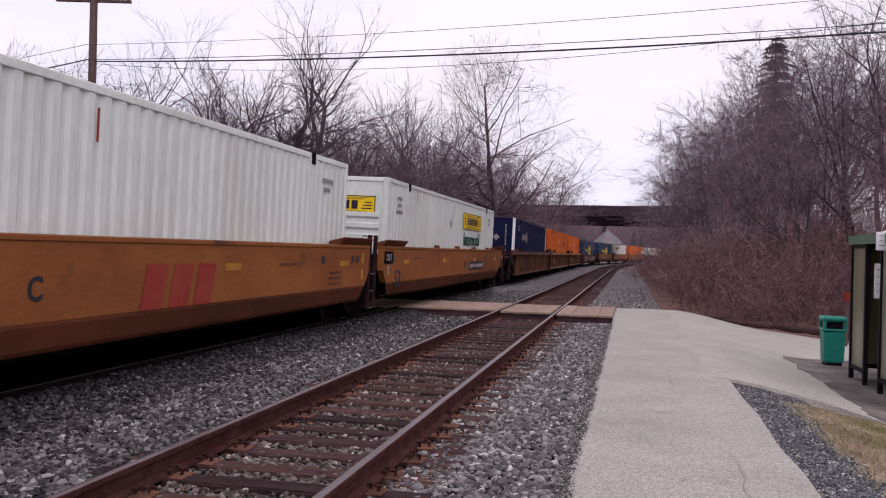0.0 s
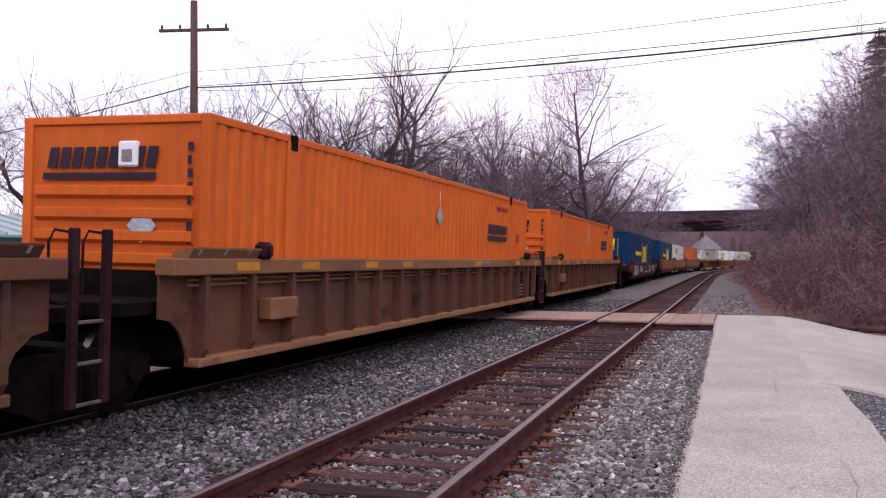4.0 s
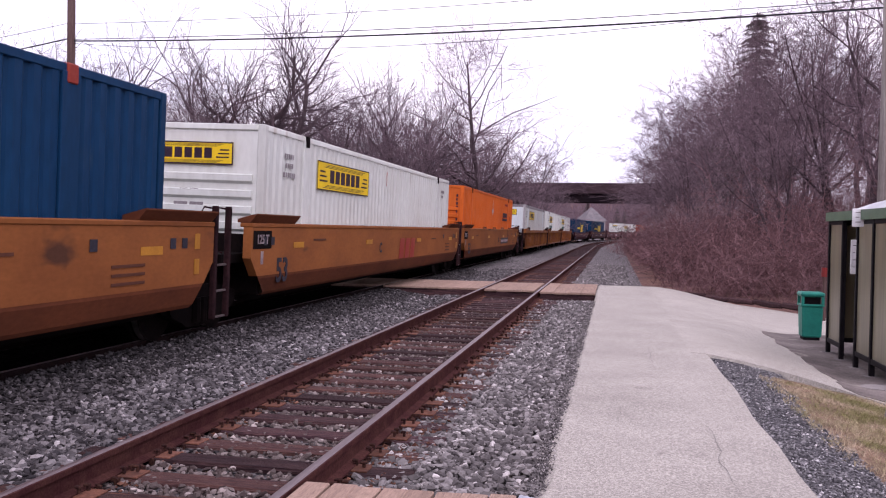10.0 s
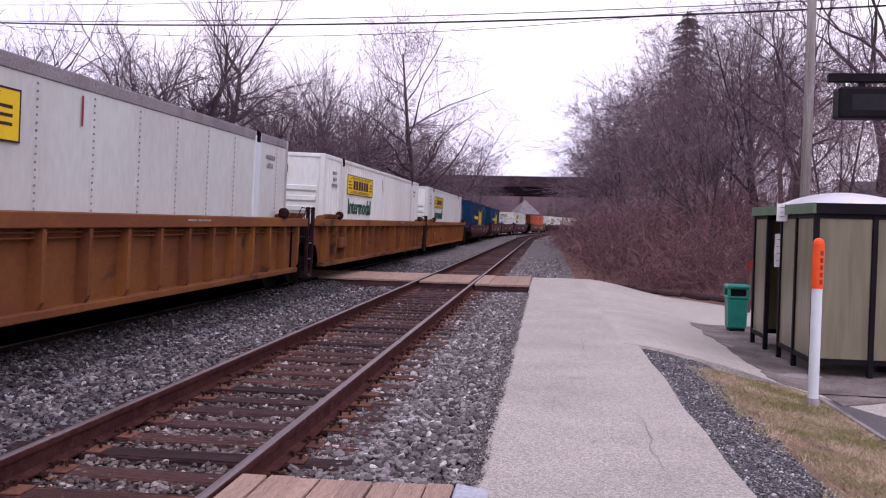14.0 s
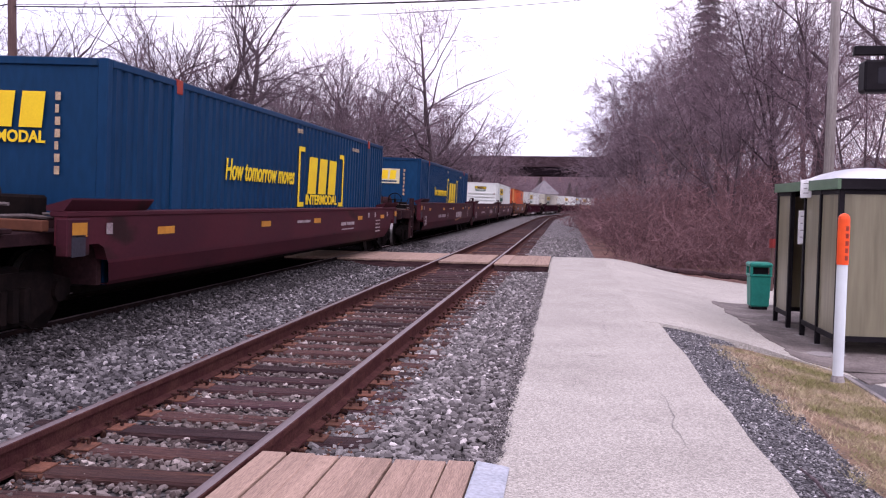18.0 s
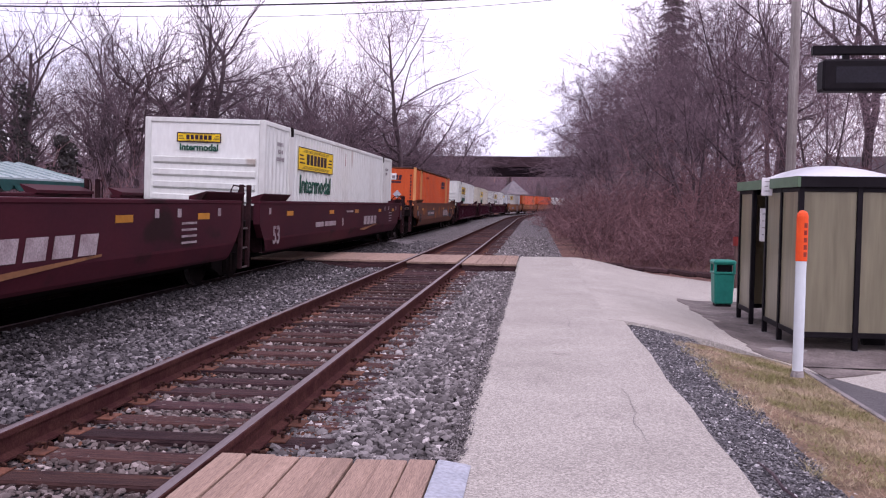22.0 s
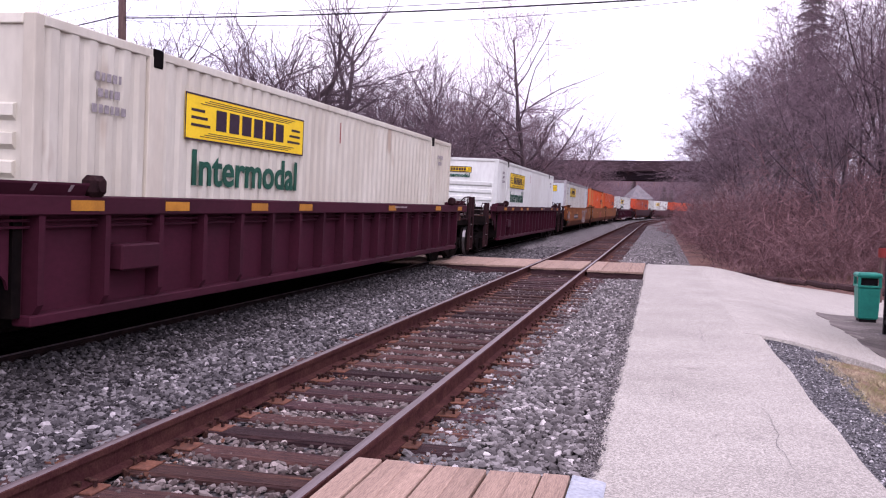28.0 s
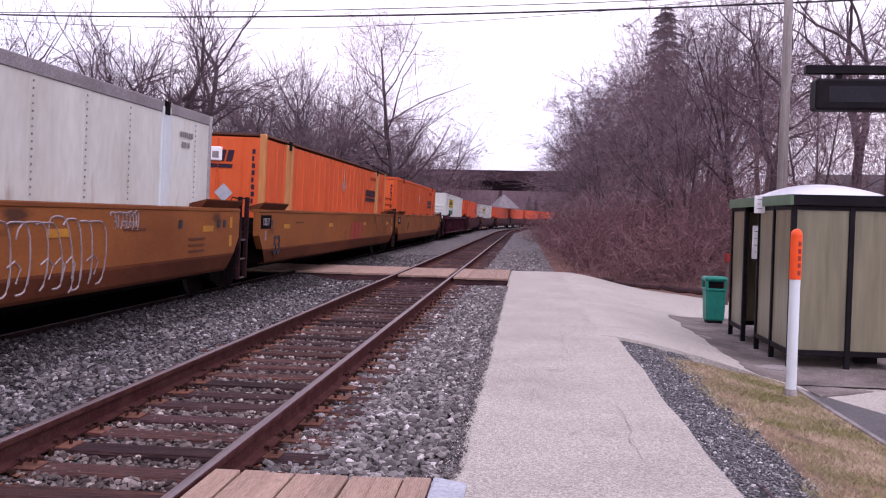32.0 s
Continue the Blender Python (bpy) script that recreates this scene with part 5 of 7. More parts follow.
def liv_blue(c, front=True):
    on_side("logo_mark", shared(("cx",), lambda: lettering(3, -1.28, 1.18, 1.70, 2.50, 3, 0.12).mesh("logo_mark", M_LOGOYELLOW)), M_LOGOYELLOW, c, BOX_W + 0.003, 1.55, "three chunky yellow blocks")

    def bracket():
        return Shape().prism([(0, 1.42), (0.42, 1.42), (0.42, 1.52), (0.11, 1.52), (0.11, 2.58), (0.42, 2.58), (0.42, 2.68), (0, 2.68)], "x", 0, 0.004).mesh("logo_bracket", M_LOGOYELLOW)
    on_side("logo_bracket", shared(("br",), bracket), M_LOGOYELLOW, c, BOX_W + 0.003, -0.32, "yellow corner bracket")
    other = part("logo_bracket", shared(("br",), bracket), M_LOGOYELLOW, c, "yellow corner bracket")
    other.matrix_basis = pose(BOX_W + 0.007, 3.42, 0, 0, 0, 180)
    on_side("word", words("ims", "INTERMODAL", 0.30, M_LOGOYELLOW, bold=0.008, width=2.6), M_LOGOYELLOW, c, BOX_W + 0.004, 1.55, "yellow word INTERMODAL").location.z = 1.56
    on_side("slogan", words("how", "How tomorrow moves", 0.5, M_LOGOYELLOW, slant=0.2, bold=0.008, width=3.7), M_LOGOYELLOW, c, BOX_W + 0.004, -2.45, "yellow words How tomorrow moves").location.z = 2.03
    if front:
        on_front("logo_mark", shared(("cxf",), lambda: lettering(3, -0.62, 0.58, 2.36, 2.80, 3, 0.1).mesh("logo_mark", M_LOGOYELLOW)), M_LOGOYELLOW, c, -0.08, "three chunky yellow blocks")
        on_front("word", words("imf2", "INTERMODAL", 0.2, M_LOGOYELLOW, bold=0.006, width=1.15), M_LOGOYELLOW, c, -0.08, "yellow word INTERMODAL").location.z = 2.24
    vertical_code(c, M_TAN, 0.66, True, 2.8, 7)
    on_front("stencil", MESHES[("vc", 7, "stencil_tan")], M_TAN, c, -0.84).location.z = 2.8
    stencil_lines(c, -0.3, 2.95, 1, M_TAN, 14)
    stencil_lines(c, 4.6, 2.85, 1, M_TAN, 15)


def liv_navy(c):
    def mark(k):
        return lettering(4, -0.9 * k, 0.35 * k, 2.2, 2.2 + 0.26 * k, 21).prism([(0.78 * k, 2.2 - 0.2 * k), (1.12 * k, 2.2 + 0.13 * k), (0.78 * k, 2.2 + 0.46 * k), (0.44 * k, 2.2 + 0.13 * k)], "x", 0, 0.004).mesh("logo_mark", M_LOGOWHITE)
    on_side("logo_mark", shared(("um",), lambda: mark(1.15)), M_LOGOWHITE, c, BOX_W + 0.003, -4.0, "white blocks and a diamond")
    on_front("logo_mark", shared(("umf",), lambda: mark(0.5)), M_LOGOWHITE, c, 0.0, "white blocks and a diamond")
    vertical_code(c, M_LOGOWHITE, 0.85)
    stencil_lines(c, -6.6, 2.8, 2, M_LOGOWHITE, 17)


# well cars
def mirrored(sh, s, axis=0):
    if s < 0:
        sh.v = [tuple(-c if i == axis else c for i, c in enumerate(q)) for q in sh.v]
        sh.f = [q[::-1] for q in sh.f]
    return sh


def truck(parent, y):
    """A two-axle truck: bolster, two cast side frames, two wheelsets."""
    t = part("truck_bolster", shared(("bol",), lambda: Shape().soft(-1.05, 1.05, -0.22, 0.22, 0.42, 0.78, 0.03).mesh("truck_bolster", M_UNDER)), M_UNDER, parent, "grimy truck bolster blackened for the shade")
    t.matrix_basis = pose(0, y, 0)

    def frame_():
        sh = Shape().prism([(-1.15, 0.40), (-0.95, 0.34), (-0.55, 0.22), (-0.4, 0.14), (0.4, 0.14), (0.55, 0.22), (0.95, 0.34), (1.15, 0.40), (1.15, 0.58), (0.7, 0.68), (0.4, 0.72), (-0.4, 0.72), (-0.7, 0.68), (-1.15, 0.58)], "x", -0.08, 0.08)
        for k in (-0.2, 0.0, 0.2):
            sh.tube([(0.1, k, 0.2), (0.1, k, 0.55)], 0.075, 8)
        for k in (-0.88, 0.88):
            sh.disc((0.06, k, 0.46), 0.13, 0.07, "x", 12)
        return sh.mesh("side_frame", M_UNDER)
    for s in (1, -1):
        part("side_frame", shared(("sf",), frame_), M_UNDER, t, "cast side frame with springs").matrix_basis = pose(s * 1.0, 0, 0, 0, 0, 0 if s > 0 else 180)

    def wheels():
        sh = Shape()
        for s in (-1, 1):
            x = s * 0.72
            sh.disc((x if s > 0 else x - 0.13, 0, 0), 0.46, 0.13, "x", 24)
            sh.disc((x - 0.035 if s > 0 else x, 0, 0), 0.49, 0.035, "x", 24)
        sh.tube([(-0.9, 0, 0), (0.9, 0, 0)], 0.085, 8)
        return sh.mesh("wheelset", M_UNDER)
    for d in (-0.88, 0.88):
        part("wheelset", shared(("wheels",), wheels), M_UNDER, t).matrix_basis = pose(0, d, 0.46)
        for s in (-1, 1):
            part("wheel_tread", shared(("tread",), lambda: Shape().tube([(-0.045, 0, 0), (0.045, 0, 0)], 0.4615, 24, cap=False).mesh("wheel_tread", M_TREAD)), M_TREAD, t, "bright worn wheel tread").matrix_basis = pose(s * 0.8, d, 0.46)
    return t


def smooth_end(kind, e, w):
    """Lower outline of a smooth side near its end e, with w pointing inwards."""
    if kind == "E":
        return [(e, 1.02), (e + w * 0.68, 1.02), (e + w * 0.8, 0.97), (e + w * 0.88, 0.82)]
    return [(e, 1.1), (e + w * 0.26, 0.82)]


def well_car(paint, lower, style, front, rear, marks, label, group):
    """One well-car unit. front, rear: "E" for a car's own end with a truck and coupler, "J" for a joint shared with the next unit."""
    car = thing("well_car", label, "railway car", group=group)
    L = BOX_L / 2 + 0.18
    ef = 0.78 if front == "J" else 1.05
    er = 0.78 if rear == "J" else 1.05
    f, r = -L - ef, L + er
    key = (paint.name, lower.name, style, front, rear)
    dz = -0.17 if style == "low" else {M_CARYELLOW: 0.07, M_CARBROWN: 0.03}.get(paint, 0.0)
    flat_sided = style in ("smooth", "low")
    plated = {M_CARTAN: M_RIBPLATE, M_CARYELLOW: M_CARRUST}.get(paint, paint)
    ribbed = M_RIBPLATE if paint is M_CARTAN else paint
    cut_f, cut_r = (0.55 if k == "J" else 1.0 for k in (front, rear))
    for s in (1, -1):
        if flat_sided:
            side = part("side_plate", shared(key + ("sp", s), lambda: mirrored(Shape().prism(smooth_end(front, f, 1) + smooth_end(rear, r, -1)[::-1] + [(r, 1.50 + dz), (f, 1.50 + dz)], "x", 1.40, 1.535), s).mesh("side_plate", paint)), paint, car)

            # inward slope below the crease; its shade is in the darker ochre
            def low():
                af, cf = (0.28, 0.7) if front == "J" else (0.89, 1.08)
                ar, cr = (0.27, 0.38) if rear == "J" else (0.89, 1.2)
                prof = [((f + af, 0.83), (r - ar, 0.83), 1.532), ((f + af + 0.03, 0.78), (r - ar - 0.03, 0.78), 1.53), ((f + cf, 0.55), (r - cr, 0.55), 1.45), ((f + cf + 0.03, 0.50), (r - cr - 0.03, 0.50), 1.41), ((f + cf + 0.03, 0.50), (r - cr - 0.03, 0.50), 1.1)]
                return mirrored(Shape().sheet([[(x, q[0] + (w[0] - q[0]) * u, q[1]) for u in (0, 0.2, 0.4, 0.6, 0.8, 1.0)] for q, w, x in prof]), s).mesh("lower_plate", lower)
            part("lower_plate", shared(key + ("lp", s), low), lower, side, "sloping lower plate, shade painted in on ochre cars")
            part("top_chord", shared(key + ("tc", s), lambda: mirrored(Shape().soft(1.34, 1.55, f, r, 1.50 + dz, 1.565 + dz, 0.012), s).mesh("top_chord", paint)), paint, side)
            for y, w in ((f + 0.95, 0.95), (r - 0.95, 0.95)):
                part("guide_bracket", shared((lower.name, "gb", s, w), lambda: mirrored(Shape().prism([(1.30, 1.565), (1.50, 1.565), (1.60, 1.69), (1.60, 1.71), (1.30, 1.62)], "y", -w, w), s).mesh("guide_bracket", lower)), lower, side, "flared container guide").matrix_basis = pose(0, y, dz)
            if rear == "E" and paint is M_CARYELLOW:
                for y in (-3.2, -0.15, 2.85, 5.85):
                    part("guide_lug", shared((lower.name, "gl", s), lambda: mirrored(Shape().prism([(-0.16, 1.565), (0.16, 1.565), (0.06, 1.64), (-0.06, 1.64)], "x", 1.38, 1.5), s).mesh("guide_lug", lower)), lower, side).matrix_basis = pose(0, y, dz)
            for y, fl, kind in ((f, 1, front), (r, -1, rear)):
                if kind == "E":
                    box_ = part("end_box", shared((lower.name, "ebox", s, dz), lambda: mirrored(Shape().soft(1.42, 1.56, -0.23, 0.23, 0.9, 1.49 + dz, 0.015), s).mesh("end_box", lower)), lower, side, "framed grimy end panel")
                    box_.matrix_basis = pose(0, y + fl * 0.22, 0)
                    plate_z = min(dz, 0.0)
                    part("reflector", shared(("eref", s), lambda: mirrored(Shape().box(1.561, 1.565, -0.14, 0.16, 1.28, 1.44), s).mesh("reflector", M_REFLECT)), M_REFLECT, box_, "orange reflector").matrix_basis = pose(0, 0, plate_z)
                    part("data_plate", shared(("edp", s), lambda: mirrored(Shape().box(1.561, 1.565, -0.15, 0.13, 0.98, 1.22), s).mesh("data_plate", M_PRINT)), M_PRINT, box_, "dark stencilled data plate").matrix_basis = pose(0, 0, plate_z * 0.5)
        else:
            def end_curve(kind, e, w):
                """The cut-away over the wheels at one end: e is the end, w points inwards."""
                if kind == "E":
                    return [(e + w * 0.1, 1.2), (e + w * 0.5, 1.12), (e + w * 0.85, 0.85), (e + w * 1.0, 0.48)]
                return [(e + w * 0.02, 0.98), (e + w * 0.2, 0.95), (e + w * 0.38, 0.82), (e + w * 0.5, 0.62), (e + w * 0.55, 0.48)]

            def plate():
                return mirrored(Shape().prism(end_curve(front, f, 1) + end_curve(rear, r, -1)[::-1] + [(r - 0.02, 1.42), (f + 0.02, 1.42)], "x", 1.33, 1.36), s).mesh("side_plate", plated)
            side = part("side_plate", shared(key + ("sp", s), plate), plated, car, "grimy lower side" if plated is not paint else "")
            part("top_chord", shared(key + ("tc", s), lambda: mirrored(Shape().soft(1.31, 1.54, f, r, 1.42, 1.60, 0.012), s).mesh("top_chord", paint)), paint, side)
            part("bottom_chord", shared(key + ("bc", s), lambda: mirrored(Shape().soft(1.30, 1.50, f + cut_f, r - cut_r, 0.43, 0.53, 0.012), s).mesh("bottom_chord", paint)), paint, side)
            for z in (1.31, 1.37):
                part("rod", shared(key + ("rod", s), lambda: mirrored(Shape().tube([(1.42, f + 0.4, 0), (1.42, r - 0.4, 0)], 0.014, 5), s).mesh("rod", paint)), paint, side).matrix_basis = pose(0, 0, z)
            for k in range(18):
                y = f + cut_f + 0.1 + (r - f - cut_f - cut_r - 0.2) * k / 17
                part("rib", shared((ribbed.name, "rib", s), lambda: mirrored(Shape().prism([(1.36, 0.5), (1.45, 0.5), (1.52, 0.62), (1.52, 1.42), (1.36, 1.42)], "y", -0.042, 0.042), s).mesh("rib", ribbed)), ribbed, side).matrix_basis = pose(0, y, 0)
            for y in (f + 1.0, r - 1.0):
                part("guide_bracket", shared((paint.name, "rgb", s), lambda: mirrored(Shape().prism([(1.30, 1.60), (1.50, 1.60), (1.56, 1.70), (1.56, 1.72), (1.30, 1.66)], "y", -0.7, 0.7), s).mesh("guide_bracket", paint)), paint, side).matrix_basis = pose(0, y, 0)
            for y, w in ((f + 1.0, 1), (r - 1.0, -1)):
                cast_ = part("guide_casting", shared((paint.name, "gcast", s), lambda: mirrored(Shape().soft(1.44, 1.60, -0.13, 0.13, 1.59, 1.80, 0.05).disc((1.58, 0, 1.70), 0.06, 0.035, "x", 10), s).mesh("guide_casting", M_LADDER)), M_LADDER, side, "dark rounded corner casting")
                cast_.matrix_basis = pose(0, y + w * 0.82, 0)
                for k in (0, 1, 2):
                    part("stripe", shared(("gstripe", s), lambda: mirrored(Shape().prism([(1.502, 1.615), (1.506, 1.613), (1.563, 1.697), (1.559, 1.699)], "y", -0.022, 0.022), s).mesh("stripe", M_LOGOWHITE)), M_LOGOWHITE, side, "white painted stripe").matrix_basis = pose(0.0, y + w * (0.45 - 0.5 * k), 0)
            part("valve_box", shared((paint.name, "vb", s), lambda: mirrored(Shape().soft(1.36, 1.56, -0.35, 0.35, 0.85, 1.12, 0.02), s).mesh("valve_box", paint)), paint, side).matrix_basis = pose(0, -6.7, 0)
    # floor takes the near-black colour so that it reads as shaded
    part("well_floor", shared(("wf",), lambda: Shape().prism([(-1.1, 0.38), (1.1, 0.38), (1.28, 0.52), (1.24, 0.52), (1.08, 0.465), (-1.08, 0.465), (-1.24, 0.52), (-1.28, 0.52)], "y", -L, L).mesh("well_floor", M_UNDER)), M_UNDER, car, "grimy well floor blackened for the shade")
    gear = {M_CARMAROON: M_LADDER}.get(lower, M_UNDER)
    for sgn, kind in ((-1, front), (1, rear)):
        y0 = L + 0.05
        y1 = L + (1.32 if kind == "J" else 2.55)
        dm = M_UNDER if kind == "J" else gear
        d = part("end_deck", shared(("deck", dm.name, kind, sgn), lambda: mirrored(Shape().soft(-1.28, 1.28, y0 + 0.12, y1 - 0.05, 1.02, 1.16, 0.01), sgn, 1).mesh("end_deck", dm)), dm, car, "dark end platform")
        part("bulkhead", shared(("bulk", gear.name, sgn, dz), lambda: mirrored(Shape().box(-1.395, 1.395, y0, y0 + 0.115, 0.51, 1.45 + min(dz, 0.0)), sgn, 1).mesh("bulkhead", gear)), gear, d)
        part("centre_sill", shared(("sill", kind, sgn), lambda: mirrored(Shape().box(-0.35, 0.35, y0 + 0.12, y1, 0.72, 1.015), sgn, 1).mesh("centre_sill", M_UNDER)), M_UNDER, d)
        if kind == "E":
            part("end_sill", shared(("esill", gear.name, sgn), lambda: mirrored(Shape().soft(-1.45, 1.45, y1 - 0.18, y1, 0.98, 1.28, 0.02), sgn, 1).mesh("end_sill", gear)), gear, d)
            part("coupler", shared(("coup", sgn), lambda: mirrored(Shape().soft(-0.15, 0.15, y1 - 0.02, y1 + 0.72, 0.74, 0.94, 0.03).soft(-0.22, 0.22, y1 + 0.6, y1 + 0.9, 0.66, 1.0, 0.05), sgn, 1).mesh("coupler", M_UNDER)), M_UNDER, d)
            part("air_hose", shared(("hose", sgn), lambda: mirrored(Shape().tube([(-0.45, y1, 0.9), (-0.5, y1 + 0.35, 0.5), (-0.35, y1 + 0.6, 0.36), (-0.15, y1 + 0.85, 0.5)], 0.03, 6), sgn, 1).mesh("air_hose", M_BLACK)), M_BLACK, d)
            if flat_sided and sgn > 0:
                part("air_tank", shared(("tank2",), lambda: Shape().tube([(0.55, y0 + 0.14, 1.72), (0.55, y0 + 0.2, 1.72), (0.55, y0 + 1.15, 1.72), (0.55, y0 + 1.27, 1.72), (0.55, y0 + 1.3, 1.72)], [0.16, 0.27, 0.27, 0.18, 0.06], 18).mesh("air_tank", M_RIBPLATE, True)), M_RIBPLATE, d, "rust-brown air tank")
                part("bracket", shared(("tankb",), lambda: Shape().prism([(y0 + 1.3, 1.16), (y0 + 1.75, 1.16), (y0 + 1.7, 2.0), (y0 + 1.4, 2.05), (y0 + 1.3, 1.9)], "x", 0.4, 0.5).mesh("bracket", M_RIBPLATE)), M_RIBPLATE, d, "rust-brown bracket plate")
            else:
                part("air_tank", shared(("tank", gear.name, sgn), lambda: mirrored(Shape().tube([(-0.95, y0 + 0.5, 1.52), (-0.9, y0 + 0.5, 1.52), (0.3, y0 + 0.5, 1.52), (0.35, y0 + 0.5, 1.52)], [0.12, 0.2, 0.2, 0.12], 14), sgn, 1).mesh("air_tank", gear)), gear, d)
            for z, yy in ((1.34, 0.5), (1.46, 1.5), (1.3, 2.2)):
                part("cross_rail", shared(("xrail", z, sgn), lambda: mirrored(Shape().tube([(-1.2, y0 + yy, z), (1.2, y0 + yy, z)], 0.02, 6), sgn, 1).mesh("cross_rail", M_RUNG)), M_RUNG, d, "worn cross rail")
            part("brake_pipe", shared(("bpipe", sgn), lambda: mirrored(Shape().tube([(1.3, y0 + 0.35, 0.95), (1.3, y0 + 0.5, 1.15), (1.28, y0 + 0.75, 1.3), (1.22, y0 + 1.2, 1.34), (1.2, y0 + 2.0, 1.34)], 0.022, 6), sgn, 1).mesh("brake_pipe", M_RUNG)), M_RUNG, d, "curved brake pipe")
            part("cross_beam", shared(("xbeam", sgn), lambda: mirrored(Shape().soft(-1.3, 1.34, y0 + 1.0, y0 + 1.14, 1.17, 1.29, 0.01), sgn, 1).mesh("cross_beam", M_CARBROWN)), M_CARBROWN, d, "brown cross beam")
            part("step_plate", shared(("xstep", sgn), lambda: mirrored(Shape().soft(0.7, 1.38, y0 + 1.7, y0 + 2.0, 1.17, 1.22, 0.008), sgn, 1).mesh("step_plate", M_LADDER)), M_LADDER, d)
            part("valve_stand", shared(("vs", sgn), lambda: mirrored(Shape().soft(0.5, 0.95, y0 + 0.4, y0 + 0.75, 1.16, 1.55, 0.03), sgn, 1).mesh("valve_stand", M_UNDER)), M_UNDER, d)
        for s in (1, -1):
            def ladder():
                sh = Shape()
                yl = L + (1.3 if kind == "J" else 2.42)
                xo = 0.08 if kind == "J" else 0
                top = 1.70 if sgn < 0 else 1.86
                for y in (yl - 0.42, yl):
                    sh.soft(1.38 + xo, 1.46 + xo, y - 0.04, y + 0.04, 0.30, top, 0.012)
                    sh.tube([(1.40 + xo, y, top - 0.04), (1.30 + xo, y - 0.1, top - 0.02), (1.26 + xo, y - 0.12, top - 0.12), (1.26 + xo, y - 0.12, 1.25), (1.36 + xo, y - 0.04, 1.2)], 0.014, 5)
                return mirrored(mirrored(sh, s), sgn, 1).mesh("ladder", M_LADDER)
            if (kind == "E" or sgn > 0) and style != "low":
                part("ladder", shared(("ladder", kind, sgn, s), ladder), M_LADDER, d, "dark ladder posts with bent tops")
                yr = L + (1.3 if kind == "J" else 2.42)
                for z in (0.32, 0.68, 1.04):
                    rung = part("rung", shared(("rung",), lambda: Shape().tube([(0, -0.42, 0), (0, 0, 0)], 0.018, 5).mesh("rung", M_RUNG)), M_RUNG, d, "worn pale rung")
                    rung.matrix_basis = pose(s * (1.50 if kind == "J" else 1.42), yr if sgn > 0 else -yr + 0.42, z)
        if kind == "E":
            for x in (-0.8, 0.1):
                part("grab_rail", shared(("grab", sgn), lambda: mirrored(Shape().tube([(0, y1 - 0.06, 1.25), (0, y1 - 0.06, 1.74), (0.3, y1 - 0.06, 1.74), (0.3, y1 - 0.06, 1.25)], 0.018, 5), sgn, 1).mesh("grab_rail", M_UNDER)), M_UNDER, d).matrix_basis = pose(x, 0, 0)
            truck(car, sgn * (L + 1.32))
        elif sgn > 0:
            truck(car, BOX_L / 2 + 1.575)
        if kind == "E" and sgn < 0 and style != "low":
            def wheel():
                sh = Shape()
                ring = [(0.85 + 0.24 * math.cos(k * 0.5236), -L - 2.45, 1.62 + 0.24 * math.sin(k * 0.5236)) for k in range(13)]
                sh.tube(ring, 0.02, 6, cap=False)
                for k in range(4):
                    q = k * 1.5708
                    sh.tube([(0.85, -L - 2.45, 1.62), (0.85 + 0.24 * math.cos(q), -L - 2.45, 1.62 + 0.24 * math.sin(q))], 0.014, 5)
                sh.box(0.81, 0.89, -L - 2.44, -L - 2.38, 1.1, 1.66)
                return sh.mesh("brake_wheel", M_UNDER)
            part("brake_wheel", shared(("bw",), wheel), M_UNDER, car)
    marks(car)
    if style == "low":
        for ob in car.children:
            if ob.name.split(".")[0] in ("stencil", "reflector", "graffiti", "plate"):
                ob.location.z += dz
    if paint is M_CARYELLOW and flat_sided and front == "J":
        back = part("plate", shared(("jplate",), lambda: Shape().box(0, 0.006, -0.36, 0.36, -0.14, 0.14).mesh("plate", M_UNDER)), M_UNDER, car, "dark stencil plate")
        back.matrix_basis = pose(FACE + 0.001, f + 0.42, 1.38)
        mark_words(car, "j125", "125 T", 0.2, M_LOGOWHITE, f + 0.42, 1.38, "stencilled 125 T", x=FACE + 0.006, bold=0.004)
    return car


FACE = 1.536


def mark_words(car, key, text, size, material, y, z, label="", x=FACE, **k):
    ob = part("stencil", words(key, text, size, material, **k), material, car, label)
    ob.matrix_basis = pose(x + 0.003, y, z)


def mark_bars(car, y, z, w, h, material, back=None, seed=1, n=8, x=FACE):
    """A line of writing as bars: two long bars for a number plate, blocks for a maker's mark."""
    if back:
        ob = part("plate", shared(("bk", w, h, back.name), lambda: Shape().box(0, 0.004, -w / 2 - 0.06, w / 2 + 0.06, -h * 0.75, h * 0.75).mesh("plate", back)), back, car)
        ob.matrix_basis = pose(x + 0.001, y, z)

    def build():
        sh = Shape()
        if n in (3, 4):
            sh = lettering(n, -w / 2, w / 2 - 0.12 * h, -h / 2, h / 2, seed, 0.25)
        elif n > 8:
            sh.box(0, 0.004, -w / 2, -w * 0.13, -h * 0.3, h * 0.3).box(0, 0.004, -w * 0.07, w / 2, -h * 0.3, h * 0.3)
        else:
            sh.box(0, 0.004, -w / 2, w / 2, -h / 2, h / 2)
        return sh.mesh("stencil", material)
    ob = part("stencil", shared(("mb", w, h, material.name, seed, n), build), material, car)
    ob.matrix_basis = pose(x + 0.005, y, z)


def mark_patch(car, y, z, w, h, material, x=FACE):
    ob = part("reflector", shared(("rp", w, h, material.name), lambda: Shape().box(0, 0.004, -w / 2, w / 2, -h / 2, h / 2).mesh("reflector", material)), material, car)
    ob.matrix_basis = pose(x + 0.002, y, z)


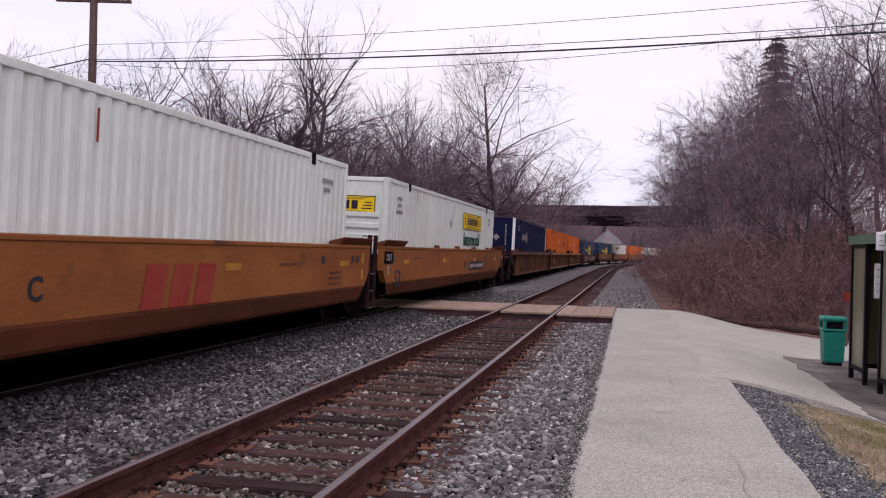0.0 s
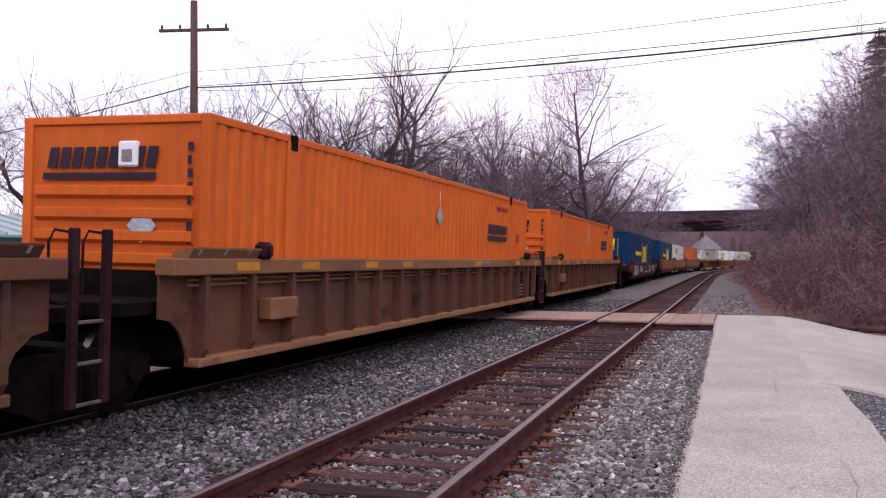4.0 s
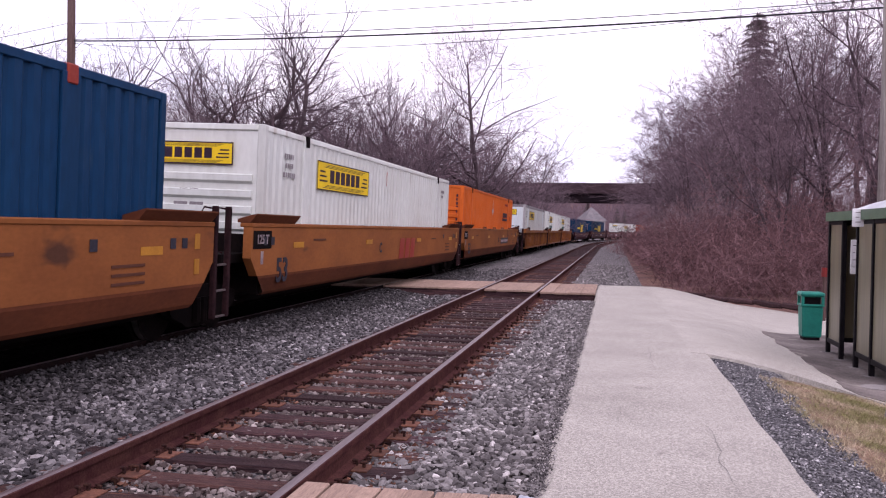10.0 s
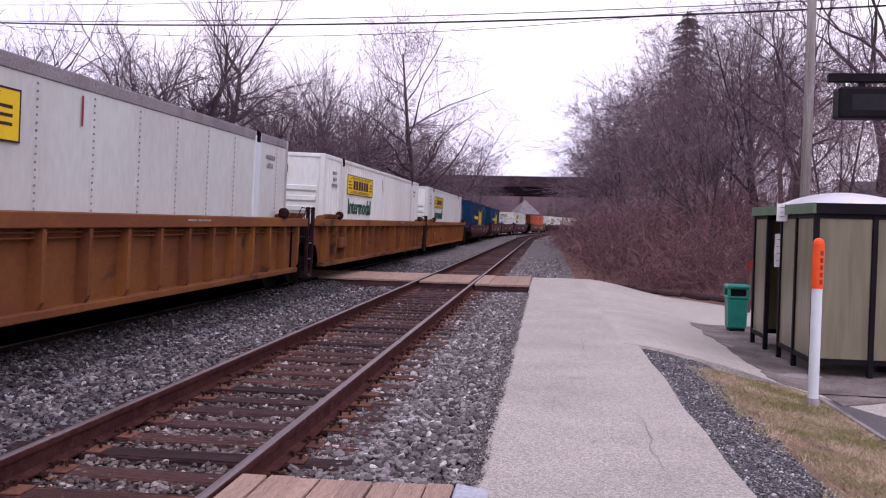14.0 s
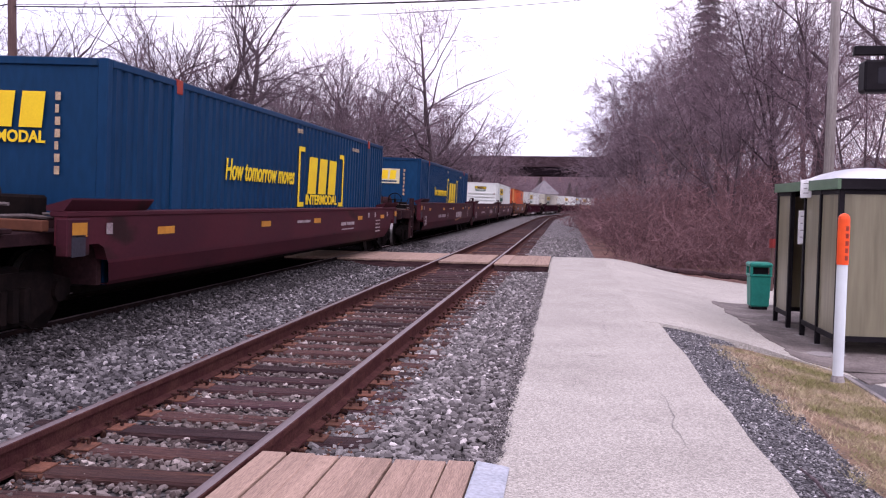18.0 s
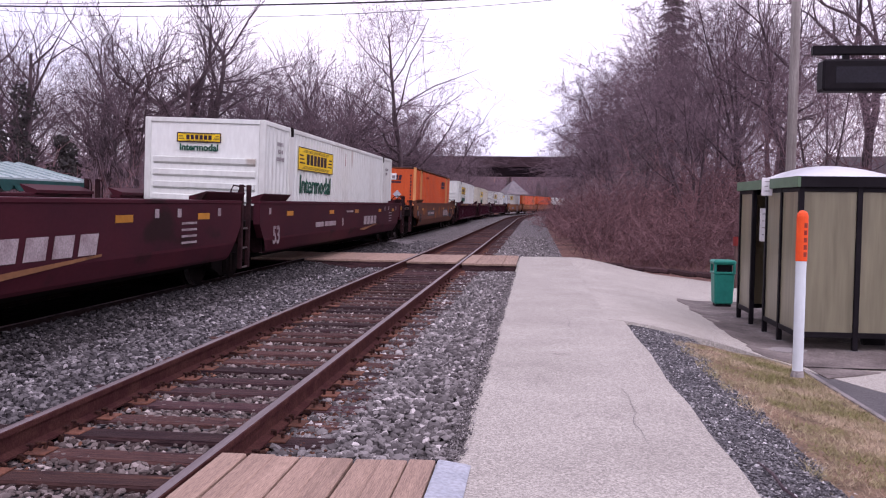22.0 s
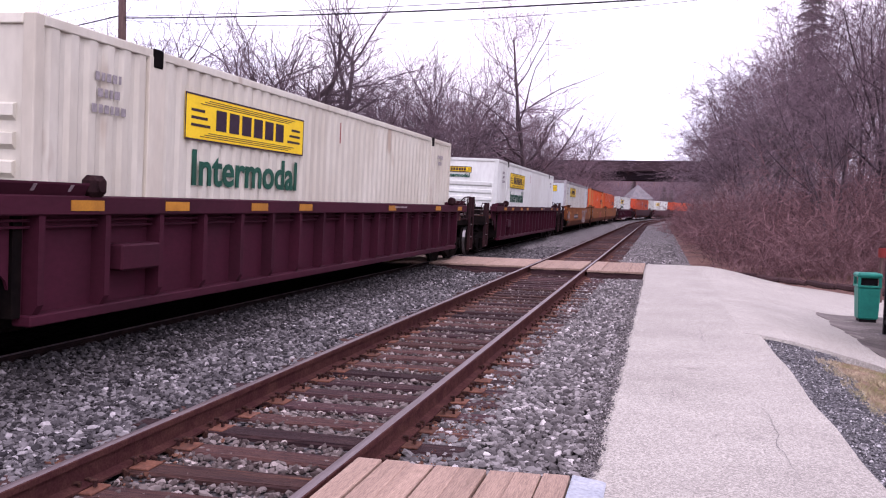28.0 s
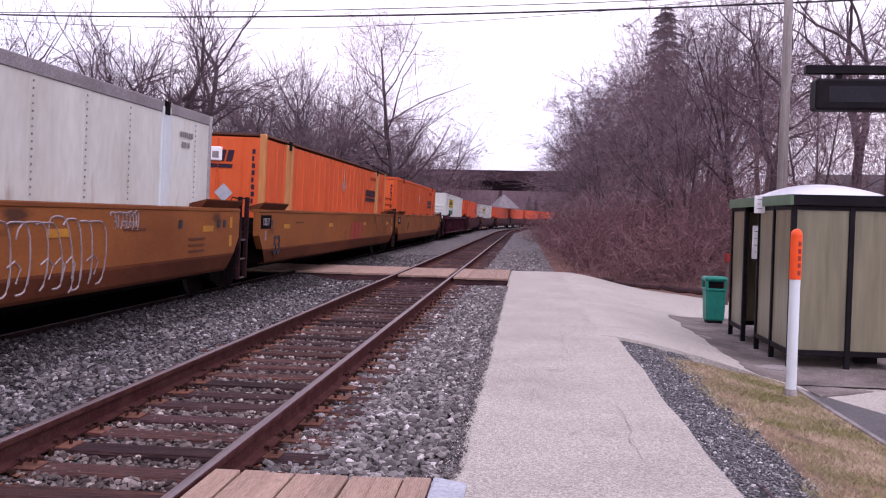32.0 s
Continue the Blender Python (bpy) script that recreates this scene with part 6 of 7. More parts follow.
def paint_patch(car, y, z, w, h, material, x=FACE):
    """A worn patch of paint with an uneven outline."""
    def build():
        ring = []
        for k in range(18):
            q = 1 + 0.55 * noise.noise((1.7 * math.cos(k * 0.349) + y, 1.7 * math.sin(k * 0.349), z))
            ring.append((w / 2 * q * math.cos(k * 0.349), h / 2 * q * math.sin(k * 0.349)))
        return Shape().prism(ring, "x", 0, 0.003).mesh("paint_patch", material)
    ob = part("paint_patch", build(), material, car, "worn yellow paint patch")
    ob.matrix_basis = pose(x + 0.001, y, z)


def graffiti(car, y, z, w, h, seed, material=None, x=FACE):
    """Loose sprayed loops."""
    r = random.Random(seed)
    sh = Shape()
    p = -w / 2
    while p < w / 2:
        rw, rh = h * r.uniform(0.2, 0.32), h * r.uniform(0.38, 0.5)
        a0, a1 = r.uniform(1.9, 2.8), r.uniform(-1.6, -0.6)
        lean = r.uniform(-0.25, 0.1)
        pts = []
        for k in range(13):
            a = a0 + (a1 - a0) * k / 12
            z_ = rh * math.sin(a) + 0.05 * h * math.sin(3 * a)
            pts.append((0.0, p + rw * math.cos(a) + lean * z_, z_))
        sh.tube(pts, 0.013, 4)
        if r.random() < 0.6:
            sh.tube([(0.0, p - rw * 0.5, -rh * 0.2), (0.0, p, -rh * 0.05), (0.0, p + rw * 0.4, -rh * 0.25), (0.0, p + rw * 0.1, -rh * 0.6)], 0.012, 4)
        p += rw * r.uniform(0.9, 1.5)
    ob = part("graffiti", sh, material or M_LOGOWHITE, car, "pale sprayed scrawl")
    tagged(ob, kind="stuff")
    ob.matrix_basis = pose(x + 0.002, y, z)


def yellow_marks(letter=None, logo=False, plate=None, tag=0, num=True, pale=False):
    """letter: (character, place); plate: place of the dark number plate."""
    def go(car):
        for y in (-7.0, -2.5, 2.6, 7.4):
            mark_patch(car, y, 1.28, 0.5, 0.1, M_REFLECT)
        if logo:
            mark_bars(car, 1.15, 1.08, 1.9, 0.52, M_LOGORED, seed=33, n=3)
        if plate is not None:
            mark_bars(car, plate, 1.07, 2.7, 0.19, M_LOGOWHITE, M_PRINT, seed=31, n=11)
        if letter:
            mark_words(car, "let" + letter[0], letter[0], 0.32, M_PRINT, letter[1], 1.12, "painted letter " + letter[0], bold=0.006)
        if num:
            mark_words(car, "num53", "53", 0.55, M_PRINT, -7.75, 0.86, "painted number 53", bold=0.012)
        if pale:
            mark_bars(car, 3.4, 1.04, 2.2, 0.3, M_LOGOWHITE, M_PRINT, seed=3, n=3)
            for y, z, w, h in ((-6.6, 1.15, 0.8, 0.3), (-5.9, 1.25, 0.4, 0.35), (0.2, 1.12, 0.6, 0.45), (1.6, 1.3, 0.5, 0.2), (5.6, 1.2, 0.45, 0.4), (6.9, 1.15, 0.9, 0.35), (-1.5, 0.95, 0.5, 0.3)):
                paint_patch(car, y, z, w, h, M_CARYELLOW)
            graffiti(car, 6.6, 1.0, 1.7, 0.6, 77, M_PRINT)
            graffiti(car, 4.9, 0.95, 0.9, 0.3, 78)
        for y in (-8.5, -8.2, 6.2, 7.9, 8.2):
            mark_bars(car, y, 1.36, 0.14, 0.13, M_PRINT, seed=int(y * 7) % 5, n=2)
        for y, z in ((-5.9, 1.36), (6.9, 1.12), (6.9, 1.02), (6.9, 0.92), (4.6, 1.3)):
            mark_bars(car, y, z, 0.7, 0.035, M_CARBROWN, seed=2, n=8)
        mark_patch(car, -8.62, 1.1, 0.1, 0.2, M_LOGOWHITE)
        mark_patch(car, 8.55, 1.38, 0.14, 0.2, M_REFLECT)
        mark_patch(car, 8.55, 1.05, 0.14, 0.2, M_REFLECT)
        if tag:
            graffiti(car, 2.3, 1.02, 2.4, 1.05, tag)
            graffiti(car, 4.3, 1.42, 0.7, 0.3, tag + 2)
            graffiti(car, -8.0, 1.15, 0.7, 0.5, tag + 3)
    return go


def maroon_marks(letter=None, logo=False, plate=None, tag=0, num=True):
    def go(car):
        for y in (-6.9, -2.9, 0.4, 4.4, 7.2):
            mark_patch(car, y, 1.30, 0.5, 0.1, M_REFLECT)
        if logo:
            mark_bars(car, 2.6, 1.0, 2.3, 0.26, M_LOGOWHITE, seed=41, n=4)
            ob = part("swoosh", shared(("sw",), lambda: Shape().prism([(-1.7, 0.72), (1.2, 0.85), (1.2, 0.82), (-1.0, 0.68)], "x", 0, 0.004).mesh("swoosh", M_CARTAN)), M_CARTAN, car, "tan swoosh")
            ob.matrix_basis = pose(FACE + 0.003, 2.6, 0.02)
        if plate is not None:
            mark_bars(car, plate, 1.0, 2.2, 0.2, M_LOGOWHITE, seed=31, n=10)
        if letter:
            mark_words(car, "mlet" + letter[0], letter[0], 0.3, M_LOGOWHITE, letter[1], 1.0, "painted letter " + letter[0], bold=0.006)
        if num:
            mark_words(car, "mnum53", "53", 0.52, M_LOGOWHITE, -7.9, 0.84, "painted number 53", bold=0.008)
        mark_bars(car, -0.6, 1.3, 0.9, 0.05, M_LOGOWHITE, seed=2, n=8)
        for z in (1.2, 1.1, 1.0, 0.9):
            mark_bars(car, 6.6, z, 0.6, 0.035, M_LOGOWHITE, seed=7, n=7)
        for y in (-8.4, 5.4, 6.2, 7.9):
            mark_bars(car, y, 1.36, 0.14, 0.13, M_LOGOWHITE, seed=3, n=2)
        if tag:
            graffiti(car, -6.0, 1.14, 2.6, 0.75, tag)
            graffiti(car, -2.8, 1.2, 1.5, 0.45, tag + 5)
            graffiti(car, 3.2, 1.16, 1.6, 0.55, tag + 1)
            graffiti(car, 6.2, 1.2, 1.2, 0.4, tag + 2)
    return go


def low_marks(car):
    maroon_marks(None, False, None, 0, False)(car)
    mark_bars(car, 3.1, 1.18, 1.3, 0.13, M_LOGOWHITE, seed=9, n=9)
    mark_bars(car, 3.1, 1.05, 1.2, 0.03, M_LOGOWHITE, seed=9, n=8)


def rib_marks(num=None, patches=True):
    def go(car):
        if patches:
            for y in (-7.6, -6.0, -3.9, -2.3, 2.2, 6.0, 8.4):
                mark_patch(car, y, 1.51, 0.5, 0.1, M_REFLECT, 1.54)
        mark_bars(car, 2.8, 1.53, 0.9, 0.05, M_LOGOWHITE, seed=3, n=9, x=1.54)
        if num:
            place = 7.1 if num == "53" else -8.0
            panel_ = part("plate", shared(("dp",), lambda: Shape().box(0, 0.006, -0.46, 0.46, 0.47, 1.42).mesh("plate", M_UNDER)), M_UNDER, car, "dark stencil panel")
            panel_.matrix_basis = pose(1.362, place, 0)
            for k in range(4):
                mark_bars(car, place + 0.1, 0.9 - 0.09 * k, 0.5, 0.03, M_LOGOWHITE, seed=5, n=7, x=1.364)
            if num == "53":
                mark_words(car, "d53", "53", 0.42, M_PRINT, 6.35, 0.92, "stencilled 53", x=1.364, bold=0.006)
            else:
                mark_words(car, "n" + num, num, 0.36, M_LOGOWHITE, place, 0.82, "stencilled " + num, x=1.37, bold=0.006)
    return go


YW, LOW, RB = "smooth", "low", "rib"
none = lambda c: None
W_LABEL = "white corrugated shipping container with a yellow panel"
O_LABEL = "bright orange corrugated shipping container with dark block marks"
B_LABEL = "dark blue corrugated shipping container with yellow block marks"
R_LABEL = "red-orange shipping container far down the train"
Y_CAR = "ochre-yellow smooth-sided well car with grimy lower plates"
M_CAR = "maroon smooth-sided well car"
# leading end of the box at 0 s, box (paint, wall, label, livery), car (paint, lower, style, front, rear, marks, label)
CONSIST = [
    (0.6, (M_WHITEBOX, "fold", W_LABEL, liv_panel(False)), (M_CARYELLOW, M_CARLOWER, YW, "J", "J", yellow_marks(("C", -1.5), True), Y_CAR)),
    (19.75, (M_WHITEBOX, "fold", W_LABEL, liv_panel(True, True)), (M_CARYELLOW, M_CARLOWER, YW, "J", "E", yellow_marks(("B", 0.8), False, 3.0), Y_CAR)),
    (42.85, (M_NAVYBOX, "fold", "navy blue shipping container with white corner posts", liv_navy), (M_RIBPLATE, M_UNDER, RB, "E", "J", rib_marks(False, False), "dark rust-brown ribbed well car")),
    (62.4, (M_ORANGEBOX, "fold", O_LABEL, liv_orange()), (M_CARTAN, M_UNDER, RB, "J", "J", rib_marks("53"), "tan-brown ribbed well car")),
    (81.95, (M_ORANGEBOX, "fold", O_LABEL, liv_orange()), (M_CARTAN, M_UNDER, RB, "J", "E", rib_marks("125T"), "tan-brown ribbed well car")),
    (105.45, (M_BLUEBOX, "fold", B_LABEL, liv_blue), (M_CARMAROON, M_CARMAROON, LOW, "E", "E", maroon_marks(None, False, 0.4, 5, False), M_CAR + " with pale graffiti")),
    (128.85, (M_BLUEBOX, "fold", B_LABEL, liv_blue), (M_CARYELLOW, M_CARLOWER, YW, "E", "J", yellow_marks(("A", 1.0), False, -3.7), Y_CAR)),
    (148.2, (M_WHITEBOX, "fold", W_LABEL, liv_panel(False, False, False)), (M_CARYELLOW, M_CARLOWER, YW, "J", "J", yellow_marks(("C", -1.5), True), Y_CAR)),
    (167.4, (M_ORANGEBOX, "fold", O_LABEL, liv_orange()), (M_CARYELLOW, M_CARLOWER, YW, "J", "E", yellow_marks(("B", 0.9), False, 3.05), Y_CAR)),
    (190.85, (M_WHITEBOX, "plate", "white smooth-walled shipping container with yellow panel and grey rail", liv_panel(False, False, False, 0.4)), (M_CARRUST, M_UNDER, RB, "E", "J", rib_marks(False, False), "rust-orange ribbed well car")),
    (210.15, (M_WHITEBOX, "fold", W_LABEL, liv_panel(True)), (M_CARRUST, M_UNDER, RB, "J", "J", rib_marks(False, False), "rust-orange ribbed well car")),
    (229.4, (M_WHITEBOX, "fold", W_LABEL, liv_panel(True)), (M_CARYELLOW, M_UNDER, RB, "J", "E", rib_marks("53", False), "ochre-yellow ribbed well car")),
    (252.7, (M_BLUEBOX, "fold", B_LABEL, liv_blue), (M_CARMAROON, M_CARMAROON, LOW, "E", "E", low_marks, "low-sided " + M_CAR)),
    (275.95, (M_BLUEBOX, "fold", B_LABEL, liv_blue_faded), (M_CARMAROON, M_CARMAROON, YW, "E", "J", maroon_marks(("A", -1.47), True, -3.4), M_CAR)),
    (295.2, None, (M_CARMAROON, M_CARMAROON, YW, "J", "J", maroon_marks(("C", -1.5), True, -3.5), "empty " + M_CAR)),
    (314.4, (M_WHITEBOX, "fold", W_LABEL, liv_panel(True)), (M_CARMAROON, M_CARMAROON, YW, "J", "E", maroon_marks(("B", -1.5), True, -3.5), M_CAR)),
    (337.65, (M_ORANGEPOST, "post", "faded orange post-walled shipping container with dark block marks", liv_orange(0.4)), (M_CARBROWN, M_CARBROWN, YW, "E", "E", yellow_marks(None, False, -3.7, pale=True), "brown well car with worn yellow patches")),
    (360.75, (M_WHITEBOX, "fold", W_LABEL, liv_panel(True)), (M_CARPURPLE, M_UNDER, RB, "E", "E", rib_marks(), "dark maroon ribbed well car with yellow reflectors")),
    (384.3, (M_WARMBOX, "fold", "cream-white weathered shipping container with a yellow panel", liv_panel(True)), (M_CARPURPLE, M_UNDER, RB, "E", "E", rib_marks(), "dark maroon ribbed well car with yellow reflectors")),
    (407.6, (M_WHITEBOX, "fold", W_LABEL, liv_panel(True)), (M_CARPURPLE, M_UNDER, RB, "E", "E", rib_marks(), "dark maroon ribbed well car with yellow reflectors")),
    (430.35, (M_CREAMBOX, "plate", "cream smooth-walled shipping container with yellow panel and grey rail", liv_panel(False, False, False)), (M_CARYELLOW, M_CARLOWER, YW, "E", "J", yellow_marks(None, False, -3.3, 61), Y_CAR + " and white graffiti")),
    (449.7, (M_ORANGEPOST, "post", O_LABEL, liv_orange()), (M_CARYELLOW, M_CARLOWER, YW, "J", "J", yellow_marks(None, True), Y_CAR)),
    (469.0, (M_ORANGEPOST, "fold", O_LABEL, liv_orange()), (M_CARYELLOW, M_CARLOWER, YW, "J", "E", none, Y_CAR)),
    (492.3, (M_WHITEBOX, "fold", W_LABEL, liv_panel(True)), (M_CARPURPLE, M_UNDER, RB, "E", "E", none, "dark maroon ribbed well car")),
    (515.6, (M_REDBOX, "fold", R_LABEL, liv_orange()), (M_CARMAROON, M_CARMAROON, YW, "E", "E", none, M_CAR)),
    (538.9, (M_WHITEBOX, "fold", W_LABEL, liv_panel(False)), (M_CARMAROON, M_CARMAROON, YW, "E", "E", none, M_CAR)),
    (562.2, (M_REDBOX, "fold", R_LABEL, none), (M_CARMAROON, M_CARMAROON, YW, "E", "J", none, M_CAR)),
    (581.4, (M_REDBOX, "fold", R_LABEL, none), (M_CARMAROON, M_CARMAROON, YW, "J", "J", none, M_CAR)),
    (600.7, (M_REDBOX, "fold", R_LABEL, none), (M_CARMAROON, M_CARMAROON, YW, "J", "E", none, M_CAR)),
    (624.0, (M_REDBOX, "fold", R_LABEL, none), (M_CARMAROON, M_CARMAROON, YW, "E", "E", none, M_CAR)),
    (647.3, (M_WHITEBOX, "fold", W_LABEL, none), (M_CARMAROON, M_CARMAROON, YW, "E", "E", none, M_CAR)),
]
RIDERS = []
for lead, box, car in CONSIST:
    centre = lead + BOX_L / 2
    RIDERS.append((well_car(*car[:7], "well cars of the train"), centre))
    if box:
        RIDERS.append((container(*box, "containers on the train"), centre))


# ---- trees ----
def spike(sh, p, q, r):
    """A twig that tapers to a point."""
    d = q - p
    a = d.orthogonal().normalized() * r
    b = Matrix.Rotation(2.0944, 3, d) @ a
    c = Matrix.Rotation(4.1888, 3, d) @ a
    k = len(sh.v)
    sh.v += [tuple(p + a), tuple(p + b), tuple(p + c), tuple(q)]
    sh.f += [(k, k + 1, k + 3), (k + 1, k + 2, k + 3), (k + 2, k, k + 3)]


def grow(thick, thin, rnd, p, d, length, r, level, last, style):
    """A limb and, along it, its side limbs, down to twigs."""
    up, fork, lean0, lean1, droop = style
    if level == last:
        p, d = Vector(p), Vector(d)
        m = p + d * length * 0.55
        e = (d + Vector((rnd.uniform(-.25, .25), rnd.uniform(-.25, .25), rnd.uniform(-.1, .35)))).normalized()
        spike(thin, p, m + e * length * 0.45, r)
        return
    n = 5 if level == 0 else 4 if level == 1 else 2 if level == 2 else 1
    pts, radii, dirs = [p], [r], []
    q, v = Vector(p), Vector(d)
    end = r * (0.22 if level == 0 else 0.3)
    for k in range(n):
        wob = 0.17 if level == 0 else 0.34 if level == 1 else 0.2
        v = (v + Vector((rnd.uniform(-wob, wob), rnd.uniform(-wob, wob), rnd.uniform(-wob, wob) + up * 0.16 - droop * level * 0.05))).normalized()
        q = q + v * (length / n)
        pts.append(tuple(q))
        radii.append(max(r + (end - r) * (k + 1) / n, 0.005))
        dirs.append(v.copy())
    (thick if level < 2 else thin).tube(pts, radii, 7 if level == 0 else 4 if level == 1 else 3, cap=False)
    m = fork[level]
    low = (0.22, 0.15, 0.1, 0.1)[level]
    for k in range(m):
        u = min(0.995, low + (1 - low) * (k + rnd.random()) / m)
        j = min(n - 1, int(u * n))
        a = Vector(pts[j]).lerp(Vector(pts[j + 1]), u * n - j)
        side = Matrix.Rotation(rnd.uniform(0, 6.2832), 3, dirs[j]) @ dirs[j].orthogonal().normalized()
        lean = rnd.uniform(lean0, lean1) * (1.15 - 0.5 * u if level == 0 else 1.0 if level == 1 else 0.75)
        nd = (dirs[j] * math.cos(lean) + side * math.sin(lean)).normalized()
        if level == 0:
            ln = length * rnd.uniform(0.45, 0.68) * (1.15 - 0.68 * u)
        else:
            ln = length * ((rnd.uniform(0.4, 0.75), rnd.uniform(0.42, 0.8), rnd.uniform(0.6, 1.1))[level - 1]) * (1.1 - 0.4 * u)
        rr = radii[j] * rnd.uniform(0.35, 0.55) if level < 2 else max(0.008, radii[j] * 0.6)
        grow(thick, thin, rnd, tuple(a), nd, ln, max(0.008, rr), level + 1, last, style)


def tree_meshes(seed, h, fork, up, r, stems, lean0=0.45, lean1=1.0, droop=0.0):
    rnd = random.Random(seed)
    a, b = Shape(), Shape()
    for k in range(stems):
        s = 0.28 if stems > 1 else 0.06
        d = Vector((rnd.uniform(-s, s), rnd.uniform(-s, s), 1)).normalized()
        grow(a, b, rnd, (0.25 * math.cos(2.4 * k), 0.25 * math.sin(2.4 * k), -0.3), d, h * rnd.uniform(0.82, 1.0), r, 0, 4, (up, fork, lean0, lean1, droop))
    return a.mesh("trunk", M_BARK), b.mesh("crown", M_TWIG)


def spread_limb(thick, thin, rnd, p, d, length, r, level, last, wide):
    """A crooked limb that forks at its tip and carries side limbs, down to fine twigs."""
    n = 4 if level < 2 else 3 if level < 4 else 2
    q, v = Vector(p), Vector(d)
    pts, radii, ways = [tuple(q)], [r], []
    end = max(0.007, r * (0.75 if level == 0 else 0.64))
    wob = 0.1 if level == 0 else 0.26
    for k in range(n):
        v = (v + Vector((rnd.uniform(-wob, wob), rnd.uniform(-wob, wob), rnd.uniform(-wob, wob) + (0.05 if level else 0.2)))).normalized()
        q = q + v * (length / n)
        pts.append(tuple(q))
        radii.append(r + (end - r) * (k + 1) / n)
        ways.append(v.copy())
    (thick if level < 4 else thin).tube(pts, radii, 7 if level == 0 else 5 if level < 3 else 3, cap=False)

    def child(at, way, lean, ln, rr):
        side = Matrix.Rotation(rnd.uniform(0, 6.2832), 3, way) @ way.orthogonal().normalized()
        nd = (way * math.cos(lean) + side * math.sin(lean)).normalized()
        if level + 1 >= last:
            e = (nd + Vector((rnd.uniform(-.3, .3), rnd.uniform(-.3, .3), rnd.uniform(-.1, .4)))).normalized()
            m = Vector(at) + nd * ln * 0.5
            spike(thin, Vector(at), m + e * ln * 0.5, max(0.008, rr))
        else:
            spread_limb(thick, thin, rnd, tuple(at), nd, ln, rr, level + 1, last, wide)

    tips = (rnd.choice((3, 4)), 2, 2, 2, 3)[level] if last == 5 else (rnd.choice((3, 4)), 2, 2, 2, 2, 2)[level]
    for k in range(tips):
        child(q, v, rnd.uniform(0.25, 0.62) * wide, length * rnd.uniform(0.66, 0.95), end * rnd.uniform(0.68, 0.92))
    sides = (1, 2, 2, 2, 5)[level] if last == 5 else (1, 2, 2, 2, 1, 2)[level]
    for k in range(sides):
        u = rnd.uniform(0.55 if level == 0 else 0.2, 0.95)
        j = min(n - 1, int(u * n))
        at = Vector(pts[j]).lerp(Vector(pts[j + 1]), u * n - j)
        child(at, ways[j], rnd.uniform(0.55, 1.05), length * rnd.uniform(0.4, 0.75), radii[j] * rnd.uniform(0.32, 0.55))


def spread_tree(seed, h, r, stems, twig, wide=1.0, first=0.3, last=5):
    """A tree with a short trunk and rising, forking limbs, h metres high."""
    rnd = random.Random(seed)
    a, b = Shape(), Shape()
    for k in range(stems):
        s = 0.3 if stems > 1 else 0.05
        d = Vector((rnd.uniform(-s, s), rnd.uniform(-s, s), 1)).normalized()
        spread_limb(a, b, rnd, (0.3 * math.cos(2.4 * k) * (stems > 1), 0.3 * math.sin(2.4 * k) * (stems > 1), -0.3), d, h * first * rnd.uniform(0.9, 1.1), r, 0, last, wide)
    k = h / max(z for x, y, z in b.v)
    for sh in (a, b):
        sh.v = [(x * k, y * k, z * k) for x, y, z in sh.v]
    return a.mesh("trunk", M_BARK), b.mesh("crown", twig)


def brush_mesh(seed, h, n, spread):
    """A thicket: many thin stems that fork and arch, with twigs every way."""
    rnd = random.Random(seed)
    sh, tw = Shape(), Shape()
    for k in range(n):
        a, q = rnd.uniform(0, 6.28), rnd.uniform(0, 1) ** 0.5 * spread
        p = Vector((q * math.cos(a), q * math.sin(a), -0.1))
        d = Vector((rnd.uniform(-.7, .7), rnd.uniform(-.7, .7), 1)).normalized()
        ln = h * rnd.uniform(0.35, 1.0)
        pts = [tuple(p)]
        for s in range(4):
            d = (d + Vector((rnd.uniform(-.45, .45), rnd.uniform(-.45, .45), rnd.uniform(-.3, .1) * s))).normalized()
            o = p
            p = p + d * ln / 4
            pts.append(tuple(p))
            for m in range(3):
                b = o.lerp(p, rnd.random())
                e = Vector((rnd.uniform(-1, 1), rnd.uniform(-1, 1), rnd.uniform(-.45, .9))).normalized()
                spike(tw, b, b + e * ln * rnd.uniform(0.08, 0.3), 0.009)
        sh.tube(pts, [0.009, 0.008, 0.0065, 0.005, 0.0035], 3, cap=False)
    return sh.mesh("stems", M_BRUSH), tw.mesh("twigs", M_BRUSH)


KINDS = [spread_tree(11, 18, 0.34, 1, M_TWIG), spread_tree(23, 17, 0.26, 2, M_TWIG), spread_tree(37, 16, 0.32, 1, M_TWIG, 1.2),
         tree_meshes(41, 11, (7, 7, 5, 4), 0.3, 0.10, 3, 0.55, 1.25, 0.7), tree_meshes(59, 16, (22, 7, 5, 4), 0.5, 0.26, 1, 0.9, 1.3)]
WOODS = [spread_tree(71, 18, 0.42, 1, M_TWIGGREY, 0.9, 0.27, 6), spread_tree(83, 17, 0.32, 2, M_TWIGGREY, 1.0, 0.27, 6), spread_tree(97, 16, 0.40, 1, M_TWIGGREY, 1.1, 0.27, 6), KINDS[3], KINDS[4]]
SIZES = (15, 14, 13, 11, 16)
BRUSH = [brush_mesh(3, 2.6, 44, 1.7), brush_mesh(8, 1.9, 48, 1.8), brush_mesh(15, 3.8, 40, 1.5)]
BRUSH_FAR = [brush_mesh(4, 2.6, 24, 1.7), brush_mesh(9, 1.9, 26, 1.8), brush_mesh(16, 3.8, 22, 1.5)]


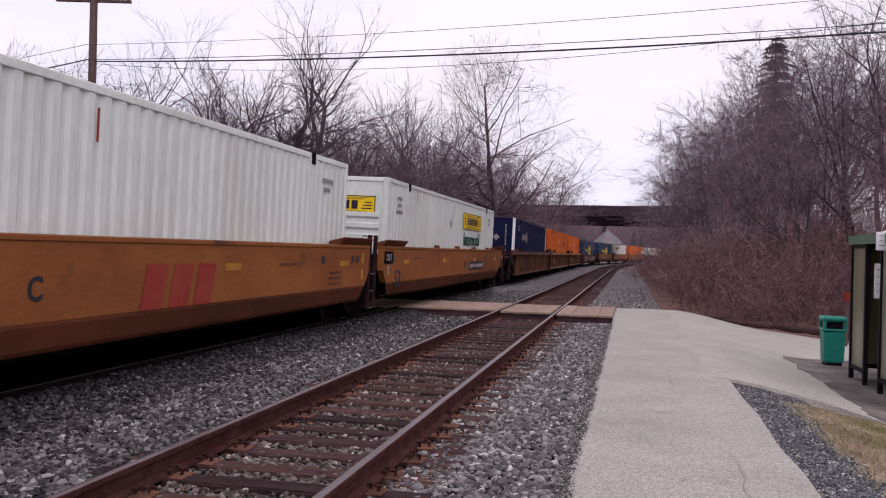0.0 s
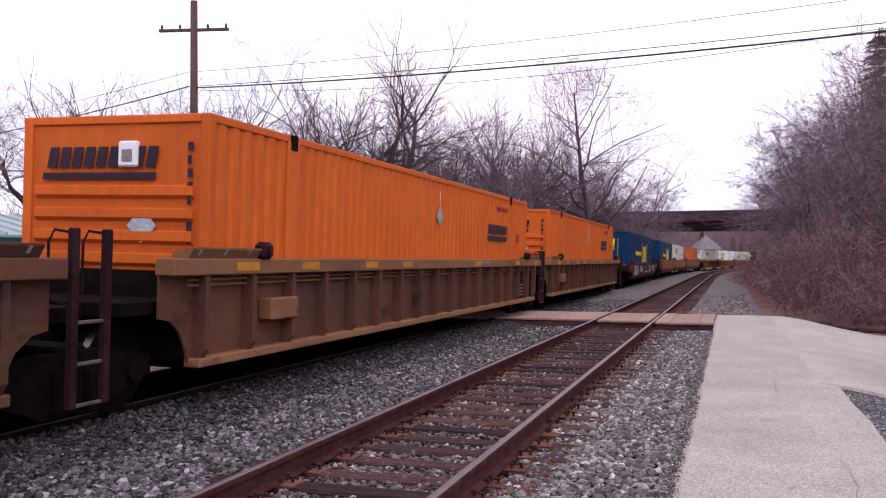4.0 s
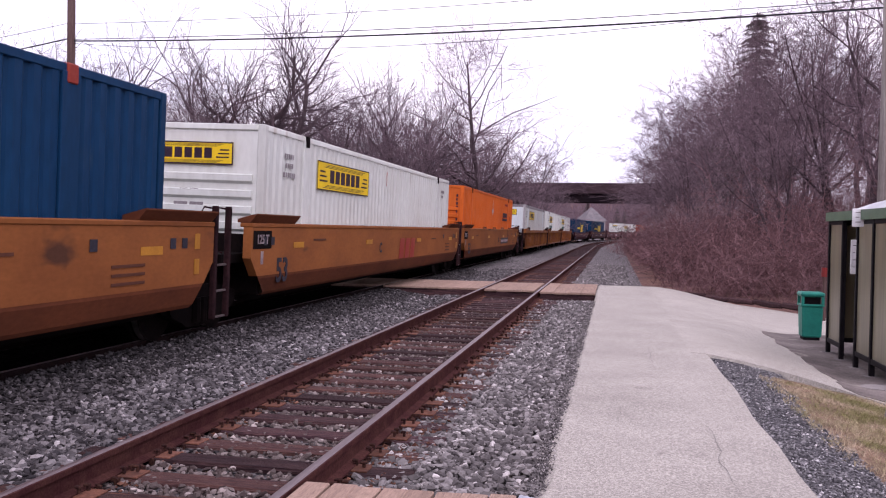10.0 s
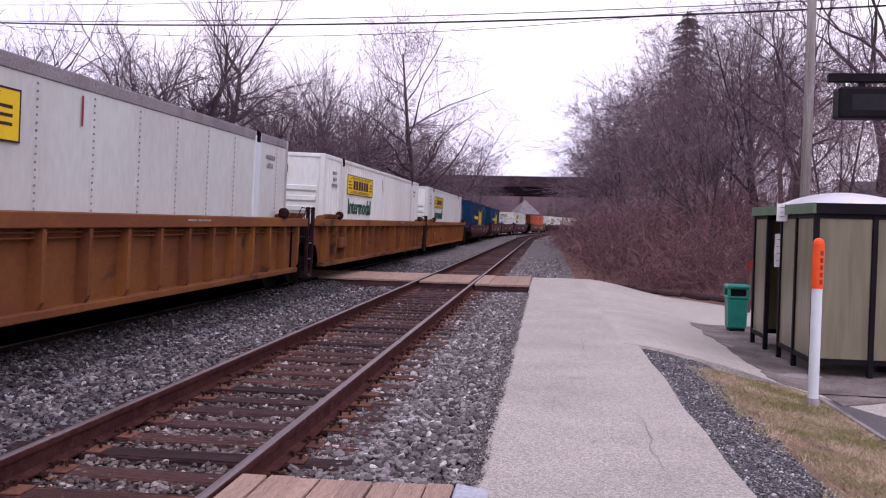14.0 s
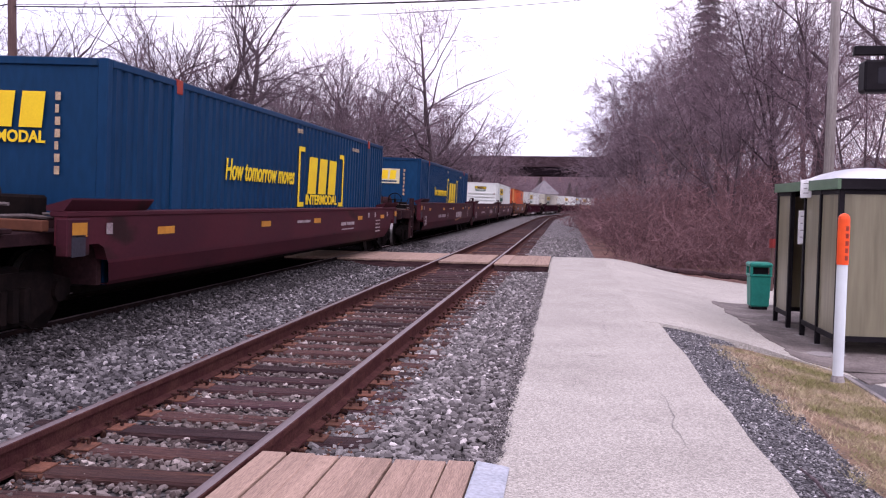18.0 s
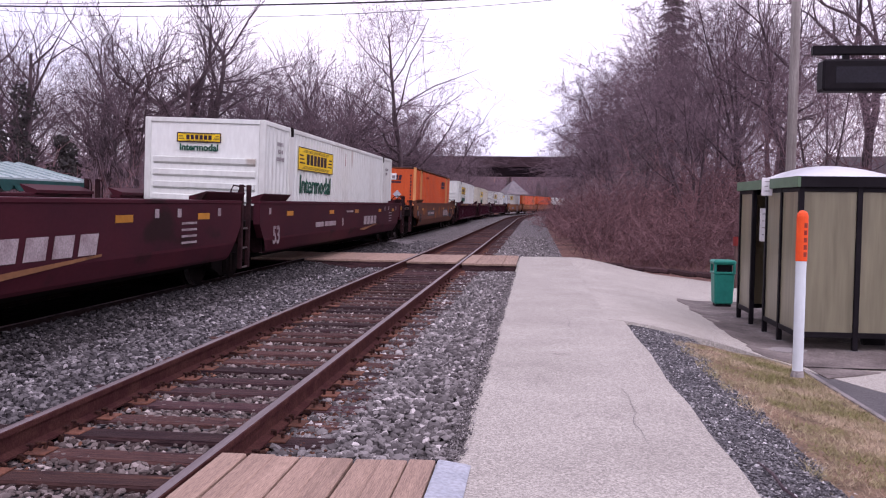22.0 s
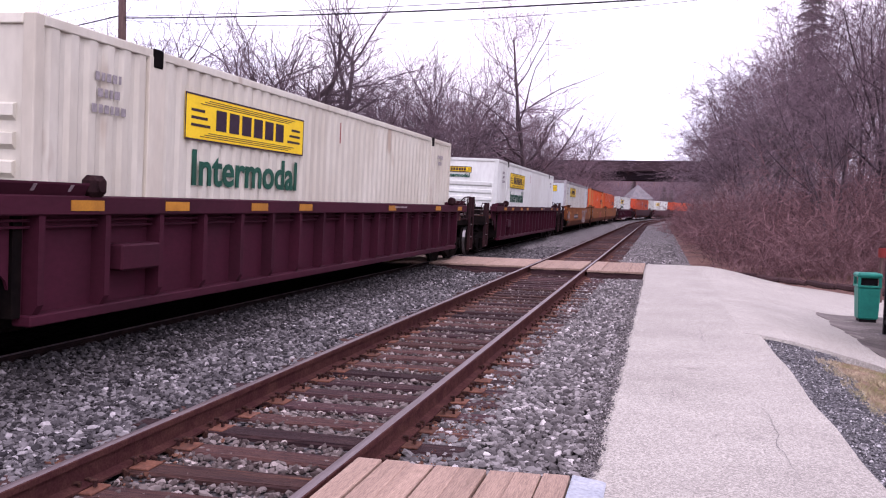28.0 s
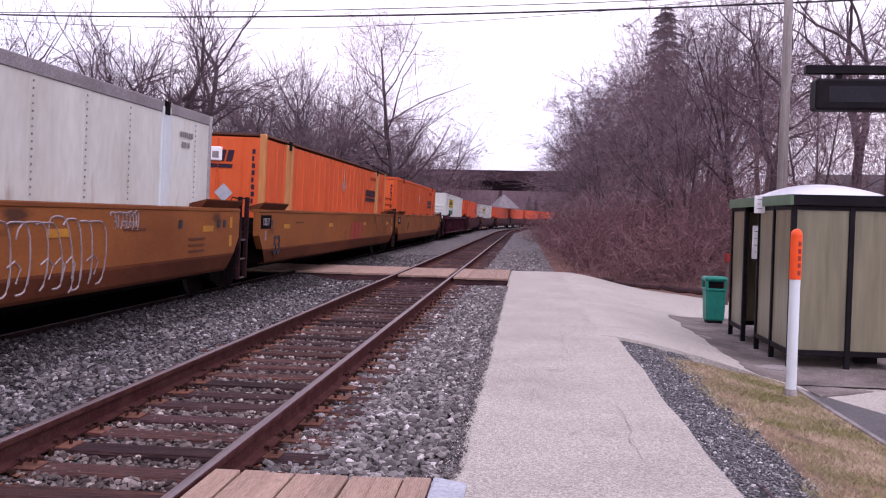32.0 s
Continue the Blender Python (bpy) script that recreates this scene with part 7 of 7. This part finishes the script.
def plant_tree(k, x, y, h, turn, label="bare grey-brown deciduous tree", kinds=WOODS):
    t = thing("tree", label, "tree", pose(x, y, ground_z(x, y), 0, 0, turn) @ Matrix.Scale(h / SIZES[k], 4), "bare trees along the railway")
    part("trunk", kinds[k][0], M_BARK, t)
    part("crown", kinds[k][1], M_TWIG, t, "leafless twigs")


rnd = random.Random(7)
# kind, place, height
TREES_BY_LINE = [(0, -23.5, 60, 16.2), (2, -28.0, 59, 15.4), (2, -31, 50, 12.0), (1, -35, 56, 12.8), (0, -39, 48, 11.6), (3, -25, 52, 10), (2, -50, 54, 12.8), (0, -46, 42, 11.2), (3, -42, 37, 9.6), (4, -56, 46, 12.8), (3, -30, 42, 9.5)]
TREES_BEYOND = [(4, -11.3, 78, 18.2), (2, -19.0, 84, 16.0), (0, -23, 92, 17.5), (1, -27, 80, 16.5), (3, -15.5, 88, 13), (2, -9.5, 96, 12), (3, -11, 108, 12), (1, -33, 66, 12.8), (3, -22, 70, 13), (3, -18, 66, 10.5), (0, -17, 104, 14), (1, -30, 98, 17), (4, -38, 78, 13.6), (1, -44, 62, 12.8), (1, -20, 118, 15), (2, -28, 122, 17), (2, -14.5, 84, 14.5), (0, -17.5, 74, 13.8), (1, -20.5, 78, 14), (2, -25, 74, 14.5), (0, -29, 86, 15), (1, -13.2, 96, 13), (2, -32, 76, 14), (0, -36, 70, 13.5), (3, -8.4, 102, 8.5), (3, -9.2, 92, 9.0)]
for k, x, y, h in TREES_BY_LINE + TREES_BEYOND:
    plant_tree(k, x, y, h * (1.12 if y < 64 else 1.0), rnd.uniform(0, 360))
THICKET_NEAR = [(3, 5.6, 31, 6.6), (0, 8.1, 30.5, 10.8), (3, 8.0, 34, 9.0), (0, 10.6, 30, 11.5), (0, 15, 34, 12), (1, 14, 27, 10.5), (4, 17.5, 30, 12.5), (3, 8.4, 27.5, 6.8), (0, 22, 28, 12), (3, 12.5, 24.5, 7.5), (3, 18, 25, 9)]
THICKET_MIDDLE = [(3, 6.5, 41, 9.7), (3, 5.9, 50, 9.9), (1, 8.0, 46, 11.0), (0, 11, 50, 12.5), (3, 6.1, 60, 10.9), (2, 10, 62, 12.5), (3, 6.7, 72, 11.5), (1, 15, 58, 13), (3, 7.0, 37.5, 8.6), (3, 5.7, 66, 10.3), (1, 8, 58, 12.5), (1, 9.5, 70, 13)]
THICKET_FAR = [(1, 9, 78, 12), (3, 7, 88, 10.5), (3, 5.8, 80, 10.0), (1, 6.7, 97, 11.5), (3, 6.8, 106, 11.1), (1, 8.5, 112, 13), (3, 7.5, 118, 11), (0, 13, 84, 14), (1, 9.5, 124, 13), (3, 12, 116, 11), (1, 14, 108, 13), (0, 17, 122, 14), (3, 20, 112, 12), (1, 25, 118, 13)]
for k, x, y, h in THICKET_NEAR + THICKET_MIDDLE + THICKET_FAR:
    plant_tree(k, x, y, h, rnd.uniform(0, 360), "bare purplish deciduous tree in a thicket", KINDS)


def bush(x, y, s, k, label):
    b = thing("bush", label, "bush", pose(x, y, ground_z(x, y), 0, 0, rnd.uniform(0, 360)) @ Matrix.Scale(s, 4), "leafless brush along the bank")
    stems, twigs = (BRUSH_FAR if y > 58 else BRUSH)[k]
    tagged(part("brushwood", stems, M_BRUSH, b), kind="stuff")
    tagged(part("twiggery", twigs, M_BRUSH, b, "fine leafless twigs"), kind="stuff")


for k in range(80):
    y = 25.5 + 75 * (k / 80) ** 1.2
    mid = line_at(y, NEAR_X)[0]
    for off in (rnd.uniform(5.8, 7.2), rnd.uniform(7.2, 11.5)):
        if y < 27.5 and off < 7.5:
            continue
        bush(mid + off, y + rnd.uniform(-1, 1), rnd.uniform(0.75, 1.3), rnd.randrange(3), "tangled leafless brush with brown stems")
for k in range(54):
    y = 28 + 90 * (k / 54)
    bush(line_at(y, NEAR_X)[0] - rnd.uniform(11.5, 19), y, rnd.uniform(0.9, 1.7), rnd.randrange(3), "leafless brush behind the far track")
for k in range(30):
    y = 52 + 80 * (k / 30)
    bush(line_at(y, NEAR_X)[0] + rnd.uniform(4.2, 5.8), y, rnd.uniform(0.7, 1.25), rnd.randrange(3), "tangled leafless brush with brown stems")
for k in range(26):
    bush(rnd.uniform(6.5, 22), rnd.uniform(23, 32), rnd.uniform(0.8, 1.6), rnd.randrange(3), "tangled leafless brush with brown stems")

# woods in the distance
fw = Shape()
for k in range(13000):
    x = rnd.uniform(-150, 150) if k % 3 == 0 else rnd.uniform(-55, 45)
    y = 207 + rnd.uniform(0, 80) + (0 if x > -40 else -0.9 * (-40 - x))
    if abs(x - line_at(y, FAR_X)[0] - 2) < 7 or (abs(x + 4.8) < 7 and y < 200):
        continue
    h = rnd.uniform(5, 12)
    a = Vector((x, y, ground_z(x, y) + h * rnd.uniform(0, 0.6)))
    if -45 < x < 32 and a.z + 0.6 * h > 1.5 + 0.051 * y:
        continue
    spike(fw, a, a + Vector((rnd.uniform(-2.2, 2.2), rnd.uniform(-1, 1), h * rnd.uniform(0.3, 0.7))), rnd.uniform(0.05, 0.12))
for k in range(9000):
    x, y = rnd.uniform(-115, -20), rnd.uniform(98, 165)
    h = rnd.uniform(7, 13.5)
    a = Vector((x, y, 0.4 + h * rnd.uniform(0, 0.7)))
    spike(fw, a, a + Vector((rnd.uniform(-1.6, 1.6), rnd.uniform(-1, 1), h * rnd.uniform(0.15, 0.35))), 0.055)
# undergrowth of fine twigs among the trees
for k in range(20000):
    y = rnd.uniform(66, 134)
    x = line_at(y, NEAR_X)[0] - rnd.uniform(12, 42)
    a = Vector((x, y, ground_z(x, y) + 11.5 * rnd.random() ** 1.3))
    spike(fw, a, a + Vector((rnd.uniform(-.8, .8), rnd.uniform(-.8, .8), rnd.uniform(-.1, 1.4))), rnd.uniform(0.012, 0.03))
for k in range(9000):
    y, low = rnd.uniform(40, 110), rnd.random() ** 1.3
    x = line_at(y, NEAR_X)[0] - rnd.uniform(13, 44)
    a = Vector((x, y, ground_z(x, y) + 5.0 * low))
    spike(fw, a, a + Vector((rnd.uniform(-.6, .6), rnd.uniform(-.6, .6), rnd.uniform(.1, 1.6))), rnd.uniform(0.012, 0.03))
tagged(new("far_woods", fw.mesh("far_woods", M_TWIG)), "distant bare woods beyond the bridge", "woods", kind="stuff")
tv = Shape()
for k in range(17000):
    y = rnd.uniform(44, 136)
    off = rnd.uniform(5.4, 26)
    x = line_at(y, NEAR_X)[0] + off
    top = 2.5 + 5.5 * ease(5, 14, off)
    a = Vector((x, y, ground_z(x, y) + top * rnd.random()))
    spike(tv, a, a + Vector((rnd.uniform(-.7, .7), rnd.uniform(-.7, .7), rnd.uniform(-.1, 1.3))), rnd.uniform(0.012, 0.028))
for k in range(7000):
    x, y = rnd.uniform(7, 30), rnd.uniform(27, 50)
    a = Vector((x, y, ground_z(x, y) + 5.5 * rnd.random() ** 1.2))
    spike(tv, a, a + Vector((rnd.uniform(-.5, .5), rnd.uniform(-.5, .5), rnd.uniform(.1, 1.3))), rnd.uniform(0.006, 0.014))
tagged(new("thicket_twigs", tv.mesh("thicket_twigs", M_VINE)), "pale tangled brush filling the thicket on the bank", "brush", kind="stuff")

# a dark conifer above the thicket
sp = thing("conifer", "dark conifer standing above the bare thicket", "tree", pose(7.3, 50.0, ground_z(7.3, 50)))
part("trunk", Shape().tube([(0, 0, 0), (0, 0, 12.9)], [0.2, 0.02], 8), M_BARK, sp)
r = random.Random(2)
nd = Shape()
for k in range(70):
    z = 3.0 + 9.8 * (k / 69.5) ** 0.9 + r.uniform(-.2, .1)
    reach = 4.2 * max(0.0, 1 - (z - 3) / 10.2) ** 0.8 * r.uniform(0.45, 1.15) + 0.12
    for m in range(5):
        a = r.uniform(0, 6.28)
        ln = reach * r.uniform(0.6, 1.0)
        c, s = math.cos(a), math.sin(a)
        for j in range(8):
            u = (j + 0.6) / 8
            q = Vector((c * ln * u, s * ln * u, z + 0.1 * ln * u - 0.34 * ln * u * u))
            for w in range(3):
                e = Vector((c + r.uniform(-1.2, 1.2), s + r.uniform(-1.2, 1.2), r.uniform(-1.3, 0.1))).normalized() * 0.3
                t = e.orthogonal().normalized() * 0.04
                i = len(nd.v)
                nd.v += [tuple(q - t), tuple(q + t), tuple(q + e)]
                nd.f.append((i, i + 1, i + 2))
part("needles", nd, M_NEEDLE, sp, "dark needle sprays")
for x, y, k in ((-6.0, 198, 0.66), (0.6, 197, 0.55), (2.2, 199, 0.5)):
    tagged(copy_thing(sp, pose(x, y, ground_z(x, y), 0, 0, 70 * k) @ Matrix.Scale(k, 4)), "small dark conifer beside the far house")


def leaf_cloud(sh, rnd, c, r, n, size):
    """Small leaves strewn through a lumpy ball."""
    for k in range(n):
        d = Vector((rnd.gauss(0, 1), rnd.gauss(0, 1), rnd.gauss(0, 1))).normalized()
        p = Vector(c) + d * r * rnd.uniform(0.35, 1.0) ** 0.5 * (0.75 + 0.4 * noise.noise(d * 2.2 + Vector(c)))
        a = Vector((rnd.uniform(-1, 1), rnd.uniform(-1, 1), rnd.uniform(-1, 1))).normalized() * size * rnd.uniform(0.6, 1.3)
        b = a.orthogonal().normalized() * size * 0.6
        i = len(sh.v)
        sh.v += [tuple(p - a), tuple(p + b), tuple(p + a), tuple(p - b)]
        sh.f.append((i, i + 1, i + 2, i + 3))


rv = random.Random(12)
for x, y, lean, clumps in ((-24.4, 40.0, 0.5, 9), (-26.6, 41.5, -0.4, 7), (-19.2, 47.0, 0.2, 8)):
    ivy = thing("ivy_tree", "bare tree with its trunk clad in dark ivy", "tree", pose(x, y, ground_z(x, y)), "bare trees along the railway")
    part("trunk", Shape().tube([(0, 0, -0.3), (0.2 * lean, 0, 3), (0.6 * lean, 0.1, 6), (lean, 0, 9)], [0.24, 0.2, 0.15, 0.05], 8), M_BARK, ivy)
    for k in range(9):
        z, a = 3.5 + 0.6 * k, 2.4 * k
        part("limb", Shape().tube([(0.1 * lean * z, 0, z), (0.1 * lean * z + math.cos(a), math.sin(a), z + 1.0), (0.1 * lean * z + 1.7 * math.cos(a + .3), 1.7 * math.sin(a + .3), z + 2.4)], [0.06, 0.04, 0.01], 4), M_BARK, ivy)
    cl = Shape()
    for k in range(clumps):
        z = 1.5 + 0.7 * k
        leaf_cloud(cl, rv, (0.1 * lean * z + rv.uniform(-.35, .35), rv.uniform(-.35, .35), z), rv.uniform(0.45, 0.8), 170, 0.09)
    part("ivy", cl, M_IVY, ivy, "dark ivy leaves")
for x, y, h in ((-22.7, 40.0, 5.2), (-27.5, 38.0, 4.6)):
    ev = thing("evergreen_bush", "dark evergreen bush beyond the far track", "bush", pose(x, y, ground_z(x, y)))
    part("stem", Shape().tube([(0, 0, -0.2), (0, 0, h * 0.8)], [0.1, 0.02], 6), M_BARK, ev)
    cl = Shape()
    for k in range(12):
        z = 0.6 + (h - 1.0) * k / 11
        leaf_cloud(cl, rv, (rv.uniform(-.7, .7), rv.uniform(-.7, .7), z), 1.1 * (1 - 0.5 * k / 11), 190, 0.1)
    part("foliage", cl, M_IVY, ev, "dense dark leaves")


# ---- loose stone and grass ----
def scatter(name, n, place, size, material, label, category, flat=0.75, near=False):
    """Many broken stones in one mesh."""
    rg = np.random.default_rng(len(name) + n)
    if near:
        g = (1 + 5 ** 0.5) / 2
        base = np.array([(-1, g, 0), (1, g, 0), (-1, -g, 0), (1, -g, 0), (0, -1, g), (0, 1, g), (0, -1, -g), (0, 1, -g), (g, 0, -1), (g, 0, 1), (-g, 0, -1), (-g, 0, 1)]) / 1.9
        tri = np.array([(0, 11, 5), (0, 5, 1), (0, 1, 7), (0, 7, 10), (0, 10, 11), (1, 5, 9), (5, 11, 4), (11, 10, 2), (10, 7, 6), (7, 1, 8), (3, 9, 4), (3, 4, 2), (3, 2, 6), (3, 6, 8), (3, 8, 9), (4, 9, 5), (2, 4, 11), (6, 2, 10), (8, 6, 7), (9, 8, 1)])
    else:
        base = np.array([(1, 0, 0), (-1, 0, 0), (0, 1, 0), (0, -1, 0), (0, 0, 1), (0, 0, -1)], float)
        tri = np.array([(0, 2, 4), (2, 1, 4), (1, 3, 4), (3, 0, 4), (2, 0, 5), (1, 2, 5), (3, 1, 5), (0, 3, 5)])
    m = len(base)
    pts = place(rg, n)
    n = len(pts)
    v = base[None] * rg.uniform(0.8, 1.15, (n, m, 1)) + rg.uniform(-0.24, 0.24, (n, m, 3))
    v *= (size[0] + (size[1] - size[0]) * rg.uniform(0, 1, (n, 1, 1)) ** 1.5) * rg.uniform(0.65, 1.3, (n, 1, 3)) * np.array([1, 1, flat])
    tip = rg.normal(0, 0.4, n)
    c, s = np.cos(tip)[:, None], np.sin(tip)[:, None]
    v = np.stack([v[..., 0] * c - v[..., 2] * s, v[..., 1], v[..., 0] * s + v[..., 2] * c], -1)
    a = rg.uniform(0, 6.28, n)
    c, s = np.cos(a)[:, None], np.sin(a)[:, None]
    v = np.stack([v[..., 0] * c - v[..., 1] * s, v[..., 0] * s + v[..., 1] * c, v[..., 2]], -1) + pts[:, None]
    f = (tri[None] + m * np.arange(n)[:, None, None]).reshape(-1, 3)
    me = bpy.data.meshes.new(name)
    me.from_pydata(v.reshape(-1, 3).tolist(), [], f.tolist())
    me.materials.append(material)
    ob = new(name, me)
    return tagged(ob, label, category, kind="stuff")


def strip(x0, x1, y0, y1, z, power=1.6):
    def place(rg, n):
        u = rg.uniform(0, 1, n) ** power
        return np.stack([rg.uniform(x0, x1, n), y0 + (y1 - y0) * u, z + rg.uniform(-0.012, 0.018, n)], -1)
    return place


def shoulder(y0, y1, power):
    """Stone that rises from the tie ends to the platform's edge, and lies low before the far crossing."""
    def place(rg, n):
        x = rg.uniform(NR + 0.12, -0.46, n)
        y = y0 + (y1 - y0) * rg.uniform(0, 1, n) ** power
        u = np.clip((x - NR - 0.42) / 1.05, 0, 1)
        drop = np.clip((y - 13) / 5.5, 0, 1)
        return np.stack([x, y, -0.222 + (0.15 - 0.12 * drop) * u + rg.uniform(-0.014, 0.018, n)], -1)
    return place


def far_slope(x0, x1, y0, y1, power):
    """Stone heaped from the space between the tracks up to the far rail."""
    def place(rg, n):
        x = rg.uniform(x0, x1, n)
        y = y0 + (y1 - y0) * rg.uniform(0, 1, n) ** power
        z = np.interp(x, [NEAR_X - 3.42, NEAR_X - 3.0, NEAR_X - 2.5, NEAR_X - 2.14, NEAR_X - 1.45], [-0.07, -0.13, -0.22, -0.255, -0.215])
        return np.stack([x, y, z + rg.uniform(-0.01, 0.02, n)], -1)
    return place


scatter("shoulder_stones", 10000, shoulder(2.5, 11, 1.15), (0.018, 0.044), M_STONE_PALE, "grey crushed stone between rail and platform", "ballast", 0.7, True)
scatter("edge_chips", 6000, strip(-0.53, -0.40, 2.5, 20, -0.024, 1.3), (0.005, 0.014), M_STONE_PALE, "crumbled chips along the platform edge", "gravel")
scatter("shoulder_stones", 9000, shoulder(11, 22.3, 1.2), (0.022, 0.05), M_STONE_PALE, "grey crushed stone further along the platform", "ballast", 0.7)
scatter("crib_stones", 9000, strip(NL + 0.05, NR - 0.05, 2.5, 13, -0.226, 1.3), (0.014, 0.036), M_STONE_CRIB, "brown-dusted crushed stone between the ties", "ballast", 0.7, True)
scatter("crib_stones", 7000, strip(NL + 0.05, NR - 0.05, 13, 36, -0.224, 1.3), (0.016, 0.038), M_STONE_CRIB, "brown-dusted crushed stone further down the track", "ballast", 0.7)
scatter("rusty_stones", 3500, strip(NR + 0.07, NR + 0.5, 2.5, 24, -0.218), (0.012, 0.032), M_STONE_RUST, "rust-stained stone beside the rail", "ballast")
scatter("rusty_stones", 900, strip(NL + 0.08, NL + 0.3, 2.5, 24, -0.218), (0.012, 0.026), M_STONE_RUST, "rust-stained stone inside the rail", "ballast")
scatter("verge_stones", 9000, strip(NR + 0.12, 0.55, 25.9, 48, -0.24, 1.3), (0.024, 0.055), M_STONE_PALE, "pale crushed stone at the foot of the bank", "ballast")
scatter("middle_stones", 15000, far_slope(FR + 0.95, NL - 0.08, 3.5, 15, 1.2), (0.018, 0.042), M_STONE, "grey crushed stone between the tracks", "ballast", 0.65, True)
scatter("middle_stones", 13000, far_slope(FR + 0.95, NL - 0.08, 15, 40, 1.3), (0.02, 0.045), M_STONE, "grey crushed stone further along between the tracks", "ballast", 0.7)
scatter("oily_stones", 14000, far_slope(FR + 0.06, FR + 1.15, 5, 36, 1.5), (0.02, 0.044), M_STONE_DARK, "dark stone heaped along the far rail", "ballast", 0.7)


def gravel_place(rg, n):
    x = 1.14 + 0.86 * rg.uniform(0, 1, n) ** 1.2
    y = 2.5 + 9 * rg.uniform(0, 1, n) ** 1.3
    return np.stack([x, y, np.array([verge_z(q) for q in x]) - 0.036 + rg.uniform(-0.006, 0.006, n)], -1)


scatter("gravel_chips", 20000, gravel_place, (0.005, 0.0155), M_CHIP, "fine grey gravel chips", "gravel")


def grass(name, n):
    rg = np.random.default_rng(5)
    x = 1.62 + 1.34 * rg.uniform(0, 1, n) ** 0.8
    y = 3.0 + 7.6 * rg.uniform(0, 1, n)
    thick = np.array([noise.noise((p * 2.6, q * 2.6, 1.0)) + 0.5 * noise.noise((p * 9, q * 9, 4.0)) + 0.9 * (p - 1.95) for p, q in zip(x, y)])
    keep = thick > rg.uniform(-0.55, 0.35, n)
    x, y = x[keep], y[keep]
    n = len(x)
    z = np.array([verge_z(q) for q in x]) - 0.02
    a, h, w = rg.uniform(0, 6.28, n), rg.uniform(0.015, 0.05, n), rg.uniform(0.002, 0.004, n)
    lx, ly = rg.uniform(-.05, .05, n), rg.uniform(-.05, .05, n)
    p = np.stack([x, y, z], -1)
    d = np.stack([np.cos(a) * w, np.sin(a) * w, 0 * a], -1)
    v = np.stack([p - d, p + d, p + np.stack([lx, ly, h], -1)], 1).reshape(-1, 3)
    me = bpy.data.meshes.new(name)
    me.from_pydata(v.tolist(), [], np.arange(3 * n).reshape(-1, 3).tolist())
    me.materials.append(M_GRASS)
    return tagged(new(name, me), "short dry winter grass blades", "grass", kind="stuff")


grass("grass_blades", 42000)


# ---- what moves ----
LEAN = 1.6


def motions():
    for ob, centre in RIDERS:
        rows = []
        for k in range(65):
            t = k * 0.5
            s = centre - SPEED * t
            if 0 < k < 64 and s < BEND_Y - 16 and k % 8:
                continue
            x, y, a = line_at(s, FAR_X)
            rows.append((t, pose(x, y, 0, 0, LEAN, 0) if a == 0 else Matrix.Translation((x, y, 0)) @ pose(0, 0, 0, 0, 0, math.degrees(-a)) @ pose(0, 0, 0, 0, LEAN, 0)))
        walk(ob, rows)


motions()
